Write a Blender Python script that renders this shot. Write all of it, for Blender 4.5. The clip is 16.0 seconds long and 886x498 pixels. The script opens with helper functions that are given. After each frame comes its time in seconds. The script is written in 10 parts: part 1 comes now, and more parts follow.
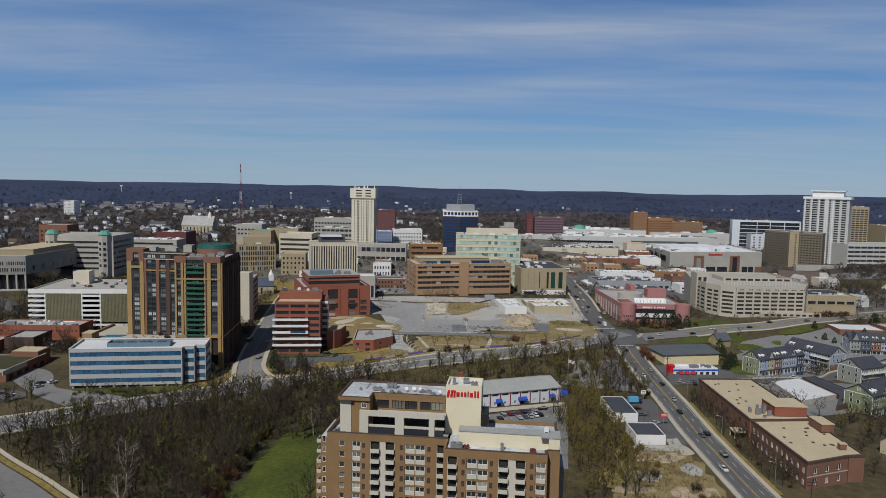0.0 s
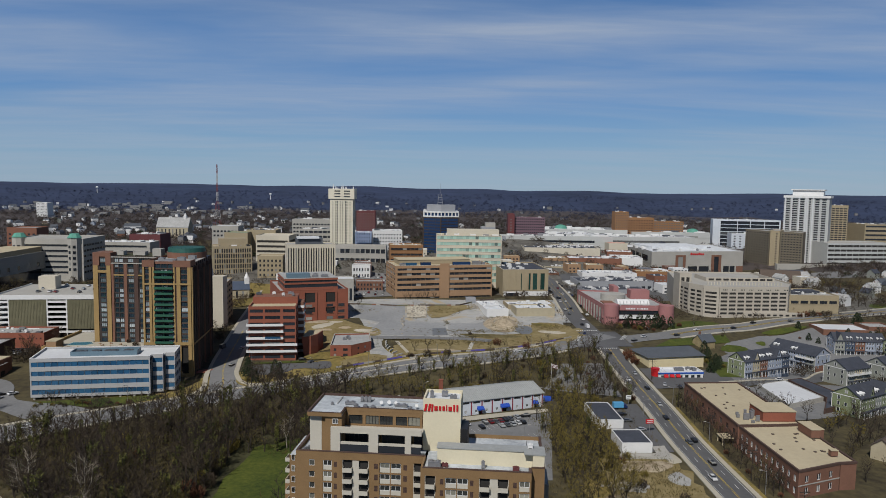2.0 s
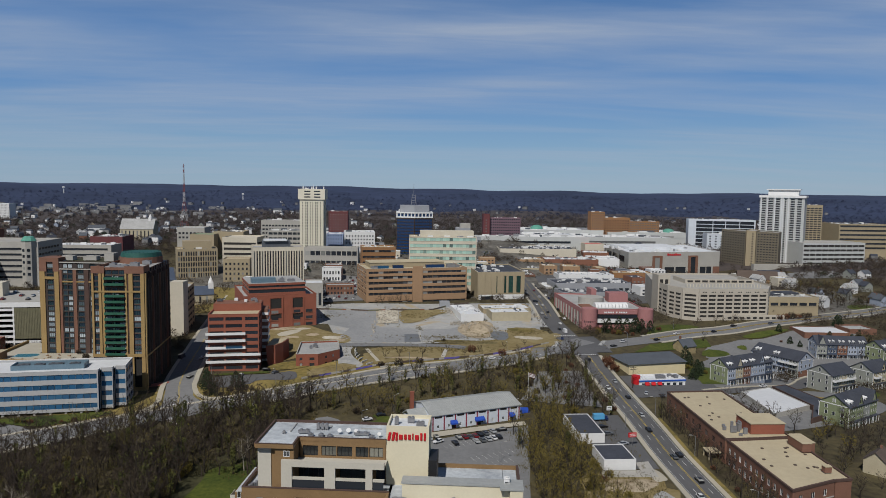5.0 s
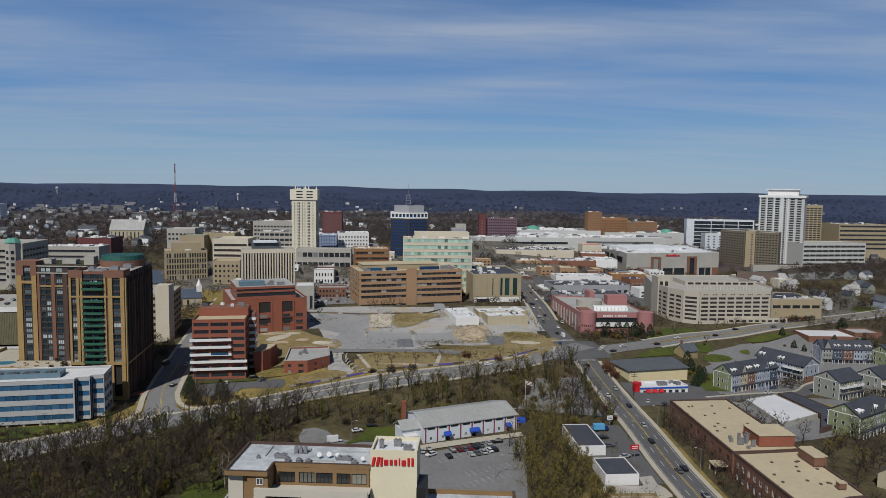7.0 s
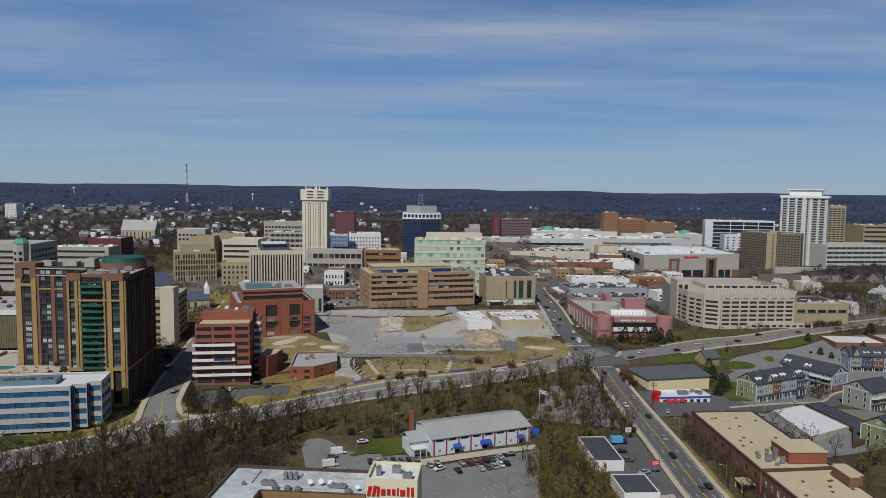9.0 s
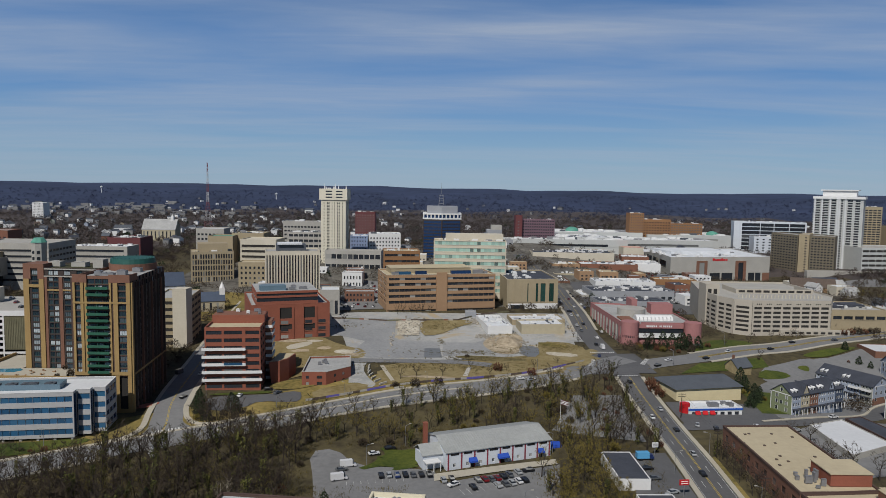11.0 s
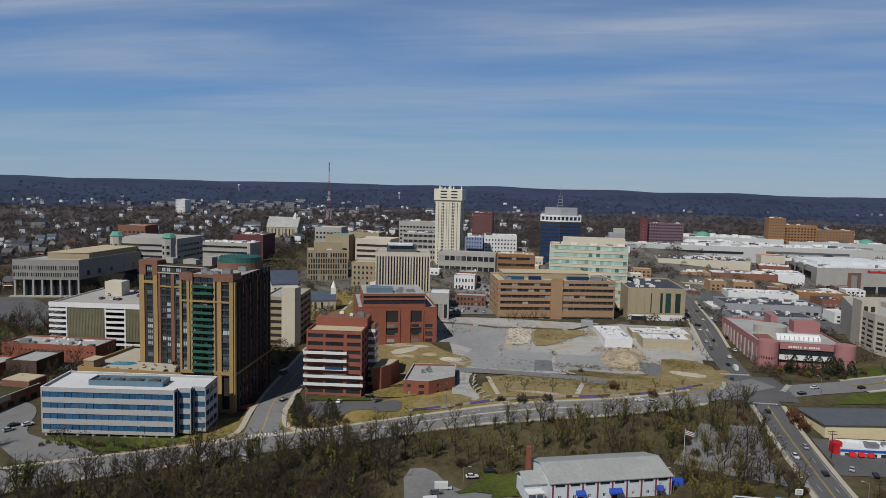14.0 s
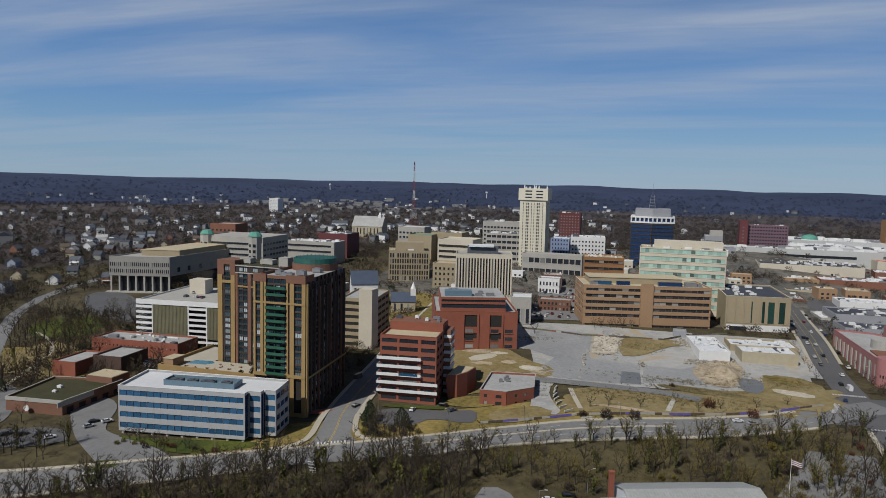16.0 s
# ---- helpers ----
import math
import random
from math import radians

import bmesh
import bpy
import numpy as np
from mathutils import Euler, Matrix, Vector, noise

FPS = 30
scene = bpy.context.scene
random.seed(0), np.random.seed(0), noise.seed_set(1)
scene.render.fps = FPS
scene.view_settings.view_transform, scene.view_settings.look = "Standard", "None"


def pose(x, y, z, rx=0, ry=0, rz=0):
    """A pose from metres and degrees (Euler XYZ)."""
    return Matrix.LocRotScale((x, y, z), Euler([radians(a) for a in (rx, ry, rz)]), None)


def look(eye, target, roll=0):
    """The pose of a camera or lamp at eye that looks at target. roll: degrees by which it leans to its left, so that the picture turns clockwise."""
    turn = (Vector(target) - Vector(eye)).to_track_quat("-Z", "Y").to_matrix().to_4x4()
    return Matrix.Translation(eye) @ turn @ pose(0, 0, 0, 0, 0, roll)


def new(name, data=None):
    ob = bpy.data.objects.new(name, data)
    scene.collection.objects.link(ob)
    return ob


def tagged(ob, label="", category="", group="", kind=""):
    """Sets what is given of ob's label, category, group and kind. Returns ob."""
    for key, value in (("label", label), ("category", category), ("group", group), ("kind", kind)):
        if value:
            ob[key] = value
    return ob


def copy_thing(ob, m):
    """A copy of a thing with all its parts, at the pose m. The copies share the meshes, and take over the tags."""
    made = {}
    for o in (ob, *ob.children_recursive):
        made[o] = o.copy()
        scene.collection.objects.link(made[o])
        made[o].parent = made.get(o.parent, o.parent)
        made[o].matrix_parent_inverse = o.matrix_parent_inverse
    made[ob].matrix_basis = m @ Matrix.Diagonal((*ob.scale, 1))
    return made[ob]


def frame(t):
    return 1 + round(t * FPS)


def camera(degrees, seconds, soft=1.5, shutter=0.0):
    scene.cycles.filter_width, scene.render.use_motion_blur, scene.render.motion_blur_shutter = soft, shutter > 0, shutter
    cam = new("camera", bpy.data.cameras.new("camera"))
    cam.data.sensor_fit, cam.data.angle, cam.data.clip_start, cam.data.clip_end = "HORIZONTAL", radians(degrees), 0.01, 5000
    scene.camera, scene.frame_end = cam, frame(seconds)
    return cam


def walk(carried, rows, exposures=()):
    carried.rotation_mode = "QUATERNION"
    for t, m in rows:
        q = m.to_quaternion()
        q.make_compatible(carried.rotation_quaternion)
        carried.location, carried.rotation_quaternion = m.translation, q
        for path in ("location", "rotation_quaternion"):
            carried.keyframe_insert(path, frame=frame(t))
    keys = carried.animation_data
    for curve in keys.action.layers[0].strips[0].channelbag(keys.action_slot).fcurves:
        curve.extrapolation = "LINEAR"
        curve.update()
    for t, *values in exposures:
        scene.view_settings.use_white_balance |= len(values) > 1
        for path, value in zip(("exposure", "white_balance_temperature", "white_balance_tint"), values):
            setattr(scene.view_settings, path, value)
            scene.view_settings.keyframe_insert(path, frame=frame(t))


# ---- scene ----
# ---- the flight ----
cam = camera(64.56, 16.0, 0.6)
FLIGHT = [
    (0.0, 0.07, -0.08, 107.27, 0.004, -5.046, -1.096),
    (0.5, 0.20, 3.03, 107.29, -0.369, -5.036, -1.004),
    (1.0, 0.54, 5.91, 107.32, -0.746, -5.028, -0.944),
    (1.5, 0.98, 8.73, 107.36, -1.127, -5.021, -0.908),
    (2.0, 1.47, 11.61, 107.40, -1.498, -5.016, -0.887),
    (2.5, 1.97, 14.59, 107.45, -1.866, -5.011, -0.877),
    (3.0, 2.47, 17.71, 107.50, -2.220, -5.008, -0.872),
    (3.5, 2.95, 20.96, 107.54, -2.589, -5.005, -0.868),
    (4.0, 3.42, 24.32, 107.59, -2.942, -5.002, -0.865),
    (6.5, 6.04, 41.87, 107.78, -3.790, -4.997, -0.813),
    (7.0, 6.68, 45.38, 107.81, -3.775, -4.998, -0.800),
    (7.5, 7.36, 48.88, 107.82, -3.690, -4.999, -0.790),
    (8.0, 8.09, 52.37, 107.84, -3.575, -5.002, -0.783),
    (8.5, 8.87, 55.87, 107.85, -3.202, -5.005, -0.783),
    (9.0, 9.68, 59.38, 107.85, -2.556, -5.010, -0.790),
    (11.5, 13.94, 77.72, 107.85, 0.486, -5.067, -0.978),
    (12.0, 14.77, 81.61, 107.86, 2.125, -5.087, -1.046),
    (12.5, 15.56, 85.57, 107.87, 3.846, -5.111, -1.119),
    (13.0, 16.31, 89.59, 107.89, 5.650, -5.140, -1.196),
    (13.5, 17.00, 93.65, 107.92, 7.460, -5.174, -1.270),
    (14.0, 17.61, 97.75, 107.96, 9.259, -5.214, -1.335),
    (14.5, 18.11, 101.89, 108.02, 11.030, -5.260, -1.386),
    (15.0, 18.47, 106.06, 108.09, 12.839, -5.314, -1.411),
    (15.5, 18.63, 110.32, 108.19, 14.636, -5.375, -1.402),
    (16.0, 18.52, 114.72, 108.31, 16.440, -5.444, -1.344),
]


def heading(x, y, z, yaw, pitch, roll):
    a, b = radians(yaw), radians(pitch)
    eye = Vector((x, y, z))
    return look(eye, eye + Vector((-math.sin(a) * math.cos(b), math.cos(a) * math.cos(b), math.sin(b))), -roll)


walk(cam, [(r[0], heading(*r[1:])) for r in FLIGHT], [(0.0, 0.0), (16.0, 0.0)])

# ---- sky, sun ----
SUN_FROM = Vector((-0.40, -0.92, 1.10)).normalized()
sun = new("sun", bpy.data.lights.new("sun", "SUN"))
sun.data.energy, sun.data.angle, sun.data.color = 4.15, radians(0.55), (1.0, 0.965, 0.915)
sun.matrix_world = look((0, 0, 400), Vector((0, 0, 400)) - SUN_FROM)

world = bpy.data.worlds.new("sky")
scene.world = world
world.use_nodes = True
wn, wl = world.node_tree.nodes, world.node_tree.links
wn.clear()


def wmath(op, a, b):
    n = wn.new("ShaderNodeMath")
    n.operation = op
    for i, v in enumerate((a, b)):
        if isinstance(v, (int, float)):
            n.inputs[i].default_value = v
        else:
            wl.new(v, n.inputs[i])
    return n.outputs[0]


def wramp(value, stops):
    n = wn.new("ShaderNodeValToRGB")
    e = n.color_ramp.elements
    while len(e) < len(stops):
        e.new(0.5)
    for k, (p, c) in zip(e, stops):
        k.position, k.color = p, (*c, 1)
    wl.new(value, n.inputs[0])
    return n.outputs[0]


def wmix(fac, a, b):
    n = wn.new("ShaderNodeMix")
    n.data_type = "RGBA"
    for key, v in (("Factor", fac), ("A", a), ("B", b)):
        if isinstance(v, float):
            n.inputs[key].default_value = v
        elif isinstance(v, tuple):
            n.inputs[key].default_value = (*v, 1)
        else:
            wl.new(v, n.inputs[key])
    return n.outputs["Result"]


sky = wn.new("ShaderNodeTexSky")
sky.sky_type, sky.sun_disc = "NISHITA", False
sky.sun_elevation, sky.sun_rotation = math.asin(SUN_FROM.z), radians(203)
sky.altitude, sky.air_density, sky.dust_density, sky.ozone_density = 100, 1.0, 0.2, 3.0
coord = wn.new("ShaderNodeTexCoord")
split = wn.new("ShaderNodeSeparateXYZ")
wl.new(coord.outputs["Generated"], split.inputs[0])
up = wmath("MAXIMUM", split.outputs["Z"], 0.0)
# clear air: pale at the horizon, deep blue overhead (ten times the background's strength)
clear_air = wramp(up, [(0.0, (2.15, 3.45, 4.9)), (0.05, (1.6, 3.05, 4.9)), (0.12, (0.95, 2.3, 4.8)), (0.2, (0.75, 1.9, 4.3)), (0.36, (0.4, 1.0, 2.4)), (0.6, (0.16, 0.4, 1.0)), (1.0, (0.1, 0.26, 0.7))])
blue = wmix(0.86, sky.outputs[0], clear_air)
# thin cirrus, drawn out in streaks on a high flat layer
high = wmath("ADD", up, 0.06)
plane = wn.new("ShaderNodeCombineXYZ")
wl.new(wmath("DIVIDE", split.outputs["X"], high), plane.inputs[0])
wl.new(wmath("DIVIDE", split.outputs["Y"], high), plane.inputs[1])
layers = []
for scale, where, size, rough in (((0.30, 0.95, 1), (0.4, 1.7, 0), 0.85, 0.5), ((0.8, 3.4, 1), (2.0, 0.3, 0), 0.9, 0.62)):
    m = wn.new("ShaderNodeMapping")
    m.inputs["Rotation"].default_value = (0, 0, radians(-9))
    m.inputs["Scale"].default_value, m.inputs["Location"].default_value = scale, where
    wl.new(plane.outputs[0], m.inputs[0])
    n = wn.new("ShaderNodeTexNoise")
    n.inputs["Scale"].default_value, n.inputs["Detail"].default_value, n.inputs["Roughness"].default_value, n.inputs["Distortion"].default_value = size, 8, rough, 0.4
    wl.new(m.outputs[0], n.inputs["Vector"])
    layers.append(n.outputs["Fac"])
broad = wramp(layers[0], [(0.36, (0, 0, 0)), (0.58, (0.85, 0.85, 0.85))])
fine = wramp(layers[1], [(0.35, (0.55, 0.55, 0.55)), (0.70, (1, 1, 1))])
veil = wmath("MULTIPLY", broad, fine)
thin = wramp(up, [(0.0, (0.25, 0.25, 0.25)), (0.06, (0.5, 0.5, 0.5)), (0.14, (0.7, 0.7, 0.7)), (0.22, (1, 1, 1)), (0.34, (0.8, 0.8, 0.8)), (0.6, (0.15, 0.15, 0.15))])
cloud = wmix(wmath("MULTIPLY", veil, thin), blue, (3.6, 4.2, 5.2))
back = wn.new("ShaderNodeBackground")
back.inputs["Strength"].default_value = 0.10
wl.new(cloud, back.inputs[0])
wout = wn.new("ShaderNodeOutputWorld")
wl.new(back.outputs[0], wout.inputs[0])

# ---- materials ----
DEEPEN_SHADE = 0.82           # surface colours lowered so that shade renders deeper under a stronger sun


def surface(name, colour, rough=0.8, var=0.15, coarse=0.08, fine=1.5, bump=0.0, metal=0.0, other=None, piece=0.0):
    """A weathered surface: two scales of variation round a base colour, towards a second colour where one is given."""
    m = bpy.data.materials.new(name)
    m.use_nodes = True
    n, l = m.node_tree.nodes, m.node_tree.links
    bsdf = n["Principled BSDF"]
    bsdf.inputs["Roughness"].default_value, bsdf.inputs["Metallic"].default_value = rough, metal
    bsdf.inputs["Specular IOR Level"].default_value = 0.3
    geo = n.new("ShaderNodeNewGeometry")
    facs = []
    for scale, detail in ((coarse, 4.0), (fine, 3.0)):
        t = n.new("ShaderNodeTexNoise")
        t.inputs["Scale"].default_value, t.inputs["Detail"].default_value, t.inputs["Roughness"].default_value = scale, detail, 0.6
        l.new(geo.outputs["Position"], t.inputs["Vector"])
        facs.append(t)
    mix = n.new("ShaderNodeMath")
    mix.operation = "MULTIPLY_ADD"
    mix.inputs[1].default_value = 0.55
    l.new(facs[0].outputs["Fac"], mix.inputs[0])
    part2 = n.new("ShaderNodeMath")
    part2.operation = "MULTIPLY"
    part2.inputs[1].default_value = 0.45
    l.new(facs[1].outputs["Fac"], part2.inputs[0])
    l.new(part2.outputs[0], mix.inputs[2])
    last = mix
    if piece:
        info = n.new("ShaderNodeObjectInfo")
        add = n.new("ShaderNodeMath")
        add.operation = "MULTIPLY_ADD"
        add.inputs[1].default_value = piece
        l.new(info.outputs["Random"], add.inputs[0])
        l.new(mix.outputs[0], add.inputs[2])
        last = add
    ramp = n.new("ShaderNodeValToRGB")
    a = [max(0.0, c * (1 - var) * DEEPEN_SHADE) for c in colour]
    b = [min(1.0, c * (1 + var) * DEEPEN_SHADE) for c in (other or colour)]
    ramp.color_ramp.elements[0].position, ramp.color_ramp.elements[1].position = 0.34, 0.66 + piece
    ramp.color_ramp.elements[0].color, ramp.color_ramp.elements[1].color = (*a, 1), (*b, 1)
    l.new(last.outputs[0], ramp.inputs[0])
    l.new(ramp.outputs[0], bsdf.inputs["Base Color"])
    if bump:
        bn = n.new("ShaderNodeBump")
        bn.inputs["Strength"].default_value, bn.inputs["Distance"].default_value = bump, 0.3
        l.new(facs[1].outputs["Fac"], bn.inputs["Height"])
        l.new(bn.outputs[0], bsdf.inputs["Normal"])
    return m


def glazing(name, colour, blind=(0.3, 0.3, 0.28), share=0.25, rough=0.12):
    """Window glass over a dark room; some panes have pale blinds drawn."""
    m = bpy.data.materials.new(name)
    m.use_nodes = True
    n, l = m.node_tree.nodes, m.node_tree.links
    bsdf = n["Principled BSDF"]
    bsdf.inputs["Roughness"].default_value = rough
    bsdf.inputs["Specular IOR Level"].default_value = 0.6
    info = n.new("ShaderNodeObjectInfo")
    ramp = n.new("ShaderNodeValToRGB")
    e = ramp.color_ramp.elements
    e[0].position, e[0].color = 0.0, (*colour, 1)
    e[1].position, e[1].color = 1.0, (*blind, 1)
    k = e.new(1 - share)
    k.color = (*[c * 1.6 for c in colour], 1)
    l.new(info.outputs["Random"], ramp.inputs[0])
    l.new(ramp.outputs[0], bsdf.inputs["Base Color"])
    return m


MAT = {
    "brown_brick": surface("brown_brick", (0.225, 0.140, 0.066), 0.85, 0.14, 0.2, 3.0, 0.1),
    "cream_render": surface("cream_render", (0.66, 0.60, 0.44), 0.8, 0.05, 0.15, 2.0),
    "pale_panel": surface("pale_panel", (0.50, 0.47, 0.40), 0.8, 0.06, 0.2, 2.0),
    "white_roof": surface("white_roof", (0.64, 0.66, 0.68), 0.7, 0.14, 0.12, 0.9),
    "weathered_roof": surface("weathered_roof", (0.36, 0.39, 0.42), 0.7, 0.2, 0.1, 0.7, other=(0.50, 0.53, 0.55)),
    "grey_roof": surface("grey_roof", (0.36, 0.36, 0.35), 0.85, 0.18, 0.1, 0.8),
    "metal_roof": surface("metal_roof", (0.33, 0.34, 0.33), 0.55, 0.12, 0.1, 0.8),
    "tan_roof": surface("tan_roof", (0.47, 0.40, 0.27), 0.9, 0.1, 0.06, 0.5),
    "dark_roof": surface("dark_roof", (0.055, 0.06, 0.075), 0.8, 0.25, 0.12, 1.0),
    "slate": surface("slate", (0.05, 0.055, 0.07), 0.7, 0.25, 0.2, 2.0),
    "black_trim": surface("black_trim", (0.02, 0.02, 0.022), 0.5, 0.2),
    "white_paint": surface("white_paint", (0.70, 0.70, 0.69), 0.6, 0.06, 0.2, 1.5),
    "blue_white": surface("blue_white", (0.58, 0.62, 0.67), 0.6, 0.06, 0.2, 1.5),
    "burgundy": surface("burgundy", (0.22, 0.04, 0.06), 0.7, 0.1),
    "blue_canvas": surface("blue_canvas", (0.02, 0.07, 0.38), 0.7, 0.12),
    "red_brick": surface("red_brick", (0.26, 0.088, 0.055), 0.85, 0.13, 0.15, 3.0, 0.1),
    "orange_brick": surface("orange_brick", (0.22, 0.10, 0.065), 0.85, 0.1, 0.15, 3.0, 0.1),
    "dark_brick": surface("dark_brick", (0.085, 0.052, 0.042), 0.85, 0.15, 0.2, 3.0, 0.1),
    "school_brick": surface("school_brick", (0.195, 0.098, 0.066), 0.85, 0.15, 0.2, 3.0, 0.1),
    "tan_brick": surface("tan_brick", (0.33, 0.222, 0.092), 0.85, 0.1, 0.2, 3.0, 0.1),
    "brown_concrete": surface("brown_concrete", (0.34, 0.215, 0.125), 0.85, 0.08, 0.1, 1.0),
    "tan_concrete": surface("tan_concrete", (0.345, 0.285, 0.185), 0.85, 0.08, 0.1, 1.0),
    "pale_concrete": surface("pale_concrete", (0.38, 0.365, 0.33), 0.85, 0.1, 0.1, 1.0),
    "cream_concrete": surface("cream_concrete", (0.56, 0.51, 0.41), 0.85, 0.08, 0.08, 0.8),
    "garage_concrete": surface("garage_concrete", (0.44, 0.40, 0.335), 0.85, 0.08, 0.1, 1.0),
    "grey_concrete": surface("grey_concrete", (0.30, 0.31, 0.33), 0.85, 0.1, 0.1, 1.0),
    "grey_metal": surface("grey_metal", (0.40, 0.40, 0.40), 0.5, 0.07, 0.1, 1.0),
    "olive_screen": surface("olive_screen", (0.15, 0.14, 0.085), 0.7, 0.2, 0.3, 4.0),
    "teal_panel": surface("teal_panel", (0.028, 0.105, 0.066), 0.5, 0.15, 0.3, 2.0),
    "copper_green": surface("copper_green", (0.10, 0.30, 0.23), 0.7, 0.15, 0.3, 2.0),
    "dark_teal": surface("dark_teal", (0.02, 0.09, 0.075), 0.6, 0.2, 0.3, 2.0),
    "pink_render": surface("pink_render", (0.35, 0.16, 0.155), 0.8, 0.08, 0.2, 1.5),
    "sage_siding": surface("sage_siding", (0.20, 0.23, 0.13), 0.75, 0.1, 0.3, 3.0),
    "blue_siding": surface("blue_siding", (0.31, 0.35, 0.42), 0.75, 0.1, 0.3, 3.0),
    "grey_siding": surface("grey_siding", (0.26, 0.27, 0.24), 0.75, 0.1, 0.3, 3.0),
    "cream_siding": surface("cream_siding", (0.42, 0.37, 0.26), 0.75, 0.1, 0.3, 3.0),
    "yellow_wall": surface("yellow_wall", (0.64, 0.55, 0.34), 0.8, 0.07, 0.2, 1.5),
    "red_paint": surface("red_paint", (0.50, 0.015, 0.02), 0.5, 0.1),
    "maroon_wall": surface("maroon_wall", (0.13, 0.040, 0.042), 0.7, 0.1),
    "blue_paint": surface("blue_paint", (0.02, 0.09, 0.42), 0.5, 0.1),
    "orange_wall": surface("orange_wall", (0.27, 0.14, 0.065), 0.8, 0.1),
    "asphalt": surface("asphalt", (0.105, 0.105, 0.108), 0.9, 0.16, 0.05, 0.7),
    "old_asphalt": surface("old_asphalt", (0.185, 0.185, 0.185), 0.9, 0.18, 0.035, 0.5),
    "concrete_walk": surface("concrete_walk", (0.42, 0.385, 0.31), 0.9, 0.12, 0.1, 1.2),
    "kerb": surface("kerb", (0.44, 0.42, 0.37), 0.9, 0.1, 0.1, 1.2),
    "road_white": surface("road_white", (0.62, 0.62, 0.60), 0.8, 0.15, 0.4, 3.0),
    "road_yellow": surface("road_yellow", (0.50, 0.36, 0.05), 0.8, 0.15, 0.4, 3.0),
    "lawn": surface("lawn", (0.032, 0.058, 0.006), 0.95, 0.25, 0.05, 0.6, 0.2, other=(0.080, 0.092, 0.012)),
    "dry_grass": surface("dry_grass", (0.20, 0.145, 0.048), 0.95, 0.22, 0.06, 0.4, 0.3, other=(0.24, 0.195, 0.10)),
    "bare_earth": surface("bare_earth", (0.33, 0.25, 0.15), 0.95, 0.2, 0.08, 0.6, 0.3, other=(0.42, 0.35, 0.25)),
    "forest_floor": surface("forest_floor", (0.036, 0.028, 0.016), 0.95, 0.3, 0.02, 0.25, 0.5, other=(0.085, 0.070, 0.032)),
    "bark": surface("bark", (0.042, 0.033, 0.026), 0.95, 0.25, 0.5, 3.0, piece=0.2),
    "twigs": surface("twigs", (0.062, 0.046, 0.030), 0.95, 0.3, 0.06, 0.6, piece=0.3),
    "budding": surface("budding", (0.15, 0.118, 0.026), 0.95, 0.3, 0.06, 0.6, piece=0.3),
    "needles": surface("needles", (0.022, 0.035, 0.014), 0.9, 0.3, 0.1, 1.0),
    "rust_leaf": surface("rust_leaf", (0.13, 0.055, 0.03), 0.95, 0.3, 0.1, 1.0),
    "far_wood": surface("far_wood", (0.050, 0.041, 0.039), 0.95, 0.35, 0.006, 0.05, other=(0.074, 0.061, 0.056)),
    # navy base colour carries the haze over the far hills
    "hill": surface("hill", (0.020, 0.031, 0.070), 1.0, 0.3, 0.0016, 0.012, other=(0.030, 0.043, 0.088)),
    "rubber": surface("rubber", (0.02, 0.02, 0.02), 0.8, 0.1),
    "pool_water": surface("pool_water", (0.012, 0.17, 0.27), 0.1, 0.1),
    "steel": surface("steel", (0.30, 0.30, 0.31), 0.5, 0.1, 0.3, 2.0, 0, 0.5),
    "moss_roof": surface("moss_roof", (0.05, 0.048, 0.02), 0.95, 0.25, 0.15, 1.0),
    "glass": glazing("glass", (0.018, 0.021, 0.026), share=0.2),
    "hotel_glass": glazing("hotel_glass", (0.02, 0.022, 0.022), (0.32, 0.31, 0.25), 0.45),
    "blue_glass": glazing("blue_glass", (0.016, 0.058, 0.115), (0.03, 0.10, 0.18), 0.4, 0.08),
    "navy_glass": glazing("navy_glass", (0.010, 0.028, 0.075), (0.012, 0.035, 0.09), 0.3, 0.1),
    "teal_glass": glazing("teal_glass", (0.012, 0.036, 0.03), (0.25, 0.28, 0.25), 0.12),
    # near-black colour standing for the shade inside openings and blocks
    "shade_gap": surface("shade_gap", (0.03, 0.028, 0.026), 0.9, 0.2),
}
MAT["olive_brick"] = surface("olive_brick", (0.17, 0.145, 0.105), 0.85, 0.1, 0.15, 2.0)
MAT["mauve_wall"] = surface("mauve_wall", (0.17, 0.105, 0.13), 0.8, 0.1)
MAT["blue_wall"] = surface("blue_wall", (0.22, 0.28, 0.42), 0.7, 0.08)
MAT["dark_clad"] = surface("dark_clad", (0.050, 0.038, 0.034), 0.7, 0.15, 0.2, 2.0)
MAT["bright_roof"] = surface("bright_roof", (0.62, 0.63, 0.64), 0.6, 0.08, 0.05, 0.5)
MAT["slate_grey"] = surface("slate_grey", (0.085, 0.095, 0.11), 0.75, 0.15, 0.2, 2.0)
MAT["slate_blue"] = surface("slate_blue", (0.06, 0.08, 0.12), 0.75, 0.15, 0.2, 2.0)
MAT["yellow_stone"] = surface("yellow_stone", (0.30, 0.24, 0.13), 0.9, 0.2, 0.4, 2.0)
MAT["brown_roof"] = surface("brown_roof", (0.10, 0.075, 0.06), 0.85, 0.2, 0.3, 2.0)
MAT["mast_red"] = surface("mast_red", (0.22, 0.06, 0.06), 0.6, 0.15)
MAT["banner_blue"] = surface("banner_blue", (0.13, 0.11, 0.38), 0.7, 0.15)
MAT["pale_bark"] = surface("pale_bark", (0.30, 0.27, 0.22), 0.9, 0.2, 0.5, 3.0)
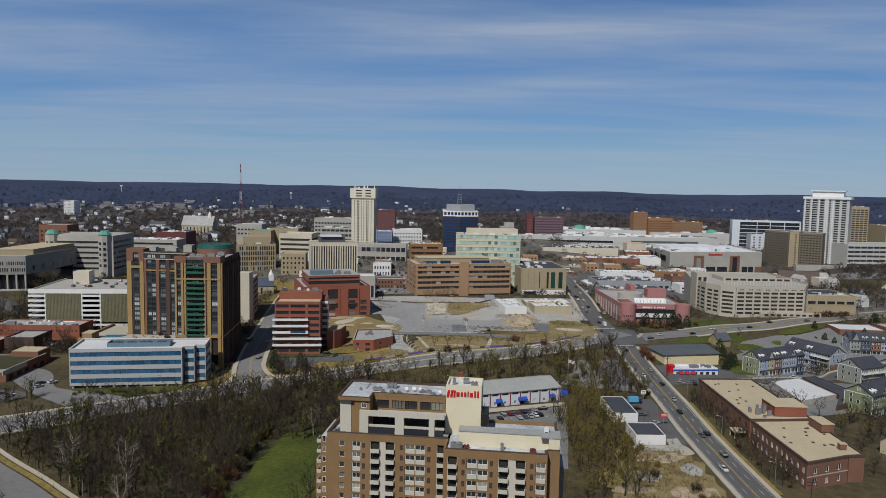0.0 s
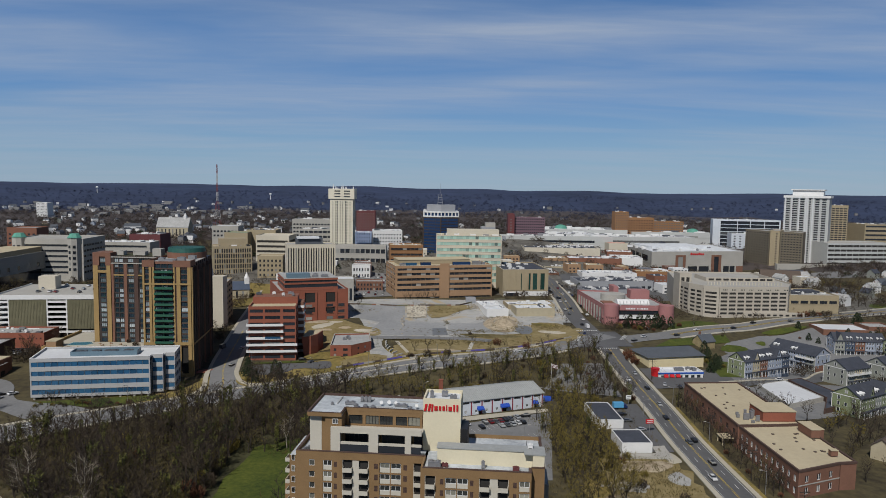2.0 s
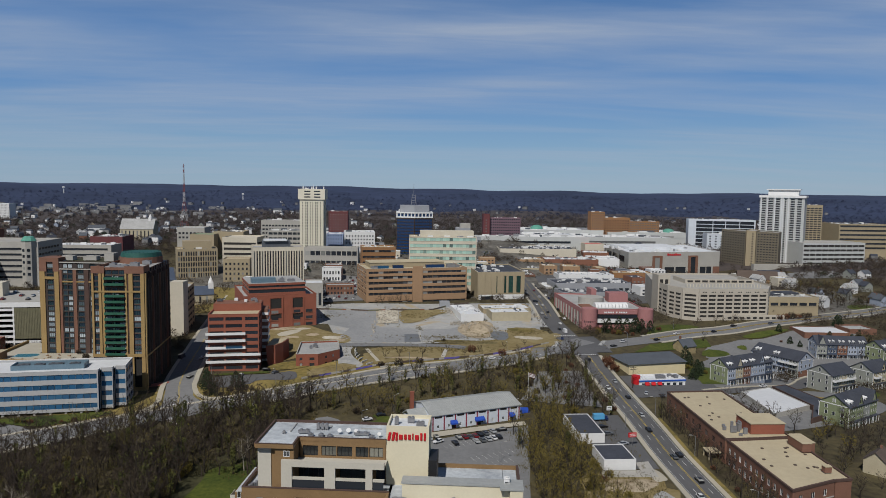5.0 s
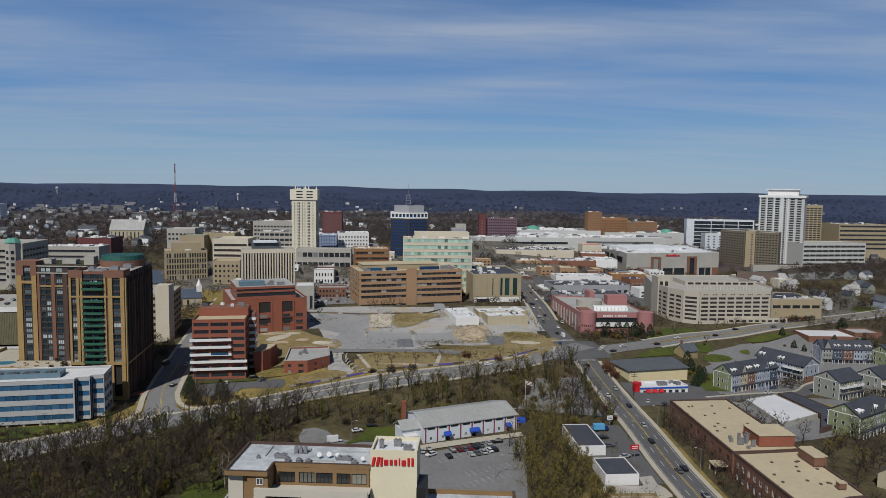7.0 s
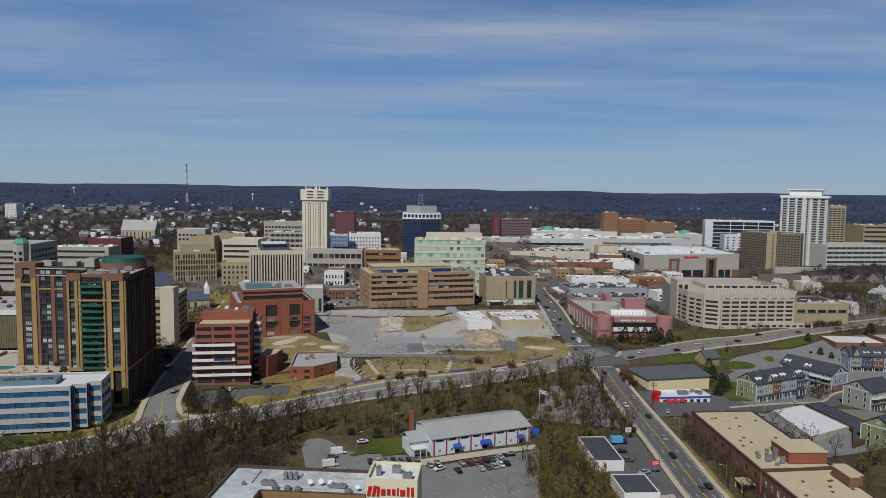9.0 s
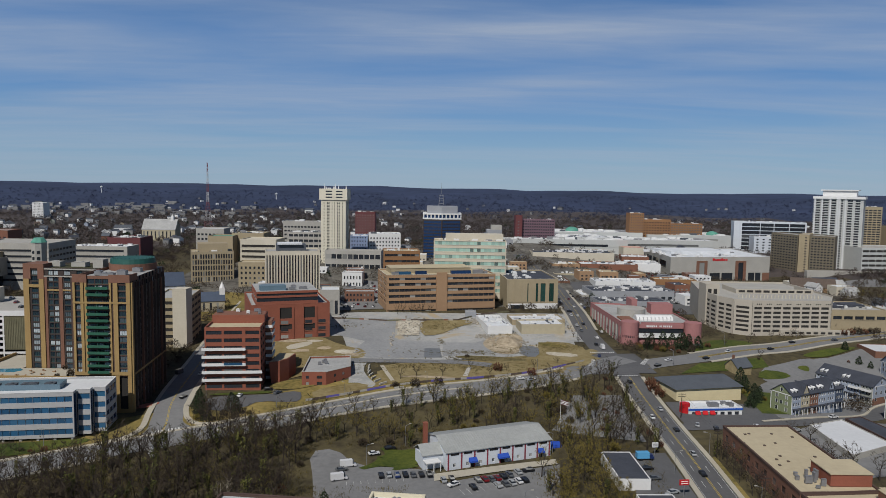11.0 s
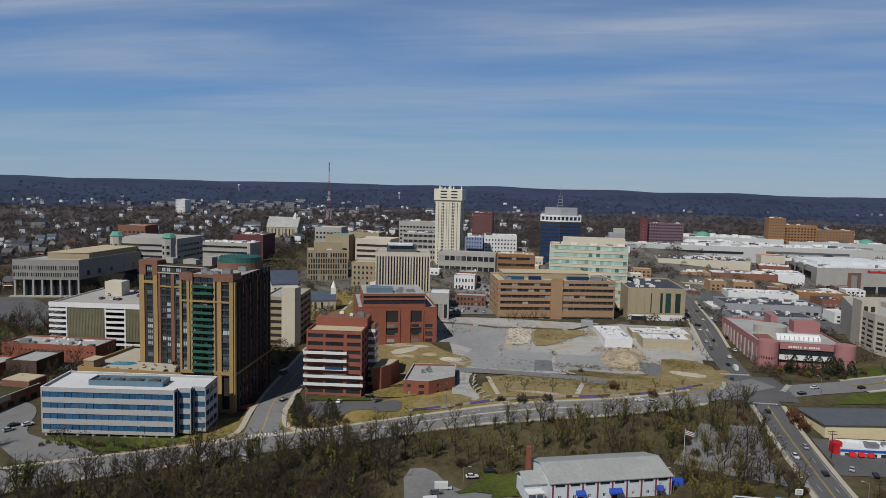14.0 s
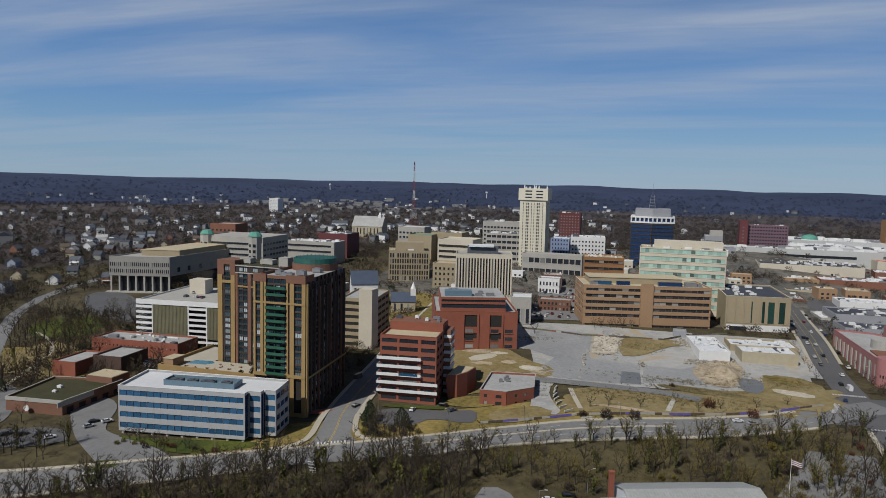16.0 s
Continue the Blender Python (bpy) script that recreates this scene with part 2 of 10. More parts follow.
MAT["pale_twigs"] = surface("pale_twigs", (0.20, 0.17, 0.13), 0.95, 0.25, 0.06, 0.6, piece=0.2)
MAT["brush"] = surface("brush", (0.05, 0.039, 0.015), 0.95, 0.3, 0.05, 0.5, other=(0.125, 0.098, 0.03))
MAT["far_twigs"] = surface("far_twigs", (0.050, 0.040, 0.038), 0.95, 0.2, 0.006, 0.10, other=(0.075, 0.060, 0.053))
MAT["mast_white"] = surface("mast_white", (0.5, 0.49, 0.48), 0.6, 0.15)
MAT["town_ground"] = surface("town_ground", (0.045, 0.041, 0.036), 0.9, 0.35, 0.03, 0.25, other=(0.15, 0.14, 0.12))
MAT["tower_glass"] = glazing("tower_glass", (0.012, 0.020, 0.030), (0.40, 0.44, 0.46), 0.42)

# twigs of the far woods, with distance haze mixed into their colour
MAT["haze_twigs"] = surface("haze_twigs", (0.031, 0.041, 0.082), 0.95, 0.2, 0.003, 0.04, other=(0.045, 0.055, 0.095))
MAT["cool_white"] = surface("cool_white", (0.48, 0.49, 0.475), 0.75, 0.07, 0.08, 0.8)
# pale concrete darkened to put the court house flank's shade into the colour
MAT["flank_concrete"] = surface("flank_concrete", (0.30, 0.29, 0.265), 0.85, 0.12, 0.08, 0.8)
MAT["bank_grass"] = surface("bank_grass", (0.125, 0.108, 0.026), 0.95, 0.3, 0.05, 0.5, 0.3, other=(0.25, 0.185, 0.06))
MAT["suburb_wall"] = surface("suburb_wall", (0.20, 0.20, 0.20), 0.8, 0.3, 0.004, 0.02)
MAT["weeds"] = surface("weeds", (0.10, 0.085, 0.032), 0.95, 0.3, 0.06, 0.6, other=(0.19, 0.15, 0.07))
MAT["tower_cream"] = surface("tower_cream", (0.66, 0.62, 0.50), 0.8, 0.08, 0.06, 0.8)
MAT["dark_twigs"] = surface("dark_twigs", (0.030, 0.022, 0.019), 0.95, 0.35, 0.05, 0.5, other=(0.052, 0.038, 0.030))
MAT["ivy"] = surface("ivy", (0.040, 0.052, 0.012), 0.8, 0.35, 0.1, 0.8, other=(0.115, 0.112, 0.026))
MAT["brick_paving"] = surface("brick_paving", (0.30, 0.10, 0.07), 0.9, 0.15, 0.2, 2.0)
MAT["site_slab"] = surface("site_slab", (0.25, 0.255, 0.26), 0.92, 0.12, 0.03, 0.6, other=(0.30, 0.30, 0.295))
MAT["pale_slab"] = surface("pale_slab", (0.40, 0.345, 0.25), 0.92, 0.2, 0.12, 0.9, other=(0.50, 0.46, 0.38))
MAT["site_earth"] = surface("site_earth", (0.26, 0.19, 0.105), 0.95, 0.3, 0.07, 0.5, 0.3, other=(0.40, 0.34, 0.25))
MAT["wet_slab"] = surface("wet_slab", (0.15, 0.16, 0.17), 0.6, 0.15, 0.05, 0.5)
MAT["screen_blue"] = surface("screen_blue", (0.13, 0.20, 0.25), 0.5, 0.12, 0.2, 1.5)
MAT["screen_pale"] = surface("screen_pale", (0.10, 0.34, 0.58), 0.5, 0.08, 0.3, 2.0)
MAT["rubble"] = surface("rubble", (0.34, 0.31, 0.26), 0.95, 0.35, 0.3, 2.0)


def worn_site(name):
    """Cracked asphalt, washed pale, with drifts of sand and moss."""
    m = bpy.data.materials.new(name)
    m.use_nodes = True
    n, l = m.node_tree.nodes, m.node_tree.links
    bsdf = n["Principled BSDF"]
    bsdf.inputs["Roughness"].default_value = 0.92
    bsdf.inputs["Specular IOR Level"].default_value = 0.2
    geo = n.new("ShaderNodeNewGeometry")

    def cloud_of(scale, detail, rough, low, high, distort=0.0):
        t = n.new("ShaderNodeTexNoise")
        t.inputs["Scale"].default_value, t.inputs["Detail"].default_value, t.inputs["Roughness"].default_value, t.inputs["Distortion"].default_value = scale, detail, rough, distort
        l.new(geo.outputs["Position"], t.inputs["Vector"])
        r = n.new("ShaderNodeMapRange")
        r.inputs["From Min"].default_value, r.inputs["From Max"].default_value = low, high
        l.new(t.outputs["Fac"], r.inputs["Value"])
        return r.outputs[0]

    def blend(fac, a, b):
        k = n.new("ShaderNodeMix")
        k.data_type = "RGBA"
        l.new(fac, k.inputs["Factor"])
        for key, v in (("A", a), ("B", b)):
            if isinstance(v, tuple):
                k.inputs[key].default_value = (*v, 1)
            else:
                l.new(v, k.inputs[key])
        return k.outputs["Result"]

    grey = blend(cloud_of(0.035, 5, 0.6, 0.4, 0.6), (0.235, 0.237, 0.232), (0.315, 0.312, 0.30))
    grain = blend(cloud_of(0.9, 4, 0.7, 0.35, 0.65), grey, (0.35, 0.345, 0.32))
    mixed = blend(cloud_of(0.25, 3, 0.6, 0.42, 0.58), grey, grain)
    sand = blend(cloud_of(0.022, 7, 0.66, 0.56, 0.63, 0.6), mixed, (0.33, 0.27, 0.18))
    moss = blend(cloud_of(0.03, 8, 0.7, 0.60, 0.66, 1.2), sand, (0.15, 0.13, 0.06))
    l.new(moss, bsdf.inputs["Base Color"])
    return m


MAT["bleached_lot"] = worn_site("cleared_site")
MAT["mint_glass"] = glazing("mint_glass", (0.22, 0.33, 0.285), (0.05, 0.08, 0.075), 0.35, 0.25)
# ---- building helpers ----
def bx(bm, x0, x1, y0, y1, z0, z1, m=None, k=0):
    v = [Vector((x, y, z)) for z in (z0, z1) for y in (y0, y1) for x in (x0, x1)]
    if m is not None:
        v = [m @ p for p in v]
    v = [bm.verts.new(p) for p in v]
    for f in ((0, 2, 3, 1), (4, 5, 7, 6), (0, 1, 5, 4), (2, 6, 7, 3), (0, 4, 6, 2), (1, 3, 7, 5)):
        bm.faces.new([v[i] for i in f]).material_index = k


def prism(bm, poly, z0, z1, k=0):
    low = [bm.verts.new((x, y, z0)) for x, y in poly]
    top = [bm.verts.new((x, y, z1)) for x, y in poly]
    bm.faces.new(top).material_index = k
    bm.faces.new(low[::-1]).material_index = k
    for i in range(len(poly)):
        j = (i + 1) % len(poly)
        bm.faces.new((low[i], low[j], top[j], top[i])).material_index = k


def tube(bm, a, b, ra, rb, n=6, k=0):
    a, b = Vector(a), Vector(b)
    q = (b - a).to_track_quat("Z", "Y")
    ring = [Vector((math.cos(2 * math.pi * i / n), math.sin(2 * math.pi * i / n), 0)) for i in range(n)]
    va = [bm.verts.new(a + q @ (r * ra)) for r in ring]
    vb = [bm.verts.new(b + q @ (r * max(rb, 0.005))) for r in ring]
    for i in range(n):
        j = (i + 1) % n
        bm.faces.new((va[i], va[j], vb[j], vb[i])).material_index = k
    bm.faces.new(vb).material_index = k
    bm.faces.new(va[::-1]).material_index = k


def mesh_of(name, bm, *mats):
    me = bpy.data.meshes.new(name)
    bm.normal_update()
    bm.to_mesh(me)
    bm.free()
    for m in mats:
        me.materials.append(MAT[m] if isinstance(m, str) else m)
    return me


# pieces that belong to another part of the same thing
NEST = {"tower_post": "round_tower", "turret_roof": "turret", "turret_window": "turret", "crown_window": "crown", "penthouse_roof": "penthouse", "plant_roof": "plant_storey", "parapet_coping": "parapet",
        "pavilion_roof": "pavilion", "dormer_window": "dormer", "attic_roof": "attic", "turret_cap": "brick_turret", "annexe_roof": "annexe", "lamp_head": "pole", "crossarm": "pole", "flag": "pole",
        "chimney": "roof", "drum_roof": "drum", "top_window": "top_band", "coping": "wall", "sill_course": "wall", "sill": "wall", "pilaster": "wall", "blue_panel": "balcony_band", "porch_roof": "porch_wall",
        "tower_slot": "stair_tower", "base_slot": "base", "brick_crown": "wing_wall", "upper_window": "upper_wall", "tower_roof": "sign_tower", "club_glass": "portal_frame"}
LATEST = {}


def part(name, bm, material, parent, label=""):
    if name in NEST and parent is not None:
        parent = LATEST.get((parent.name, NEST[name]), parent)
    mats = material if isinstance(material, (tuple, list)) else (material,)
    ob = new(name, mesh_of(name, bm, *mats))
    ob.parent = parent
    if parent is not None:
        LATEST[parent.name, name] = ob
    return tagged(ob, label)


def thing(name, label, category, x, y, z, rot=0.0, group="", kind=""):
    e = new(name)
    e.empty_display_size = 1.0
    e.matrix_basis = pose(x, y, z, 0, 0, rot)
    return tagged(e, label, category, group, kind)


PANES = {}


def pane_mesh(w, h, glass, frame_mat, mullion):
    key = (round(w, 1), round(h, 1), glass, frame_mat, mullion)
    if key not in PANES:
        bm = bmesh.new()
        bx(bm, -w / 2, w / 2, 0.10, 0.16, -h / 2, h / 2)
        f = 0.09
        if frame_mat:
            bx(bm, -w / 2, w / 2, 0.0, 0.1, -h / 2, -h / 2 + f, k=1)
            bx(bm, -w / 2, w / 2, 0.0, 0.1, h / 2 - f, h / 2, k=1)
            n = max(1, int(round(w / mullion)))
            for i in range(n + 1):
                c = -w / 2 + (w - f) * i / n
                bx(bm, c, c + f, 0.0, 0.1, -h / 2 + f, h / 2 - f, k=1)
        PANES[key] = mesh_of("window", bm, glass, frame_mat or glass)
    return PANES[key]


def edge_frame(p0, p1):
    p0, p1 = Vector((p0[0], p0[1], 0)), Vector((p1[0], p1[1], 0))
    u = (p1 - p0).normalized()
    w = Vector((-u.y, u.x, 0))
    m = Matrix(((u.x, w.x, 0, p0.x), (u.y, w.y, 0, p0.y), (0, 0, 1, 0), (0, 0, 0, 1)))
    return m, (p1 - p0).length


def facade(own, bm, p0, p1, z0, z1, rows=(), bays=(), glass="glass", frame_mat="black_trim", t=0.4, mullion=1.6, name="window", k=0):
    """One outer wall from p0 to p1 with real openings, a window standing in each; glass="shade_gap" puts a near-black
    sheet there for shade.
    """
    m, length = edge_frame(p0, p1)
    levels = [z0] + [z for r in rows for z in r] + [z1]
    for a, b in zip(levels[0::2], levels[1::2]):
        if b - a > 0.01:
            bx(bm, t, length, 0, t, a, b, m, k)
    small = bays and (own.name.startswith("shop") or own.matrix_basis.translation.y > 780 and min(d - c for c, d in bays) < 4.5)
    joined = bmesh.new() if small else None
    for i, (a, b) in enumerate(rows):
        edges = [t] + [u for s in bays for u in s] + [length]
        for c, d in zip(edges[0::2], edges[1::2]):
            if d - c > 0.01:
                bx(bm, c, d, 0, t, a, b, m, k)
        for j, (c, d) in enumerate(bays):
            if small:
                bx(joined, c, d, t * 0.6, t * 0.75, a, b, m)
                continue
            ob = new(name, pane_mesh(d - c, b - a, glass, frame_mat, mullion))
            ob.parent = own
            ob.matrix_basis = m @ Matrix.Translation(((c + d) / 2, t * 0.45, (a + b) / 2))
    if small:
        tagged(part("window_grid", joined, glass, own), kind="stuff")


def even(length, n, share, margin=0.5):
    """n bays of equal width that fill the share of a wall's length between its margins."""
    pitch = (length - 2 * margin) / n
    return [(margin + pitch * (i + 0.5 - share / 2), margin + pitch * (i + 0.5 + share / 2)) for i in range(n)]


def storeys(z0, height, n, sill, head):
    return [(z0 + height * i + sill, z0 + height * i + head) for i in range(n)]


def shrink(poly, d):
    """The outline moved inwards by d."""
    out, n = [], len(poly)
    for i in range(n):
        a, b, c = (Vector(poly[j % n]) for j in (i - 1, i, i + 1))
        e, f = (b - a).normalized(), (c - b).normalized()
        n1, n2 = Vector((-e.y, e.x)), Vector((-f.y, f.x))
        k = (n1 + n2) / max(0.3, 1 + n1.dot(n2))
        out.append(tuple(b + k * d))
    return out


def dist(a, b):
    return math.hypot(a[0] - b[0], a[1] - b[1])


BUILT = []          # ground boxes that trees and houses keep clear of


def building(name, label, poly, z0, z1, wall, roof, sides=(), category="building", kerb_up=0.9, inner="shade_gap", t=0.4, coping=None):
    """A flat-roofed block on the outline poly (anticlockwise from its front left corner). sides: for some edges, (edge, rows, count or bays, share, options)."""
    ox, oy = poly[0]
    own = thing(name, label, category, ox, oy, 0)
    BUILT.append((min(p[0] for p in poly) - 3, max(p[0] for p in poly) + 3, min(p[1] for p in poly) - 3, max(p[1] for p in poly) + 3))
    pts = [(x - ox, y - oy) for x, y in poly]
    bm = bmesh.new()
    done = {s[0]: s for s in sides}
    for i in range(len(pts)):
        a, b = pts[i], pts[(i + 1) % len(pts)]
        if i in done:
            _, rows, bays, share, options = done[i]
            if isinstance(bays, int):
                bays = even(dist(a, b), bays, share, options.pop("margin", 0.8) if options else 0.8)
            facade(own, bm, a, b, z0, z1, rows, bays, t=t, **(options or {}))
        else:
            facade(own, bm, a, b, z0, z1, t=t)
    part("wall", bm, wall, own)
    course = bmesh.new()
    for i, rows, bays, share, options in sides:
        a, b = pts[i], pts[(i + 1) % len(pts)]
        m, length = edge_frame(a, b)
        if name != "shop" and length > 14 and oy > 560:
            for low, high in rows:
                bx(course, 0.1, length - 0.1, -0.22, -0.004, low - 0.36, low - 0.06, m)
    if course.verts:
        tagged(part("sill_course", course, wall, own), kind="stuff")
    else:
        course.free()
    # the core is near-black by default, as painted shade behind the openings
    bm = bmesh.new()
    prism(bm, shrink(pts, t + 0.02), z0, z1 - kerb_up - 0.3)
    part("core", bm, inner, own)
    bm = bmesh.new()
    prism(bm, shrink(pts, t + 0.004), z1 - kerb_up - 0.3, z1 - kerb_up)
    part("roof", bm, roof, own)
    if coping:
        bm = bmesh.new()
        outer, inside = shrink(pts, -0.08), shrink(pts, t + 0.08)
        n = len(pts)
        for i in range(n):
            j = (i + 1) % n
            v = [bm.verts.new((*p, z)) for z in (z1 + 0.004, z1 + 0.16) for p in (outer[i], outer[j], inside[j], inside[i])]
            for f in ((3, 2, 1, 0), (4, 5, 6, 7), (0, 1, 5, 4), (2, 3, 7, 6)):
                bm.faces.new([v[q] for q in f])
        part("coping", bm, coping, own)
    own["z_roof"] = z1 - kerb_up
    return own


def roof_unit(own, x, y, z, w, d, h, mat="steel", rot=0.0, fan=True, name="roof_unit"):
    """An air handling unit at a world place on a thing's roof."""
    o = own.matrix_basis.translation
    bm = bmesh.new()
    bx(bm, -w / 2, w / 2, -d / 2, d / 2, 0.25, h)
    for sx in (-1, 1):
        bx(bm, sx * w * 0.4 - 0.1, sx * w * 0.4 + 0.1, -d / 2, d / 2, 0, 0.25)
    bx(bm, -w / 2 - 0.06, w / 2 + 0.06, -d / 2 - 0.06, d / 2 + 0.06, h, h + 0.08)
    if fan:
        for i in range(max(1, int(w / max(d, 0.1)))):
            c = -w / 2 + (i + 0.5) * w / max(1, int(w / max(d, 0.1)))
            tube(bm, (c, 0, h + 0.08), (c, 0, h + 0.35), min(w, d) * 0.33, min(w, d) * 0.33, 10)
    ob = part(name, bm, mat, own)
    ob.matrix_basis = pose(x - o.x, y - o.y, z, 0, 0, rot)
    return ob


def on_line(p0, p1, u, w):
    """A world place u along and w behind the line from p0 to p1."""
    m, _ = edge_frame(p0, p1)
    q = m @ Vector((u, w, 0))
    return q.x, q.y


# ---- the lie of the land ----
HEIGHTS = np.array([
    (-124, 363, 1.6), (-123, 387, 4.1), (-73, 426, 4.0), (-99, 416, 5.1), (-53, 519, 11.3), (60, 616, 13.6), (-21, 595, 14.1), (111, 623, 13.6),
    (188, 520, 9.0), (127, 486, 9.7), (288, 551, 10.2), (64, 362, 0.6), (19, 362, 0.6), (155, 249, 0), (234, 435, -3.4), (395, 870, 5.6),
    (-104, 798, 28), (0, 844, 30), (486, 938, 15), (540, 890, 19), (120, 1000, 38), (230, 1080, 26), (0, 249, -2.3), (-170, 249, -4.5), (68, 226, 0), (-339, 339, 2.3), (-339, 565, 11.3),
    (-316, 1085, 32), (316, 1130, 20), (339, 373, -4.5), (-45, 373, 3.4), (-23, 316, -1.1), (-678, 791, 17), (678, 565, 5.6), (170, 373, 1.1), (0, 452, 7.3)])


def land(x, y):
    w = ((x - HEIGHTS[:, 0]) ** 2 + (y - HEIGHTS[:, 1]) ** 2 + 500.0) ** -1.5
    near = float((w * HEIGHTS[:, 2]).sum() / w.sum())
    d = math.hypot(x, y - 400)
    s = min(1, max(0, (d - 700) / 900))
    s = s * s * (3 - 2 * s)
    if s == 0:
        return near
    roll = 14 * noise.noise((x / 620, y / 620, 3.0)) + 7 * noise.noise((x / 240, y / 240, 8.0))
    far = 12 + roll * min(1, d / 2000)
    e = min(1, max(0, (d - 2600) / 1700))
    far += (83 + (7 if x < -300 else 7 * max(0, -x) / 300)) * e * e * (3 - 2 * e) + 10 * e * noise.noise((x / 900, y / 900, 5.0))
    return near * (1 - s) + far * s


def ribbon(name, pts, width, mat, lift, label, category, off=0.0, thick=0.0, kind="structure", parent=None, step=5.0, across=3):
    """A strip that follows the land along a line, off metres to the right of it."""
    line = [Vector(pts[0])]
    for a, b in zip(pts, pts[1:]):
        a, b = Vector(a), Vector(b)
        n = max(1, int((b - a).length / step))
        line += [a.lerp(b, (i + 1) / n) for i in range(n)]
    for _ in range(3):
        line = [line[0]] + [(line[i - 1] + 2 * line[i] + line[i + 1]) / 4 for i in range(1, len(line) - 1)] + [line[-1]]
    bm = bmesh.new()
    grid = []
    for i, p in enumerate(line):
        d = (line[min(i + 1, len(line) - 1)] - line[max(i - 1, 0)]).normalized()
        side = Vector((d.y, -d.x))
        row = []
        for j in range(across + 1):
            q = p + side * (off + width * (j / across - 0.5))
            c = p + side * off
            row.append((q.x, q.y, land(q.x, q.y) + lift))
        grid.append(row)
    top = [[bm.verts.new(q) for q in row] for row in grid]
    for i in range(len(grid) - 1):
        for j in range(across):
            bm.faces.new((top[i][j], top[i][j + 1], top[i + 1][j + 1], top[i + 1][j]))
    if thick:
        for j in (0, across):
            low = [bm.verts.new((row[j][0], row[j][1], row[j][2] - thick)) for row in grid]
            for i in range(len(grid) - 1):
                bm.faces.new((top[i][j], top[i + 1][j], low[i + 1], low[i]))
    bmesh.ops.recalc_face_normals(bm, faces=bm.faces)
    ob = part(name, bm, mat, parent)
    return tagged(ob, label, category, kind=kind) if not parent else ob


def patch(name, corners, mat, lift, label, category, n=10, kind="structure", jag=0.0):
    """A four-cornered sheet that follows the land."""
    a, b, c, d = (Vector(p) for p in corners)
    bm = bmesh.new()
    v = []
    for i in range(n + 1):
        for j in range(n + 1):
            q = a.lerp(b, j / n).lerp(d.lerp(c, j / n), i / n)
            if jag and (i in (0, n) or j in (0, n)):
                q = q + jag * Vector((noise.noise((q.x / 6, q.y / 6, 1.0)), noise.noise((q.x / 6, q.y / 6, 9.0))))
            v.append(bm.verts.new((q.x, q.y, land(q.x, q.y) + lift)))
    for i in range(n):
        for j in range(n):
            k = i * (n + 1) + j
            bm.faces.new((v[k], v[k + 1], v[k + n + 2], v[k + n + 1]))
    bmesh.ops.recalc_face_normals(bm, faces=bm.faces)
    return tagged(part(name, bm, mat, None), label, category, kind=kind)



def area(name, outline, mat, lift, label, category, soft=2, kind="structure"):
    """A sheet of any outline that follows the land, its corners rounded."""
    pts = [Vector(p) for p in outline]
    for _ in range(soft):
        pts = [q for a, b in zip(pts, pts[1:] + pts[:1]) for q in (a.lerp(b, 0.25), a.lerp(b, 0.75))]
    bm = bmesh.new()
    f = bm.faces.new([bm.verts.new((p.x, p.y, 0)) for p in pts])
    bmesh.ops.triangulate(bm, faces=[f])
    for _ in range(4):
        long = [e for e in bm.edges if e.calc_length() > 6]
        if long:
            bmesh.ops.subdivide_edges(bm, edges=long, cuts=1)
            bmesh.ops.triangulate(bm, faces=[q for q in bm.faces if len(q.verts) > 3])
    for v in bm.verts:
        v.co.z = land(v.co.x, v.co.y) + lift
    bmesh.ops.recalc_face_normals(bm, faces=bm.faces)
    if sum(q.normal.z for q in bm.faces) < 0:
        bmesh.ops.reverse_faces(bm, faces=bm.faces)
    return tagged(part(name, bm, mat, None), label, category, kind=kind)
# ---- ground, roads, lots ----
def axis(inner0, inner1, step, low, high):
    out = list(np.arange(inner0, inner1 + 0.1, step))
    s = step
    while out[-1] < high:
        s *= 1.12
        out.append(out[-1] + s)
    s = step
    while out[0] > low:
        s *= 1.12
        out.insert(0, out[0] - s)
    return out


GX, GY = axis(-340, 420, 10, -4300, 4300), axis(150, 760, 10, -500, 4500)
bm = bmesh.new()
grid = [[bm.verts.new((x, y, land(x, y))) for x in GX] for y in GY]
for i in range(len(GY) - 1):
    for j in range(len(GX) - 1):
        q = (GX[j], GY[i])
        f = bm.faces.new((grid[i][j], grid[i][j + 1], grid[i + 1][j + 1], grid[i + 1][j]))
        # past 2350 m the ground takes the haze-blue hill colour
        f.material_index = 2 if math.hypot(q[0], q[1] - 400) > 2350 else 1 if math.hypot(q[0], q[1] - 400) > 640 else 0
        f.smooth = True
tagged(part("ground", bm, ("forest_floor", "far_wood", "hill"), None), "leaf-strewn brown ground running out to hills coloured blue for haze", "ground", kind="structure")

MAIN = [(113, 120), (113, 241), (114, 303), (117, 346), (119, 400), (119, 444), (116, 473), (118, 554), (123, 640), (128, 720), (122, 800), (112, 900)]
CROSS = [(126, 476), (90, 452), (34, 426), (-12, 408), (-34, 395), (-56, 379), (-78, 364), (-100, 351), (-116, 343), (-139, 327), (-168, 312), (-200, 297), (-260, 275)]
RIGHT = [(108, 452), (131, 463), (173, 487), (218, 511), (255, 525), (296, 540), (356, 572), (430, 610)]
SIDE = [(-99, 352), (-103, 375), (-109, 392), (-113, 415), (-118, 450), (-123, 492), (-130, 560), (-137, 640)]
HOUSES = [(124, 380), (168, 386), (192, 392), (232, 408), (244, 424), (262, 432), (330, 452)]
EAST = [(-290, 349), (-222, 305), (-178, 270), (-150, 249), (-120, 222), (-90, 195)]
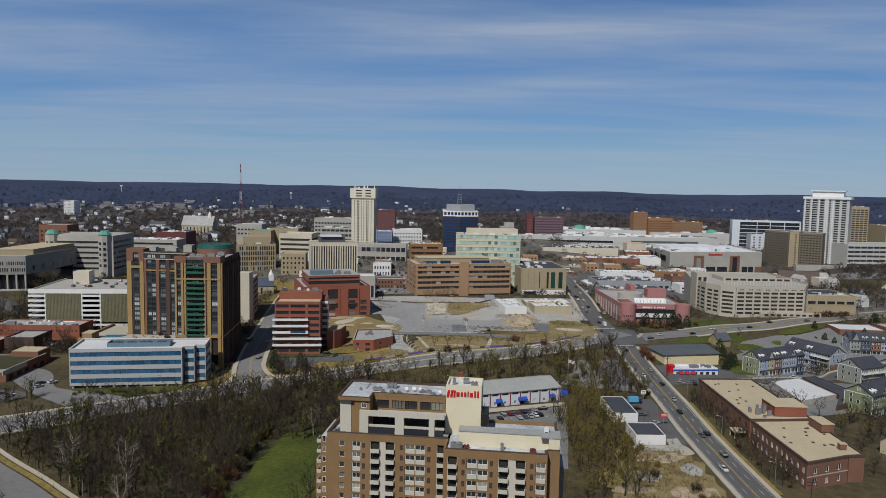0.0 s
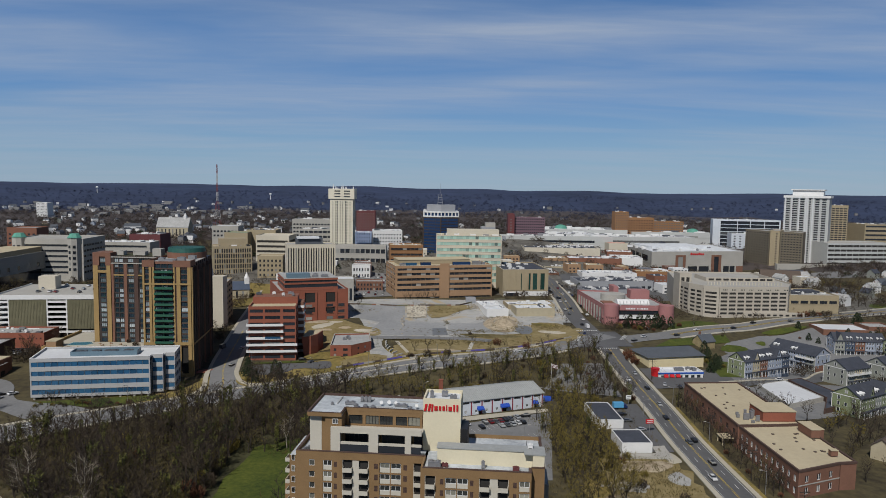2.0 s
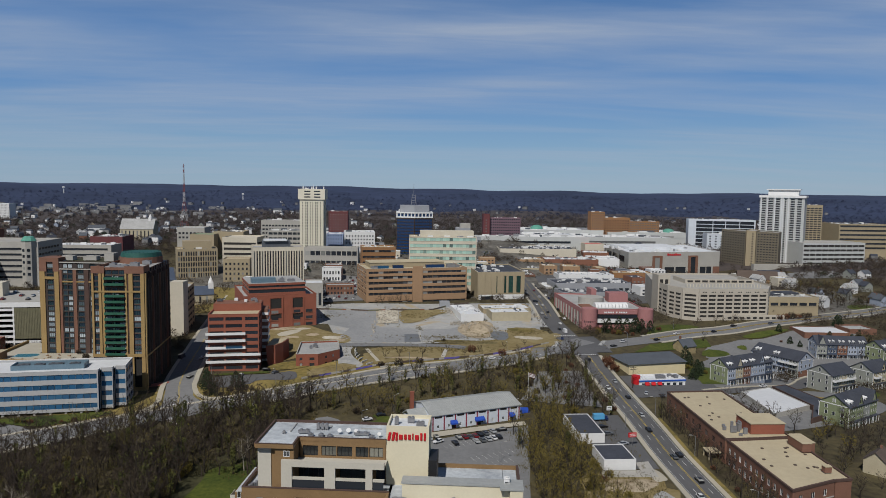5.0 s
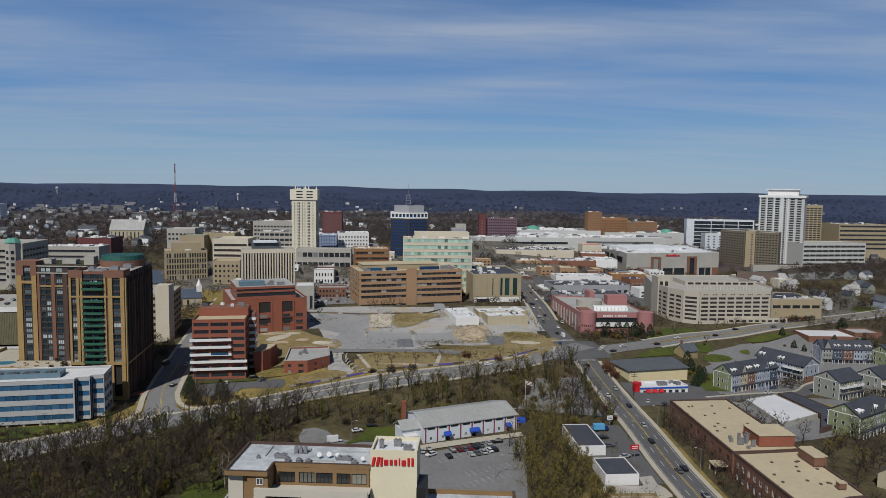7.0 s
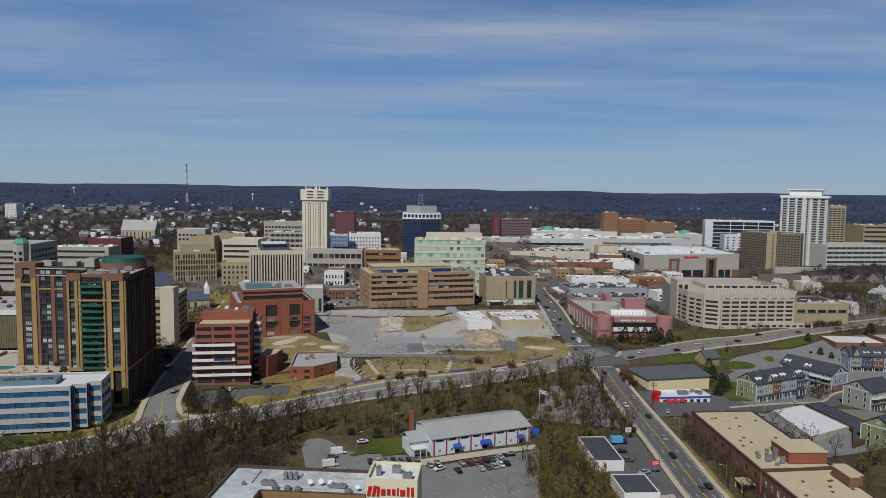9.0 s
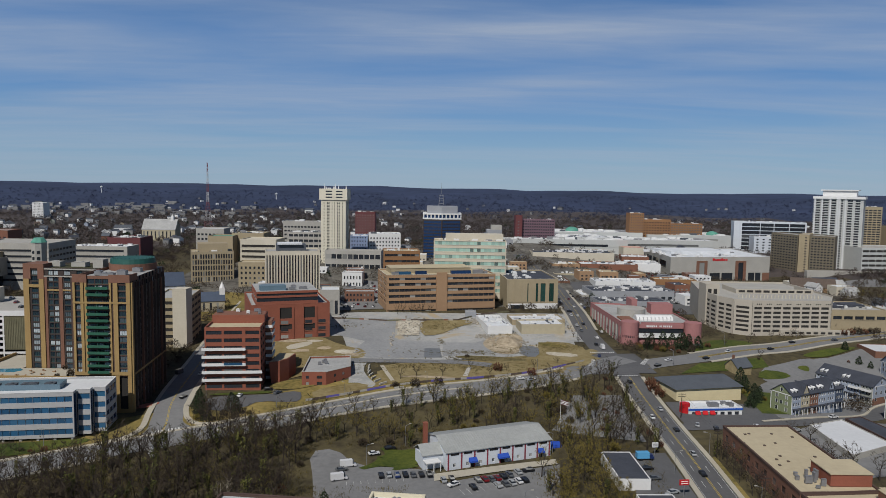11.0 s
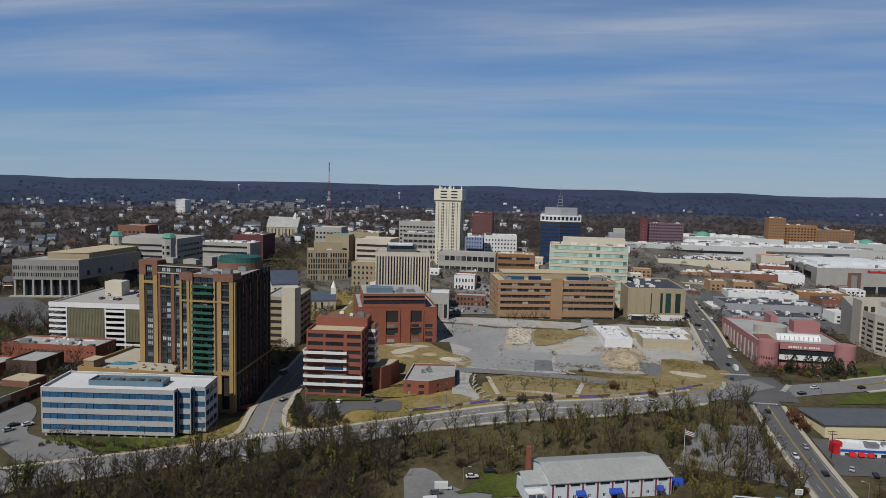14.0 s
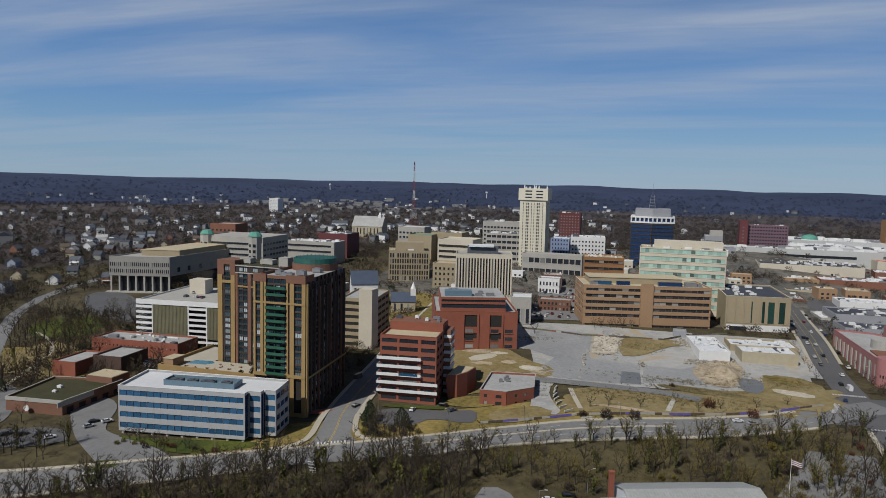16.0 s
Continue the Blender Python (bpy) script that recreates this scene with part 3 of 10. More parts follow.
MAIN_S, MAIN_N = [p for p in MAIN if p[1] < 460], [p for p in MAIN if p[1] > 440]
for name, pts, w, label in (("road_main", MAIN_S, 11.8, "grey asphalt main road of four lanes"), ("road_main", MAIN_N, 14.0, "grey asphalt main road climbing into the town"), ("road_boulevard", CROSS, 15.5, "grey asphalt boulevard curving past woods"),
                            ("road_hill", RIGHT, 15.0, "grey asphalt road passing a parking garage"), ("road_side", SIDE, 13.0, "grey asphalt side street between towers"),
                            ("road_houses", HOUSES, 8.0, "narrow asphalt street before town houses"), ("road_south", [(x - 5.5, y - 6.2) for x, y in EAST], 18.0, "pale asphalt road beside bare woods")):
    lift = {"road_main": 0.30, "road_boulevard": 0.34, "road_hill": 0.26, "road_side": 0.38, "road_houses": 0.22, "road_south": 0.25}[name]
    ribbon(name, pts, w, "asphalt" if name in ("road_main", "road_houses") else "old_asphalt", lift, label, "road", across=5)


def clip_line(pts, y0=-1e9, y1=1e9, x0=-1e9, x1=1e9):
    return [p for p in pts if y0 <= p[1] <= y1 and x0 <= p[0] <= x1]


def sidewalk(pts, off, width, label, mat="concrete_walk"):
    ribbon("pavement", pts, width, mat, 0.52, label, "pavement", off, thick=0.4, across=1)


S1, S2 = clip_line(MAIN, y1=450), clip_line(MAIN, y0=490, y1=730)
SC, SR, SS = clip_line(CROSS, x1=95), clip_line(RIGHT, x0=135), clip_line(SIDE, y0=390)
for pts, off in ((S1, 7.1), (S2, 8.2)):
    for s in (-1, 1):
        sidewalk(pts, s * off, 2.0, "pale concrete pavement with raised kerb")
sidewalk(clip_line(CROSS, x0=-70, x1=95) + [(-71, 368.8)], -9.0, 1.8, "pale concrete pavement along a boulevard")
sidewalk(clip_line(CROSS, x1=95), 9.2, 2.0, "sandy concrete pavement along a wooded bank")
sidewalk(clip_line(CROSS, x1=-110), -9.0, 1.8, "pale concrete pavement along a boulevard")
ribbon("median", clip_line(CROSS, x0=-85, x1=80), 1.2, "concrete_walk", 0.50, "narrow concrete median of a boulevard", "median", 1.5, thick=0.3, across=1)
for s in (-1, 1):
    sidewalk(SR, s * 8.6, 1.8, "pale concrete pavement beside a hill road")
ribbon("median", clip_line(RIGHT, x0=150), 1.4, "dry_grass", 0.44, "grassy median of a hill road", "median", 0.0, thick=0.3, across=1)
sidewalk([(-102.2, 396), (-100.4, 388), (-97.2, 379), (-93.6, 372.4), (-89.2, 369.2), (-84.4, 369.8), (-76.6, 375.2)], 0, 2.4, "pale concrete pavement round a street corner")
sidewalk([(-117.2, 394), (-115, 382), (-111.6, 371), (-109.4, 364), (-110.4, 358.4), (-115, 354), (-121.4, 350.4)], 0, 2.6, "pale concrete pavement round a street corner")
sidewalk(SS, 7.8, 2.6, "pale concrete pavement with a curved kerb")
sidewalk(SS, -7.4, 1.8, "brick-edged concrete pavement")
sidewalk(HOUSES[1:], -5.0, 1.5, "concrete pavement before town houses")
ribbon("verge", [(x + 1.7, y + 1.9) for x, y in EAST], 2.2, "bank_grass", 0.28, "grass verge between road and pavement", "grass", 0.0, across=1)
sidewalk([(x + 3.4, y + 3.8) for x, y in EAST], 0.0, 1.6, "sandy concrete pavement beside bare woods")


def painted(name, pts, offs, width, mat, lift, label, dash=0.0):
    for off in offs:
        if not dash:
            ribbon(name, pts, width, mat, lift, label, "road marking", off, across=1)
        else:
            line, k = [Vector(p) for p in pts], 0
            for a, b in zip(line, line[1:]):
                n = int((b - a).length / dash)
                for i in range(n):
                    p, q = a.lerp(b, i / n), a.lerp(b, (i + 0.35) / n)
                    ribbon(name, [p, q], width, mat, lift, label, "road marking", off, across=1)


painted("yellow_line", clip_line(MAIN, y1=450), (-0.25, 0.25), 0.17, "road_yellow", 0.325, "double yellow line along a road")
painted("yellow_line", clip_line(MAIN, y0=495), (-1.7, 1.7), 0.17, "road_yellow", 0.325, "double yellow line along a road")
painted("white_line", clip_line(MAIN, y1=440), (-5.5, 5.5), 0.12, "road_white", 0.325, "white edge line along a road")
painted("white_dash", clip_line(MAIN, y0=235, y1=440), (-2.9, 2.9), 0.16, "road_white", 0.325, "dashed white lane line", 12)
painted("yellow_line", SIDE[:6], (-0.25, 0.25), 0.17, "road_yellow", 0.405, "double yellow line on a side street")
painted("yellow_line", clip_line(RIGHT, x0=140), (-1.2, 1.2), 0.15, "road_yellow", 0.285, "yellow line beside a median")
painted("white_dash", clip_line(CROSS, x0=-80, x1=90), (-3.4, 5.0), 0.15, "road_white", 0.365, "dashed white lane line", 12)


def crosswalk(cx, cy, along, length, lift=0.43, n=None):
    """Bars of a zebra crossing, set across the way they are walked."""
    own = thing("crosswalk", "worn white zebra crossing on asphalt", "crosswalk", cx, cy, 0, along, kind="structure")
    n = n or int(length / 1.25)
    for i in range(n):
        x = -length / 2 + (i + 0.5) * length / n
        w = own.matrix_basis @ Vector((x, 0, 0))
        bm = bmesh.new()
        z = land(w.x, w.y) + lift
        bx(bm, x - 0.3, x + 0.3, -1.3, 1.3, z - 0.01, z)
        part("bar", bm, "road_white", own)


crosswalk(-100, 364.4, 25, 12.0)
crosswalk(-96.5, 341, -58, 11.0, 0.42)
crosswalk(115, 490, 0, 15, 0.36)
crosswalk(104, 468, 70, 14, 0.40)
crosswalk(118.5, 446, 0, 11.5, 0.36)
crosswalk(135, 470, 62, 14, 0.36)

ribbon("verge", clip_line(MAIN, y0=236, y1=372), 1.7, "bank_grass", 0.30, "planted verge between road and school", "grass", 9.2, across=1)
area("side_mouth", [(-114.6, 392), (-101.6, 392), (-98.4, 379), (-94.4, 371.4), (-87, 366.4), (-78, 362), (-84, 352), (-122, 334), (-116, 350), (-108.6, 358), (-108, 365), (-111.6, 378)], "old_asphalt", 0.375, "asphalt mouth of a side street", "road", 2)
area("brick_corner", [(-127, 389), (-118, 391), (-114.5, 399), (-121, 398)], "brick_paving", 0.5, "red brick paving at the foot of a tower", "pavement", 1)
patch("pavement_junction", [(100, 448), (136, 450), (134, 488), (104, 484)], "asphalt", 0.29, "asphalt junction of four roads", "road")
patch("lot_hotel", [(6, 262), (50, 262), (63, 338), (10, 318)], "old_asphalt", 0.2, "grey asphalt hotel parking lot", "parking lot")
area("lot_hotel_west", [(-26, 296), (12, 292), (18, 330), (2, 334), (-16, 336), (-26, 350), (-36, 346), (-30, 322)], "old_asphalt", 0.24, "grey asphalt drive and parking lot", "parking lot", 1)
patch("pavement_club", [(14, 322), (62, 338), (62, 343), (14, 328)], "concrete_walk", 0.42, "pale concrete walk along a white hall", "pavement")
patch("lawn_hall", [(-14, 334), (8, 332), (12, 352), (-4, 352)], "lawn", 0.36, "small green lawn beside a drive", "lawn", jag=5.0)
area("clearing", [(-92, 190), (-36, 190), (-34, 296), (-52, 312), (-72, 304), (-92, 262)], "moss_roof", 0.12, "rough olive grass round a clearing", "grass", 2)
patch("lawn_wood", [(-78, 190), (-40, 190), (-48, 306), (-66, 292)], "lawn", 0.2, "mown green clearing among bare trees", "lawn", jag=5.0)
patch("lot_plaza", [(-62, 520), (112, 520), (118, 600), (-66, 590)], "bleached_lot", 0.24, "cracked grey asphalt of a cleared site", "parking lot", 16)
patch("lot_plaza_low", [(-34, 470), (100, 486), (104, 521), (-46, 521)], "bleached_lot", 0.3, "pale cracked asphalt of a cleared site", "parking lot", 14)
patch("dry_field", [(-18, 428), (104, 458), (112, 498), (-16, 462)], "dry_grass", 0.34, "yellowed grass slope with bare soil", "grass", 14, jag=5.0)
area("site_slab", [(-54, 574), (-14, 568), (-12, 516), (16.5, 514), (18, 480), (-26, 477), (-36, 486), (-30, 508), (-50, 522)], "site_slab", 0.40, "grey asphalt slab of a cleared site", "slab", 0)
area("site_slab", [(18.8, 514), (40, 515), (57, 534), (50, 512), (47.5, 489), (18.6, 484.5)], "site_slab", 0.44, "cracked grey concrete slab on a cleared site", "slab", 0)
area("pale_slab", [(-12, 564), (3, 566), (3.4, 528), (-11, 527)], "pale_slab", 0.56, "broken pale concrete floor on a cleared site", "slab", 0)
area("wet_slab", [(7.5, 500), (17, 500.5), (18.2, 481), (7.5, 480)], "wet_slab", 0.48, "dark damp asphalt rectangle on a cleared site", "slab", 0)
area("site_earth", [(3.6, 570), (32, 574), (44, 566), (30, 552), (16, 530), (4, 528)], "dry_grass", 0.52, "dry grass over a demolished floor", "earth", 1)
area("dry_yard", [(-92, 516), (-62, 520), (-44, 497), (-27, 491), (-27.5, 476), (-44, 470), (-60, 440), (-74, 444), (-88, 480)], "dry_grass", 0.40, "dry patchy grass before a brick building", "grass", 1)
area("yard_lawn", [(-70, 421), (-50, 424.6), (-43, 440), (-60, 441), (-71, 432)], "bank_grass", 0.40, "small lawn between brick buildings", "lawn", 1)
area("yard_walk", [(-78, 496), (-64, 505), (-60.5, 498), (-73, 487.5)], "concrete_walk", 0.48, "grey paved path over dry grass", "pavement", 1)
area("front_lawn", [(-48, 421), (-30, 432), (-17, 426), (-31, 411), (-45, 407.5)], "dry_grass", 0.44, "tan grass beside a driveway", "grass", 1)
area("site_earth", [(42, 516), (58, 538), (72, 536), (70, 512), (64, 488), (50, 490)], "site_earth", 0.50, "churned brown earth beside a slab", "earth", 2)
area("pond", [(65.7, 507), (79, 506.5), (76, 482), (66.5, 483)], "wet_slab", 0.60, "shallow grey puddle on a cleared site", "puddle", 1)
area("dry_field", [(80, 520), (106, 514), (106, 470), (96, 458), (40, 478), (76, 482)], "dry_grass", 0.55, "yellowed grass beside a road", "grass", 1)
area("green_patch", [(78, 518), (96, 512), (98, 500), (82, 506)], "bank_grass", 0.62, "greener grass on a cleared site", "grass", 2)
area("pale_path", [(81, 493), (99, 486), (98, 478), (81, 485)], "pale_slab", 0.66, "pale slab of path across grass", "path", 1)
area("green_patch", [(22, 482), (34, 486), (60, 482), (72, 474), (44, 474)], "weeds", 0.60, "rank weeds at the edge of a slab", "grass", 2)
ribbon("site_road", [(-44, 470.5), (-20, 471), (10, 471), (33, 470.5), (46, 466)], 8.0, "old_asphalt", 0.58, "narrow asphalt lane along a cleared site", "road", across=3)
b = bmesh.new()
rings = []
for r, z in ((11, -0.6), (8, 1.0), (5, 2.4), (2.2, 3.4), (0.3, 3.8)):
    rings.append([b.verts.new((61 + r * (1 + 0.35 * noise.noise((math.cos(k) * 2, math.sin(k) * 2, r))) * math.cos(k) * 0.9, 516 + r * (1 + 0.35 * noise.noise((math.cos(k) * 2, math.sin(k) * 2, r + 5))) * math.sin(k) * 1.3, land(61, 516) + 0.4 + z)) for k in np.arange(18) * math.pi / 9])
for a, c in zip(rings, rings[1:]):
    for k in range(18):
        b.faces.new((a[k], a[(k + 1) % 18], c[(k + 1) % 18], c[k]))
b.faces.new(rings[-1])
tagged(part("earth_mound", b, "site_earth", None), "heap of dug brown earth and rubble", "earth mound")
area("lot_red", [(-95, 407), (-76, 412), (-66, 414), (-54, 421), (-50.5, 408), (-53, 402), (-70.5, 402.9), (-74, 393), (-88, 386.5), (-95, 396)], "asphalt", 0.36, "dark asphalt parking lot before an office", "parking lot", 1)
area("drive_small", [(-30, 424), (-14, 424), (-22, 440), (-26, 456), (-24, 474), (-36, 476), (-33, 450)], "bleached_lot", 0.33, "pale asphalt drive beside a brick building", "drive", 1)
area("drive_west", [(-238, 372), (-228, 382), (-210, 374), (-197, 348), (-188, 344), (-171, 340.5), (-157, 336), (-146, 328), (-140, 318), (-160, 312), (-174, 320), (-187, 328), (-204, 339)], "old_asphalt", 0.3, "grey asphalt drive curving round an office", "drive")
area("lawn_office", [(-189, 343), (-174, 344.5), (-150, 350), (-128, 357), (-126, 352), (-140, 340), (-153, 335), (-166, 339.5)], "lawn", 0.40, "green grass before an office", "lawn")
area("lawn_island", [(-178, 319.5), (-171, 325), (-165, 322.5), (-167, 317)], "lawn", 0.40, "small grass island in a drive", "lawn")
area("lot_west_near", [(-240, 332), (-216, 344), (-200, 336), (-206, 326), (-232, 316)], "asphalt", 0.3, "grey parking lot under trees", "parking lot", 1)
area("lot_west_drive", [(-290, 378), (-274, 380), (-247, 350), (-240, 336), (-252, 334)], "old_asphalt", 0.3, "pale drive beside a brick building", "drive")
area("lawn_brick", [(-300, 392), (-262, 392), (-256, 420), (-300, 424)], "bank_grass", 0.28, "thin grass behind a brick building", "lawn")
area("lawn_park", [(-376, 470), (-354, 512), (-312, 480), (-330, 446)], "lawn", 0.28, "park lawn among bare trees", "lawn")
area("lawn_park_low", [(-350, 430), (-322, 440), (-300, 424), (-330, 404)], "bank_grass", 0.28, "rough park grass among bare trees", "lawn")
area("lot_court", [(-424, 578), (-405, 600), (-330, 540), (-300, 500), (-330, 500), (-372, 522)], "asphalt", 0.28, "grey parking lot before a court house", "parking lot")
ribbon("road_west", [(-330, 410), (-364, 446), (-402, 491), (-437, 546), (-461, 604), (-473, 658), (-480, 720)], 9.0, "old_asphalt", 0.3, "grey street curving through a leafy quarter", "road", across=3)
ribbon("footpath", [(-281, 374), (-294, 400), (-310, 434), (-330, 452), (-352, 462)], 2.0, "concrete_walk", 0.36, "pale path across park grass", "path", across=1)
ribbon("bank", [(x, y) for x, y in CROSS if -140 < x < 95], 26.0, "bank_grass", 0.16, "dry golden grass bank below a boulevard", "grass", 23.0, across=7)
area("hedge_bed", [(-96, 408.4), (-76, 413.4), (-67, 415.6), (-68, 419.4), (-76, 417.4), (-96, 411.4)], "lawn", 0.42, "green bed before a parking lot", "lawn")
area("lot_houses", [(168, 394), (205, 398), (260, 420), (320, 455), (300, 490), (240, 480), (200, 460), (186, 440)], "old_asphalt", 0.16, "grey paved courts between town houses", "parking lot")
area("lot_school", [(164, 330), (178, 326), (230, 345), (262, 372), (240, 400), (200, 394), (170, 376)], "old_asphalt", 0.14, "grey asphalt yards between stores", "parking lot")
area("lawn_houses", [(246, 388), (262, 384), (270, 396), (256, 402)], "lawn", 0.30, "small lawn beside town houses", "lawn")
patch("lot_gravel", [(58, 226), (102, 226), (104, 284), (74, 286)], "dry_grass", 0.2, "rough sandy lot with dry weeds", "earth", jag=5.0)
patch("lot_sheds", [(84, 288), (105, 288), (108, 350), (88, 350)], "asphalt", 0.24, "dark asphalt lot between sheds", "parking lot")
patch("lot_graves", [(66, 376), (104, 362), (108, 420), (84, 420)], "old_asphalt", 0.2, "grey lot among bare trees", "parking lot")
patch("lot_shop", [(128, 376), (176, 386), (180, 416), (128, 412)], "asphalt", 0.28, "asphalt forecourt of a diner", "parking lot")
area("lawn_pink", [(168, 494), (178, 512), (202, 536), (226, 530), (218, 520), (196, 508)], "lawn", 0.42, "green lawn sloping to a road", "lawn", 1)
area("island", [(241, 503), (264, 514.5), (290, 517.5), (269, 505), (252, 499)], "lawn", 0.40, "planted island beside a hill road", "lawn", 2)
area("lodge_yard", [(196, 459), (204, 474.6), (219, 476.4), (222, 470)], "lawn", 0.36, "green lawn beside a stone lodge", "lawn", 1)
area("court_island", [(229, 484), (240, 489), (236, 478)], "lawn", 0.36, "round lawn in a paved court", "lawn", 2)
area("court_road", [(205, 477), (224, 488), (244, 500), (252, 494), (238, 470), (216, 460), (198, 455)], "old_asphalt", 0.27, "grey street curving before town houses", "road", 1)
area("shed_apron", [(80, 281), (102, 280.6), (103, 295), (97.4, 294), (97, 286.8), (82, 286.8)], "pale_concrete", 0.30, "pale concrete apron before a shed", "pavement", 0)
area("hill_lot", [(225, 476), (246, 498), (262, 500), (300, 520), (340, 534), (330, 500), (290, 490), (246, 470)], "old_asphalt", 0.24, "grey paved court beside a hill road", "parking lot", 1)
patch("lawn_chapel", [(150, 452), (212, 480), (214, 494), (168, 474)], "lawn", 0.3, "green verge beside a road", "lawn")
patch("lawn_row", [(172, 402), (190, 402), (196, 440), (176, 436)], "lawn", 0.3, "green lawn beside town houses", "lawn")
patch("lawn_west", [(-330, 400), (-262, 392), (-260, 430), (-330, 452)], "dry_grass", 0.3, "patchy grass with bare trees", "grass", jag=5.0)
patch("lot_town", [(-62, 600), (-26, 606), (-30, 720), (-70, 720)], "old_asphalt", 0.3, "asphalt parking lot in the town", "parking lot")
patch("lot_mall", [(136, 600), (286, 640), (296, 860), (146, 760)], "asphalt", 0.3, "dark asphalt shopping street and parking", "parking lot")
patch("lot_west", [(-262, 430), (-212, 424), (-208, 440), (-262, 446)], "asphalt", 0.3, "dark asphalt lot behind an office", "parking lot")

patch("town_ground", [(-230, 604), (300, 640), (330, 1040), (-230, 1000)], "town_ground", 0.22, "grey paved ground between town buildings", "ground", 40)
area("lawn_square", [(-196, 566), (-128, 574), (-118, 660), (-196, 680)], "bank_grass", 0.40, "shaded square of grass and trees", "lawn", 1)
area("brick_plaza", [(-126, 560), (-104, 566), (-112, 690), (-134, 690)], "brick_paving", 0.46, "pinkish paved plaza beside an office", "pavement", 1)
area("lot_east", [(436, 800), (486, 782), (520, 800), (514, 826), (450, 838)], "old_asphalt", 0.36, "grey parking lot before a low wall", "parking lot", 1)
area("lawn_east", [(312, 556), (352, 580), (346, 610), (318, 600)], "bank_grass", 0.34, "rough lawn behind a parking garage", "lawn", 2)
area("lawn_east", [(388, 604), (414, 606), (424, 628), (402, 628)], "lawn", 0.34, "green lawn among houses", "lawn", 2)
area("town_lot_east", [(306, 540), (430, 590), (440, 760), (310, 720)], "town_ground", 0.26, "grey yards between houses", "ground", 1)
for i, (x, y, w, d, mt) in enumerate(((12, 440, 30, 4, "bare_earth"), (-30, 428, 14, 6, "bank_grass"), (78, 256, 14, 9, "bleached_lot"), (98, 262, 8, 12, "bleached_lot"), (88, 274, 24, 12, "site_earth"), (64, 254, 10, 20, "bank_grass"), (92, 240, 16, 14, "bare_earth"), (70, 244, 18, 8, "bare_earth"), (101, 282, 7, 12, "concrete_walk"), (-76, 507, 19, 8, "site_earth"), (-61, 505, 10, 7, "pale_slab"), (-40, 486, 12, 7, "pale_slab"), (-35, 481, 9, 5, "site_earth"), (-53, 491, 10, 5, "bare_earth"), (-67, 487, 11, 5, "bare_earth"), (-48, 476, 8, 4, "site_earth"))):
    area("worn_ground", [(x + w / 2 * math.cos(k * 0.63) * (1 + 0.9 * noise.noise((x + k * 1.7, y, 3.0))), y + d / 2 * math.sin(k * 0.63) * (1 + 0.9 * noise.noise((x + k * 1.7, y, 3.0)))) for k in range(10)], mt, (0.40 if y > 300 else 0.235) + 0.006 * i, "ragged patch of worn bare ground", "earth", 2)
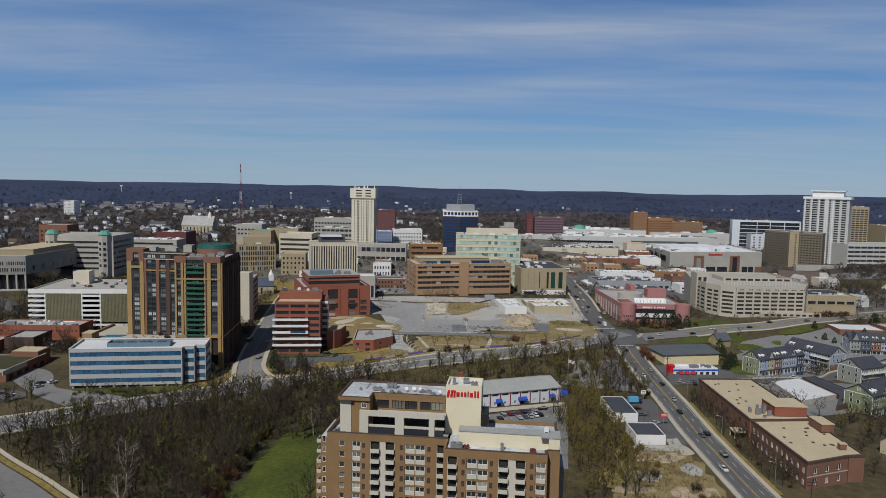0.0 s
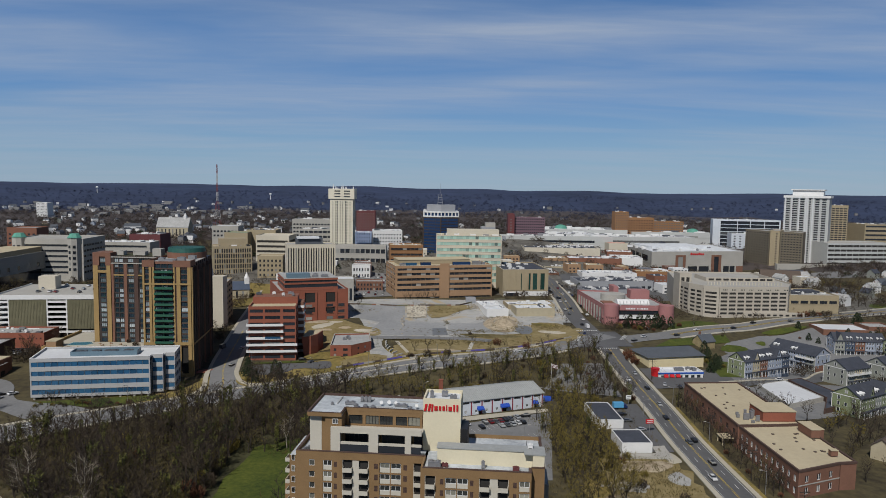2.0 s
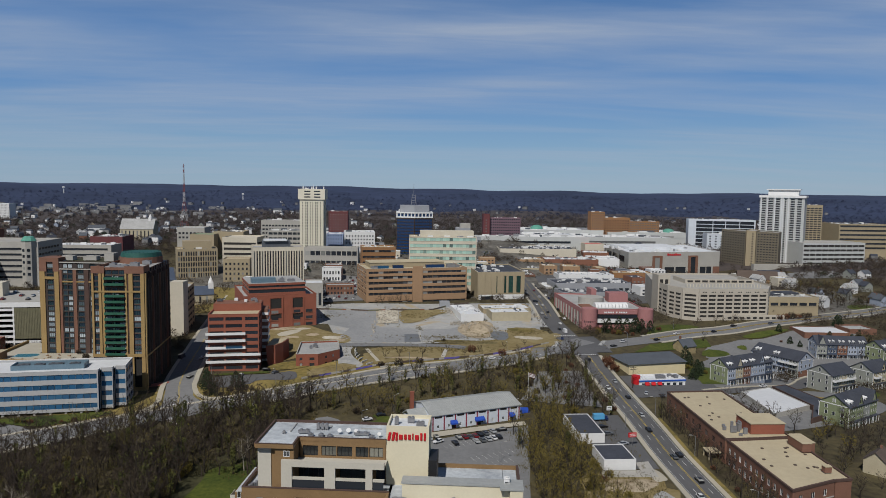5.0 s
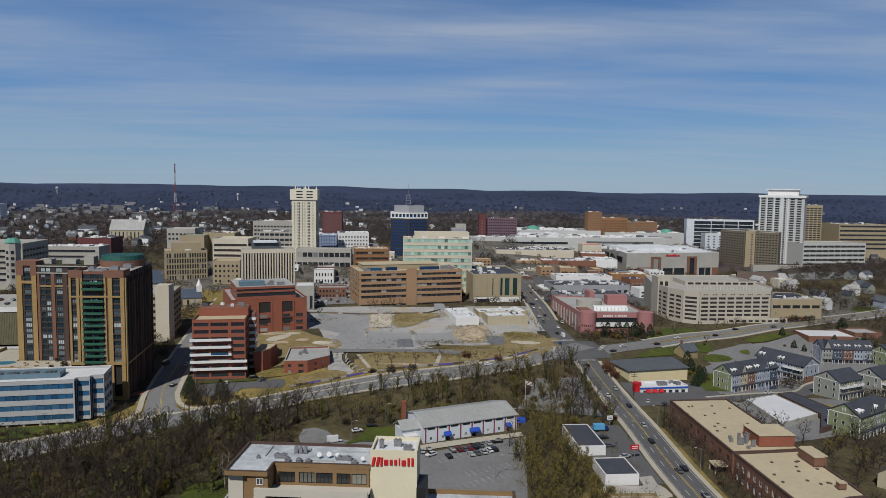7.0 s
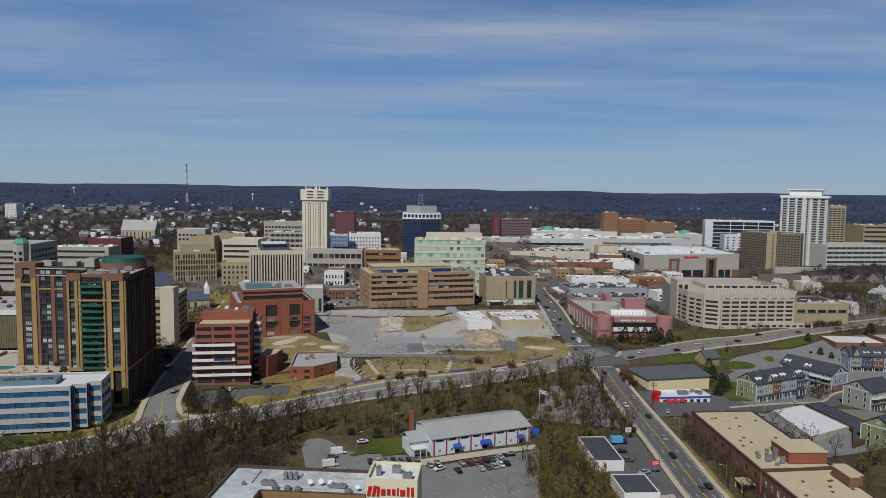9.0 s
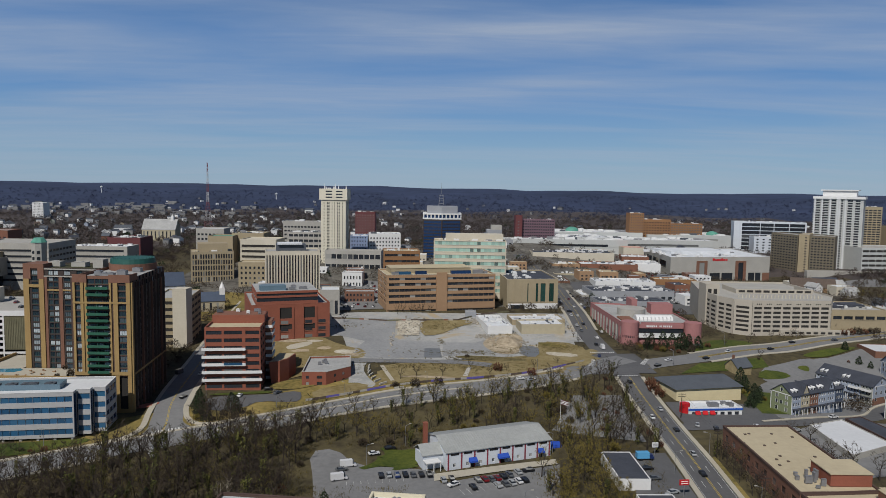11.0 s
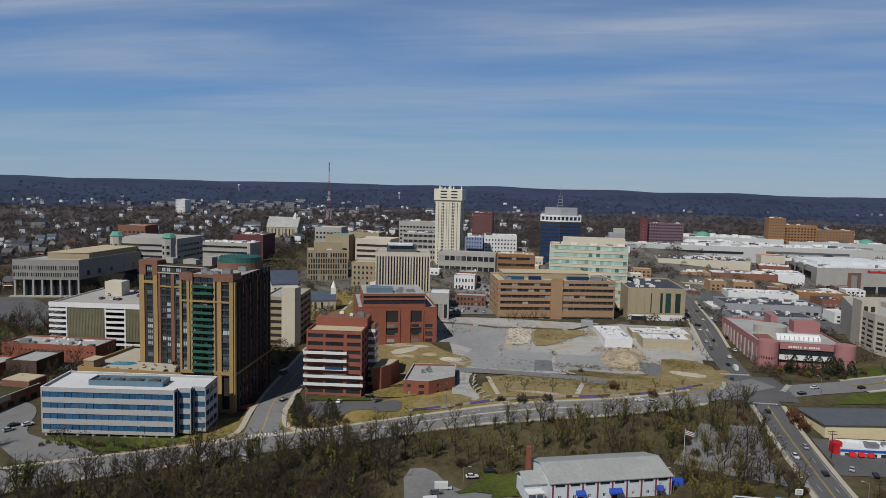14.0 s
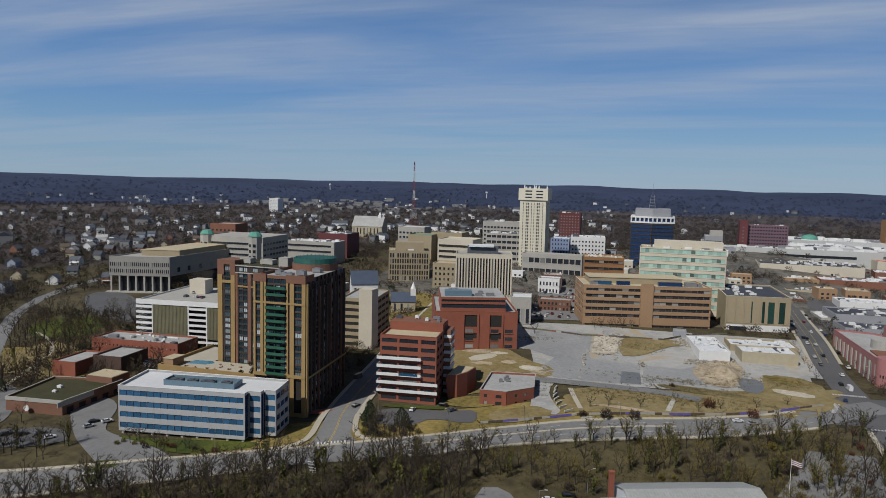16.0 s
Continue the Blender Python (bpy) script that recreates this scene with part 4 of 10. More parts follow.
# ---- hotel ----
def hotel():
    own = thing("hotel", "brown brick hotel block with pale balconies and a cream sign tower", "hotel", -30, 182.5, 0, -6.5)
    fh, top = 2.86, 41.5
    lows = [top - 1.9 - fh * (i + 1) for i in range(9)]          # floor levels, from the top
    brick, pale = bmesh.new(), bmesh.new()

    def front(u0, u1, y, cols):
        """Brick front between u0 and u1 on the plane y: piers between the columns of cols, which are (kind, from, to)."""
        edge = u0
        for kind, a, b in cols + [("end", u1, u1)]:
            if a - edge > 0.01:
                bx(brick, edge, a, y, y + 0.5, 12, top)
            if kind == "window":
                bx(brick, a, b, y, y + 0.5, lows[0] + fh - 0.25, top)
                bx(brick, a, b, y, y + 0.5, 12, lows[-1])
                n = max(1, round((b - a) / 2.6))
                for z in lows:
                    bx(brick, a, b, y, y + 0.5, z + 2.55, z + fh if z != lows[0] else z + 2.6)
                    w = (b - a) / n
                    for i in range(n):
                        c = a + w * (i + 0.5)
                        ob = new("window", pane_mesh(w - 0.25, 1.3, "hotel_glass", "white_paint", 1.2))
                        ob.parent, ob.matrix_basis = own, Matrix.Translation((c, y + 0.12, z + 1.85))
                        m = bmesh.new()
                        bx(m, c - w / 2 + 0.12, c + w / 2 - 0.12, y + 0.1, y + 0.4, z + 0.1, z + 1.18)
                        part("panel", m, "pale_panel", own)
                        bx(brick, c + w / 2 - 0.12, min(b, c + w / 2 + 0.12), y + 0.05, y + 0.5, z, z + 2.55)
            elif kind == "small":
                bx(brick, a, b, y, y + 0.5, lows[0] + fh - 0.25, top)
                for z in lows:
                    bx(brick, a, b, y, y + 0.5, z - 0.4, z + 1.0)
                    ob = new("window", pane_mesh(b - a, 1.45, "hotel_glass", "white_paint", 1.2))
                    ob.parent, ob.matrix_basis = own, Matrix.Translation(((a + b) / 2, y + 0.15, z + 1.73))
            elif kind == "louvre":
                bx(brick, a, b, y + 0.2, y + 0.5, 12, top)
                bx(brick, a, b, y, y + 0.2, lows[0] + fh - 0.6, top)
                for z in lows:
                    bx(brick, a, b, y, y + 0.2, z - 0.5, z + 0.9)
                    m = bmesh.new()
                    for i in range(7):
                        bx(m, a, b, y + 0.05, y + 0.19, z + 0.92 + i * 0.21, z + 1.06 + i * 0.21)
                    part("louvre", m, "dark_brick", own)
            elif kind == "recess":
                bx(brick, a, b, y, y + 0.5, lows[0] + fh, top)
                bx(pale, a, b, y + 1.6, y + 1.8, 12, lows[0] + fh)
                bx(pale, a - 0.02, a + 0.12, y + 0.1, y + 1.6, 12, lows[0] + fh)
                bx(pale, b - 0.12, b + 0.02, y + 0.1, y + 1.6, 12, lows[0] + fh)
                stacks = [(a + 0.1, b - 0.1)] if b - a < 3.2 else [(a + 0.1, a + 2.5), (b - 2.5, b - 0.1)]
                if len(stacks) == 2:
                    bx(pale, a + 2.5, b - 2.5, y + 0.1, y + 1.6, 12, lows[0] + fh)
                for z in lows:
                    for c, d in stacks:
                        m = bmesh.new()
                        bx(m, c, d, y - 0.9, y + 1.6, z, z + 0.18)
                        bx(m, c, d, y - 0.9, y - 0.78, z + 0.18, z + 1.1)
                        for e in (c, d - 0.12):
                            bx(m, e, e + 0.12, y - 0.78, y + 0.4, z + 0.18, z + 1.1)
                        part("balcony", m, "pale_panel", own)
                        ob = new("balcony_door", pane_mesh(d - c - 0.5, 2.1, "hotel_glass", "white_paint", 1.1))
                        ob.parent, ob.matrix_basis = own, Matrix.Translation(((c + d) / 2, y + 1.42, z + 1.3))
            edge = b

    front(0.0, 32.6, 0.0, [("small", 3.3, 4.7), ("window", 6.8, 9.2), ("louvre", 9.6, 10.4), ("recess", 11.8, 18.4), ("louvre", 19.8, 20.7),
                           ("window", 21.1, 26.6), ("louvre", 27.1, 28.0), ("recess", 29.6, 31.9)])
    front(32.6, 58.2, -7.0, [("recess", 33.2, 35.7), ("louvre", 36.8, 37.6), ("window", 38.0, 43.5), ("louvre", 43.9, 44.7), ("recess", 46.0, 52.9),
                             ("louvre", 54.0, 54.8), ("window", 55.3, 57.9)])
    # other outer walls
    for a in ((0.0, 0.5, 0.5, 19.5), (0.5, 32.6, 19.0, 19.5), (32.1, 32.6, -6.5, 0.0), (57.7, 58.2, -6.5, -4.0), (58.2, 61.4, -4.0, -3.5), (60.9, 61.4, -3.5, 17.5), (32.6, 61.4, 17.0, 17.5)):
        bx(brick, a[0], a[1], a[2], a[3], -3, top)
    bx(brick, 0.5, 32.0, 0.6, 19.0, -3, 12)
    bx(brick, 32.7, 57.6, -6.4, 17.0, -3, 12)
    # west flank with its stepped wing
    bx(brick, -2.6, -0.004, 3.0, 17.0, -3, 39.0)
    bx(brick, -5.4, -2.61, 8.0, 17.0, -3, 30.5)
    part("wall", brick, "brown_brick", own)
    part("balcony_recess", pale, "pale_panel", own, "pale rendered balcony recesses")
    for z in lows[:7]:
        m = bmesh.new()
        bx(m, -4.0, -2.6, 4.0, 7.0, z, z + 0.18)
        bx(m, -4.0, -3.88, 4.0, 7.0, z + 0.18, z + 1.1)
        bx(m, -4.0, -2.6, 3.88, 4.0, z + 0.18, z + 1.1)
        part("balcony", m, "pale_panel", own)
        ob = new("window", pane_mesh(0.9, 1.6, "hotel_glass", "white_paint", 1.2))
        ob.parent, ob.matrix_basis = own, Matrix.Translation((-1.6, 2.9, z + 1.7))
    m = bmesh.new()
    bx(m, 0.5, 32.1, 0.6, 19.0, top - 1.2, top - 0.9)
    bx(m, 32.7, 57.6, -6.4, 17.0, top - 1.2, top - 0.9)
    bx(m, 57.7, 60.8, -3.4, 17.0, top - 1.2, top - 0.9)
    bx(m, -2.5, -0.1, 3.1, 16.9, 39.0, 39.05)
    part("roof", m, "weathered_roof", own, "greyed membrane roof with dirt streaks")
    m = bmesh.new()
    bx(m, 0.6, 32.0, 0.7, 18.9, 12, top - 1.3)
    bx(m, 32.7, 57.5, -6.3, 16.9, 12, top - 1.3)
    bx(m, 57.6, 60.8, -3.3, 16.9, 12, top - 1.3)
    part("core", m, "shade_gap", own)
    m = bmesh.new()
    for a in ((0, 32.6, -0.06, 0.56, top), (32.6, 58.26, -7.06, -6.44, top), (57.64, 58.26, -6.44, -4.0, top), (58.26, 61.46, -4.06, -3.44, top), (60.84, 61.46, -3.44, 17.5, top), (-0.06, 0.56, 0.56, 19.56, top)):
        bx(m, a[0], a[1], a[2], a[3], a[4] + 0.003, a[4] + 0.14)
    part("coping", m, "dark_brick", own)
    # upper storeys over the west wing
    m = bmesh.new()
    bx(m, 3.2, 7.0, 2.6, 16.4, top - 0.9, 50.3)
    bx(m, 7.0, 11.2, 1.6, 16.4, top - 0.9, 50.3)
    bx(m, 11.2, 31.0, 6.4, 16.4, top - 0.9, 46.4)
    facade(own, m, (11.2, 5.9), (31.0, 5.9), 46.0, 50.3, [(46.9, 49.2)], [(0.9, 4.4), (5.2, 8.6), (8.8, 12.2), (13.0, 15.9), (16.1, 19.2)], glass="hotel_glass", frame_mat="black_trim", mullion=0.9)
    bx(m, 11.2, 31.0, 6.31, 16.4, 46.4, 50.29)
    part("upper_wall", m, "brown_brick", own)
    m = bmesh.new()
    bx(m, 2.9, 3.18, 2.4, 6.4, top - 0.8, 49.6)
    bx(m, 3.18, 5.9, 2.4, 2.58, top - 0.8, 49.6)
    part("pale_pier", m, "pale_panel", own)
    for z in (43.0, 45.8, 48.4):
        ob = new("window", pane_mesh(1.4, 1.3, "glass", "white_paint", 0.8))
        ob.parent, ob.matrix_basis = own, Matrix.Translation((9.6, 1.46, z + 0.4))
    m = bmesh.new()
    bx(m, 2.8, 31.1, 6.2, 16.8, 50.32, 50.6)
    bx(m, 2.8, 11.3, 1.3, 6.19, 50.32, 50.6)
    part("upper_roof", m, "weathered_roof", own, "greyed membrane roof with worn patches")
    for a in ((2.6, 31.1, 16.8, 17.1), (2.5, 2.8, 1.3, 17.1), (2.8, 11.3, 1.0, 1.3), (11.0, 11.3, 1.3, 5.9), (11.3, 31.1, 5.9, 6.2)):
        m = bmesh.new()
        bx(m, *a, 50.1, 51.1)
        part("parapet", m, "brown_brick" if a[2] < 6 else "dark_brick", own)
        m = bmesh.new()
        bx(m, a[0] - 0.05, a[1] + 0.05, a[2] - 0.05, a[3] + 0.05, 51.104, 51.2)
        part("parapet_coping", m, "dark_brick", own)
    for x, y, r in ((19.6, 10.0, 0.5), (21.6, 10.4, 0.55), (23.4, 10.2, 0.45), (29.0, 8.6, 0.45)):
        m = bmesh.new()
        tube(m, (x, y, 50.6), (x, y, 51.3), 0.08, 0.08, 6)
        tube(m, (x, y, 51.3), (x + 0.2, y - 0.45, 51.6), 0.2, r, 12)
        part("satellite_dish", m, "white_paint", own, "white satellite dish")
    for x, y, w, d in ((24, 13.5, 5, 0.3), (16, 8.2, 7, 0.25), (8, 10, 0.3, 6), (14, 13, 3, 2)):
        m = bmesh.new()
        bx(m, x, x + w, y, y + d, 50.61, 50.85)
        part("roof_pipe", m, "grey_roof", own)
    for a, b in ((11.1, 18.1), (20.7, 27.2), (28.9, 31.2)):
        m = bmesh.new()
        bx(m, a, b, 0.95, 1.1, top - 0.8, 43.25)
        part("club_glass", m, "glass", own, "dark glass balustrade")
    # pale portal frame before the club floor
    m = bmesh.new()
    bx(m, 8.6, 31.4, 0.7, 1.5, 46.2, 47.6)
    for a, b in ((8.6, 11.0), (18.2, 20.6), (27.3, 28.8)):
        bx(m, a, b, 0.7, 1.5, top - 0.8, 46.2)
    bx(m, 11.0, 31.4, 1.5, 5.9, 46.2, 46.4)
    bx(m, 11.0, 31.4, 0.9, 1.3, 43.3, 43.9)
    part("portal_frame", m, "pale_panel", own, "pale concrete portal frame")
    for a, b in ((11.1, 18.1), (20.7, 27.2), (28.9, 31.0)):
        ob = new("window", pane_mesh(b - a, 4.8, "glass", "black_trim", 1.2))
        ob.parent, ob.matrix_basis = own, Matrix.Translation(((a + b) / 2, 5.7, 43.4))
    # sign tower
    m = bmesh.new()
    bx(m, 31.1, 40.7, 6.2, 6.6, top - 0.9, 54.2)
    bx(m, 40.3, 40.7, 6.6, 14.6, top - 0.9, 54.2)
    bx(m, 31.1, 31.5, 6.6, 14.6, top - 0.9, 54.2)
    bx(m, 31.5, 40.3, 14.2, 14.6, top - 0.9, 54.2)
    part("sign_tower", m, "cream_render", own, "cream rendered sign tower")
    m = bmesh.new()
    bx(m, 31.5, 40.3, 6.6, 14.2, 53.0, 53.4)
    part("tower_roof", m, "white_roof", own)
    # black box added as painted shade on the sign tower's right side
    m = bmesh.new()
    bx(m, 40.72, 42.6, 5.0, 12.0, top - 0.9, 47.0)
    part("tower_flank", m, "black_trim", own, "black block standing for the shaded flank of the sign tower")
    for x, y, w, d, h in ((33.0, 9.6, 0.9, 0.7, 1.7), (36.2, 11.0, 1.6, 0.8, 1.3), (38.6, 8.3, 1.8, 0.7, 1.2)):
        q = own.matrix_basis @ Vector((x, y, 0))
        roof_unit(own, q.x, q.y, 0, w, d, h).matrix_basis = pose(x, y, 53.4)
    # red sign: plain raised shapes, no letters
    x = 31.3
    for w, low, h, lean in ((0.62, 50.9, 1.9, 0.35), (0.62, 50.9, 2.0, 0.35), (0.5, 50.9, 1.9, 0.1), (0.85, 51.15, 1.2, 0), (0.62, 51.2, 1.2, 0), (0.62, 51.2, 1.2, 0), (0.3, 51.2, 1.5, 0), (0.9, 51.15, 1.2, 0), (0.5, 51.1, 1.75, 0), (0.5, 51.1, 1.75, 0)):
        m = bmesh.new()
        v = [m.verts.new(q) for q in ((x, 5.95, low), (x + w, 5.95, low), (x + w + lean, 5.95, low + h), (x + lean, 5.95, low + h))]
        v += [m.verts.new((q.co.x, 6.18, q.co.z)) for q in v]
        for f in ((0, 1, 2, 3), (7, 6, 5, 4), (0, 4, 5, 1), (1, 5, 6, 2), (2, 6, 7, 3), (3, 7, 4, 0)):
            m.faces.new([v[k] for k in f])
        ob = part("sign_shape", m, "red_paint", own, "raised red sign shape")
        bv = ob.modifiers.new("round", "BEVEL")
        bv.width, bv.segments = 0.09, 2
        x += w + 0.3
    # plant floor over the east wing
    m = bmesh.new()
    bx(m, 35.6, 61.3, -1.6, -1.2, top - 0.9, 44.4)
    bx(m, 35.6, 36.0, -1.2, 1.5, top - 0.9, 44.4)
    bx(m, 36.0, 61.3, 1.1, 1.5, top - 0.9, 44.4)
    bx(m, 58.6, 61.3, -3.3, -1.61, top - 0.9, 44.4)
    part("plant_wall", m, "cream_render", own, "cream rendered plant room")
    m = bmesh.new()
    bx(m, 35.4, 61.5, -1.8, 1.7, 44.41, 44.75)
    bx(m, 56.5, 61.5, -3.5, -1.81, 44.41, 44.75)
    part("plant_roof", m, "metal_roof", own)
    for x, y, w, d, h, mt in ((35.2, -4.2, 3.0, 1.4, 1.5, "steel"), (37.6, -3.6, 1.6, 0.8, 0.7, "maroon_wall"), (46.8, -3.4, 0.8, 0.8, 1.6, "steel"), (54.6, -4.6, 1.5, 1.2, 1.1, "maroon_wall"),
                              (58.0, 0.2, 1.2, 1.2, 0.9, "white_paint")):
        roof_unit(own, 0, 0, 0, w, d, h, mt).matrix_basis = pose(x, y, (top - 0.9) if y < 0 else 44.76)
    for x, y, w, d, h in ((14.2, 12.4, 0.7, 0.7, 1.3), (15.2, 12.4, 0.7, 0.7, 1.3), (16.2, 12.4, 0.7, 0.7, 1.3), (11.6, 9.5, 2.6, 1.0, 0.8), (13.6, 7.6, 1.0, 1.0, 0.7), (16.0, 7.4, 1.0, 1.0, 0.7),
                           (18.0, 7.3, 1.0, 1.0, 0.6), (25.0, 9.6, 3.4, 1.2, 0.6), (27.6, 7.4, 1.1, 1.1, 0.6), (7.0, 9.0, 0.6, 0.6, 0.5)):
        roof_unit(own, 0, 0, 0, w, d, h, "steel").matrix_basis = pose(x, y, 50.6)
    m = bmesh.new()
    for i in range(5):
        tube(m, (1.2 + i * 0.35, 1.4 + i * 0.5, top - 0.9), (1.4 + i * 0.35, 1.2 + i * 0.6, top + 0.1 + 0.15 * (i % 2)), 0.35, 0.3, 8)
    part("planter", m, "steel", own)
    # low wing behind
    m = bmesh.new()
    bx(m, 44.0, 64.0, 18.0, 36.0, -3, 28.0)
    part("rear_wing", m, "flank_concrete", own)
    m = bmesh.new()
    bx(m, 44.3, 63.7, 18.3, 35.7, 28.004, 28.3)
    part("rear_roof", m, "grey_roof", own)


hotel()


# ---- white hall with blue awnings ----
def hall():
    ang = math.degrees(math.atan2(16, 42.5))
    own = thing("white_hall", "white rendered hall with burgundy pilasters and grey metal roof", "hall", 18.6, 331.5, 0, ang)
    L, D, ze, zr = 45.0, 22.0, 7.6, 10.6
    wall = bmesh.new()
    rows = [(1.4, 2.6), (6.0, 7.0)]
    bays = []
    for i in range(8):
        u = 0.9 + i * 5.45
        bays.append((u + 1.9, u + 3.0))
    facade(own, wall, (0, 0), (L, 0), -1.5, ze, [(1.6, 3.0)], bays, t=0.3, glass="glass", frame_mat="white_paint", mullion=0.6)
    bx(wall, L - 0.3, L, 0.3, D, -1.5, ze)
    bx(wall, 0, 0.3, 0.0, D, -1.5, ze)
    bx(wall, 0.3, L - 0.3, D - 0.3, D, -1.5, ze)
    for x in (0.0, L - 0.3):
        v = [wall.verts.new(q) for q in ((x, 0, ze), (x, D, ze), (x, D / 2, zr - 0.05), (x + 0.3, 0, ze), (x + 0.3, D, ze), (x + 0.3, D / 2, zr - 0.05))]
        for f in ((0, 2, 1), (3, 4, 5), (0, 3, 5, 2), (2, 5, 4, 1)):
            wall.faces.new([v[i] for i in f])
    part("wall", wall, "blue_white", own)
    roof = bmesh.new()
    for s in (0, 1):
        y0, y1 = (-0.6, D / 2) if s == 0 else (D + 0.6, D / 2)
        v = [roof.verts.new(q) for q in ((-0.5, y0, ze - 0.1), (L + 0.5, y0, ze - 0.1), (L + 0.5, y1, zr), (-0.5, y1, zr), (-0.5, y0, ze + 0.1), (L + 0.5, y0, ze + 0.1), (L + 0.5, y1, zr + 0.2), (-0.5, y1, zr + 0.2))]
        for f in ((0, 1, 2, 3), (7, 6, 5, 4), (0, 4, 5, 1), (0, 3, 7, 4), (1, 5, 6, 2)):
            roof.faces.new([v[i] for i in f])
    bmesh.ops.recalc_face_normals(roof, faces=roof.faces)
    part("roof", roof, "metal_roof", own, "grey standing-seam metal roof")
    roof = bmesh.new()
    for i in range(46):
        x = -0.5 + i * (L + 1) / 45.5
        v = [roof.verts.new(q) for q in ((x, -0.6, ze + 0.1), (x + 0.1, -0.6, ze + 0.1), (x + 0.1, D / 2, zr + 0.2), (x, D / 2, zr + 0.2), (x + 0.05, -0.6, ze + 0.2), (x + 0.05, D / 2, zr + 0.3))]
        for f in ((0, 4, 5, 3), (4, 1, 2, 5)):
            roof.faces.new([v[j] for j in f])
    tagged(part("roof_seam", roof, "metal_roof", own), kind="stuff")
    for i in range(9):
        u = 0.5 + i * 5.45
        m = bmesh.new()
        bx(m, u, u + 0.55, -0.14, -0.002, 0.3, 7.1)
        part("pilaster", m, "burgundy", own)
        if i < 8:
            m = bmesh.new()
            bx(m, u + 1.2, u + 4.6, -0.10, -0.003, 6.2, 7.0)
            part("high_window", m, "black_trim", own)
    for u, w in ((9.2, 3.2), (21.4, 4.6), (39.2, 2.4)):
        m = bmesh.new()
        v = [m.verts.new(q) for q in ((u, -0.05, 4.6), (u + w, -0.05, 4.6), (u + w, -1.7, 3.6), (u, -1.7, 3.6), (u, -1.7, 3.0), (u + w, -1.7, 3.0), (u, -0.05, 3.0), (u + w, -0.05, 3.0))]
        for f in ((0, 3, 2, 1), (3, 4, 5, 2), (0, 6, 4, 3), (1, 2, 5, 7), (6, 7, 5, 4), (0, 1, 7, 6)):
            m.faces.new([v[i] for i in f])
        part("awning", m, "blue_canvas", own, "blue canvas awning")
        m = bmesh.new()
        bx(m, u + w / 2 - 0.8, u + w / 2 + 0.8, -0.12, -0.004, 0.3, 2.9)
        part("door", m, "black_trim", own)
    # gabled porch at the west end
    m = bmesh.new()
    bx(m, -8.0, -0.01, 4.0, 13.0, -1.5, 6.0)
    part("porch_wall", m, "blue_white", own)
    m = bmesh.new()
    v = [m.verts.new(q) for q in ((-8.6, 3.4, 5.9), (0, 3.4, 5.9), (0, 13.6, 5.9), (-8.6, 13.6, 5.9), (-8.6, 8.5, 8.8), (0, 8.5, 8.8), (-8.6, 3.4, 6.2), (0, 3.4, 6.2), (-8.6, 8.5, 9.1), (0, 8.5, 9.1), (-8.6, 13.6, 6.2), (0, 13.6, 6.2))]
    for f in ((0, 1, 5, 4), (4, 5, 2, 3), (6, 8, 9, 7), (8, 10, 11, 9), (0, 6, 7, 1), (3, 2, 11, 10), (0, 4, 8, 6), (4, 3, 10, 8)):
        m.faces.new([v[i] for i in f])
    part("porch_roof", m, "metal_roof", own)
    m = bmesh.new()
    bx(m, -8.0, -2.0, 0.2, 3.9, 4.0, 4.4)
    for x in (-7.8, -5.0, -2.3):
        bx(m, x, x + 0.25, 0.3, 0.55, -1.0, 4.0)
    part("canopy", m, "white_paint", own)
    m = bmesh.new()
    bx(m, -3.0, -1.4, 17.0, 18.6, -1.0, 13.6)
    bx(m, -3.12, -1.28, 16.88, 18.72, 13.6, 14.0)
    part("chimney", m, "red_brick", own, "tall red brick chimney")
    m = bmesh.new()
    prev = None
    for i in range(10):
        a = math.pi * i / 9
        ring = [m.verts.new((L + 0.4 + x, 9.0 + 2.6 * math.cos(a), 1.0 + 2.6 * math.sin(a) - x * 0.12)) for x in (0, 9.0)]
        if prev:
            m.faces.new((prev[0], ring[0], ring[1], prev[1]))
        prev = ring
    part("tunnel_awning", m, "blue_canvas", own, "arched blue canvas walkway cover")


hall()


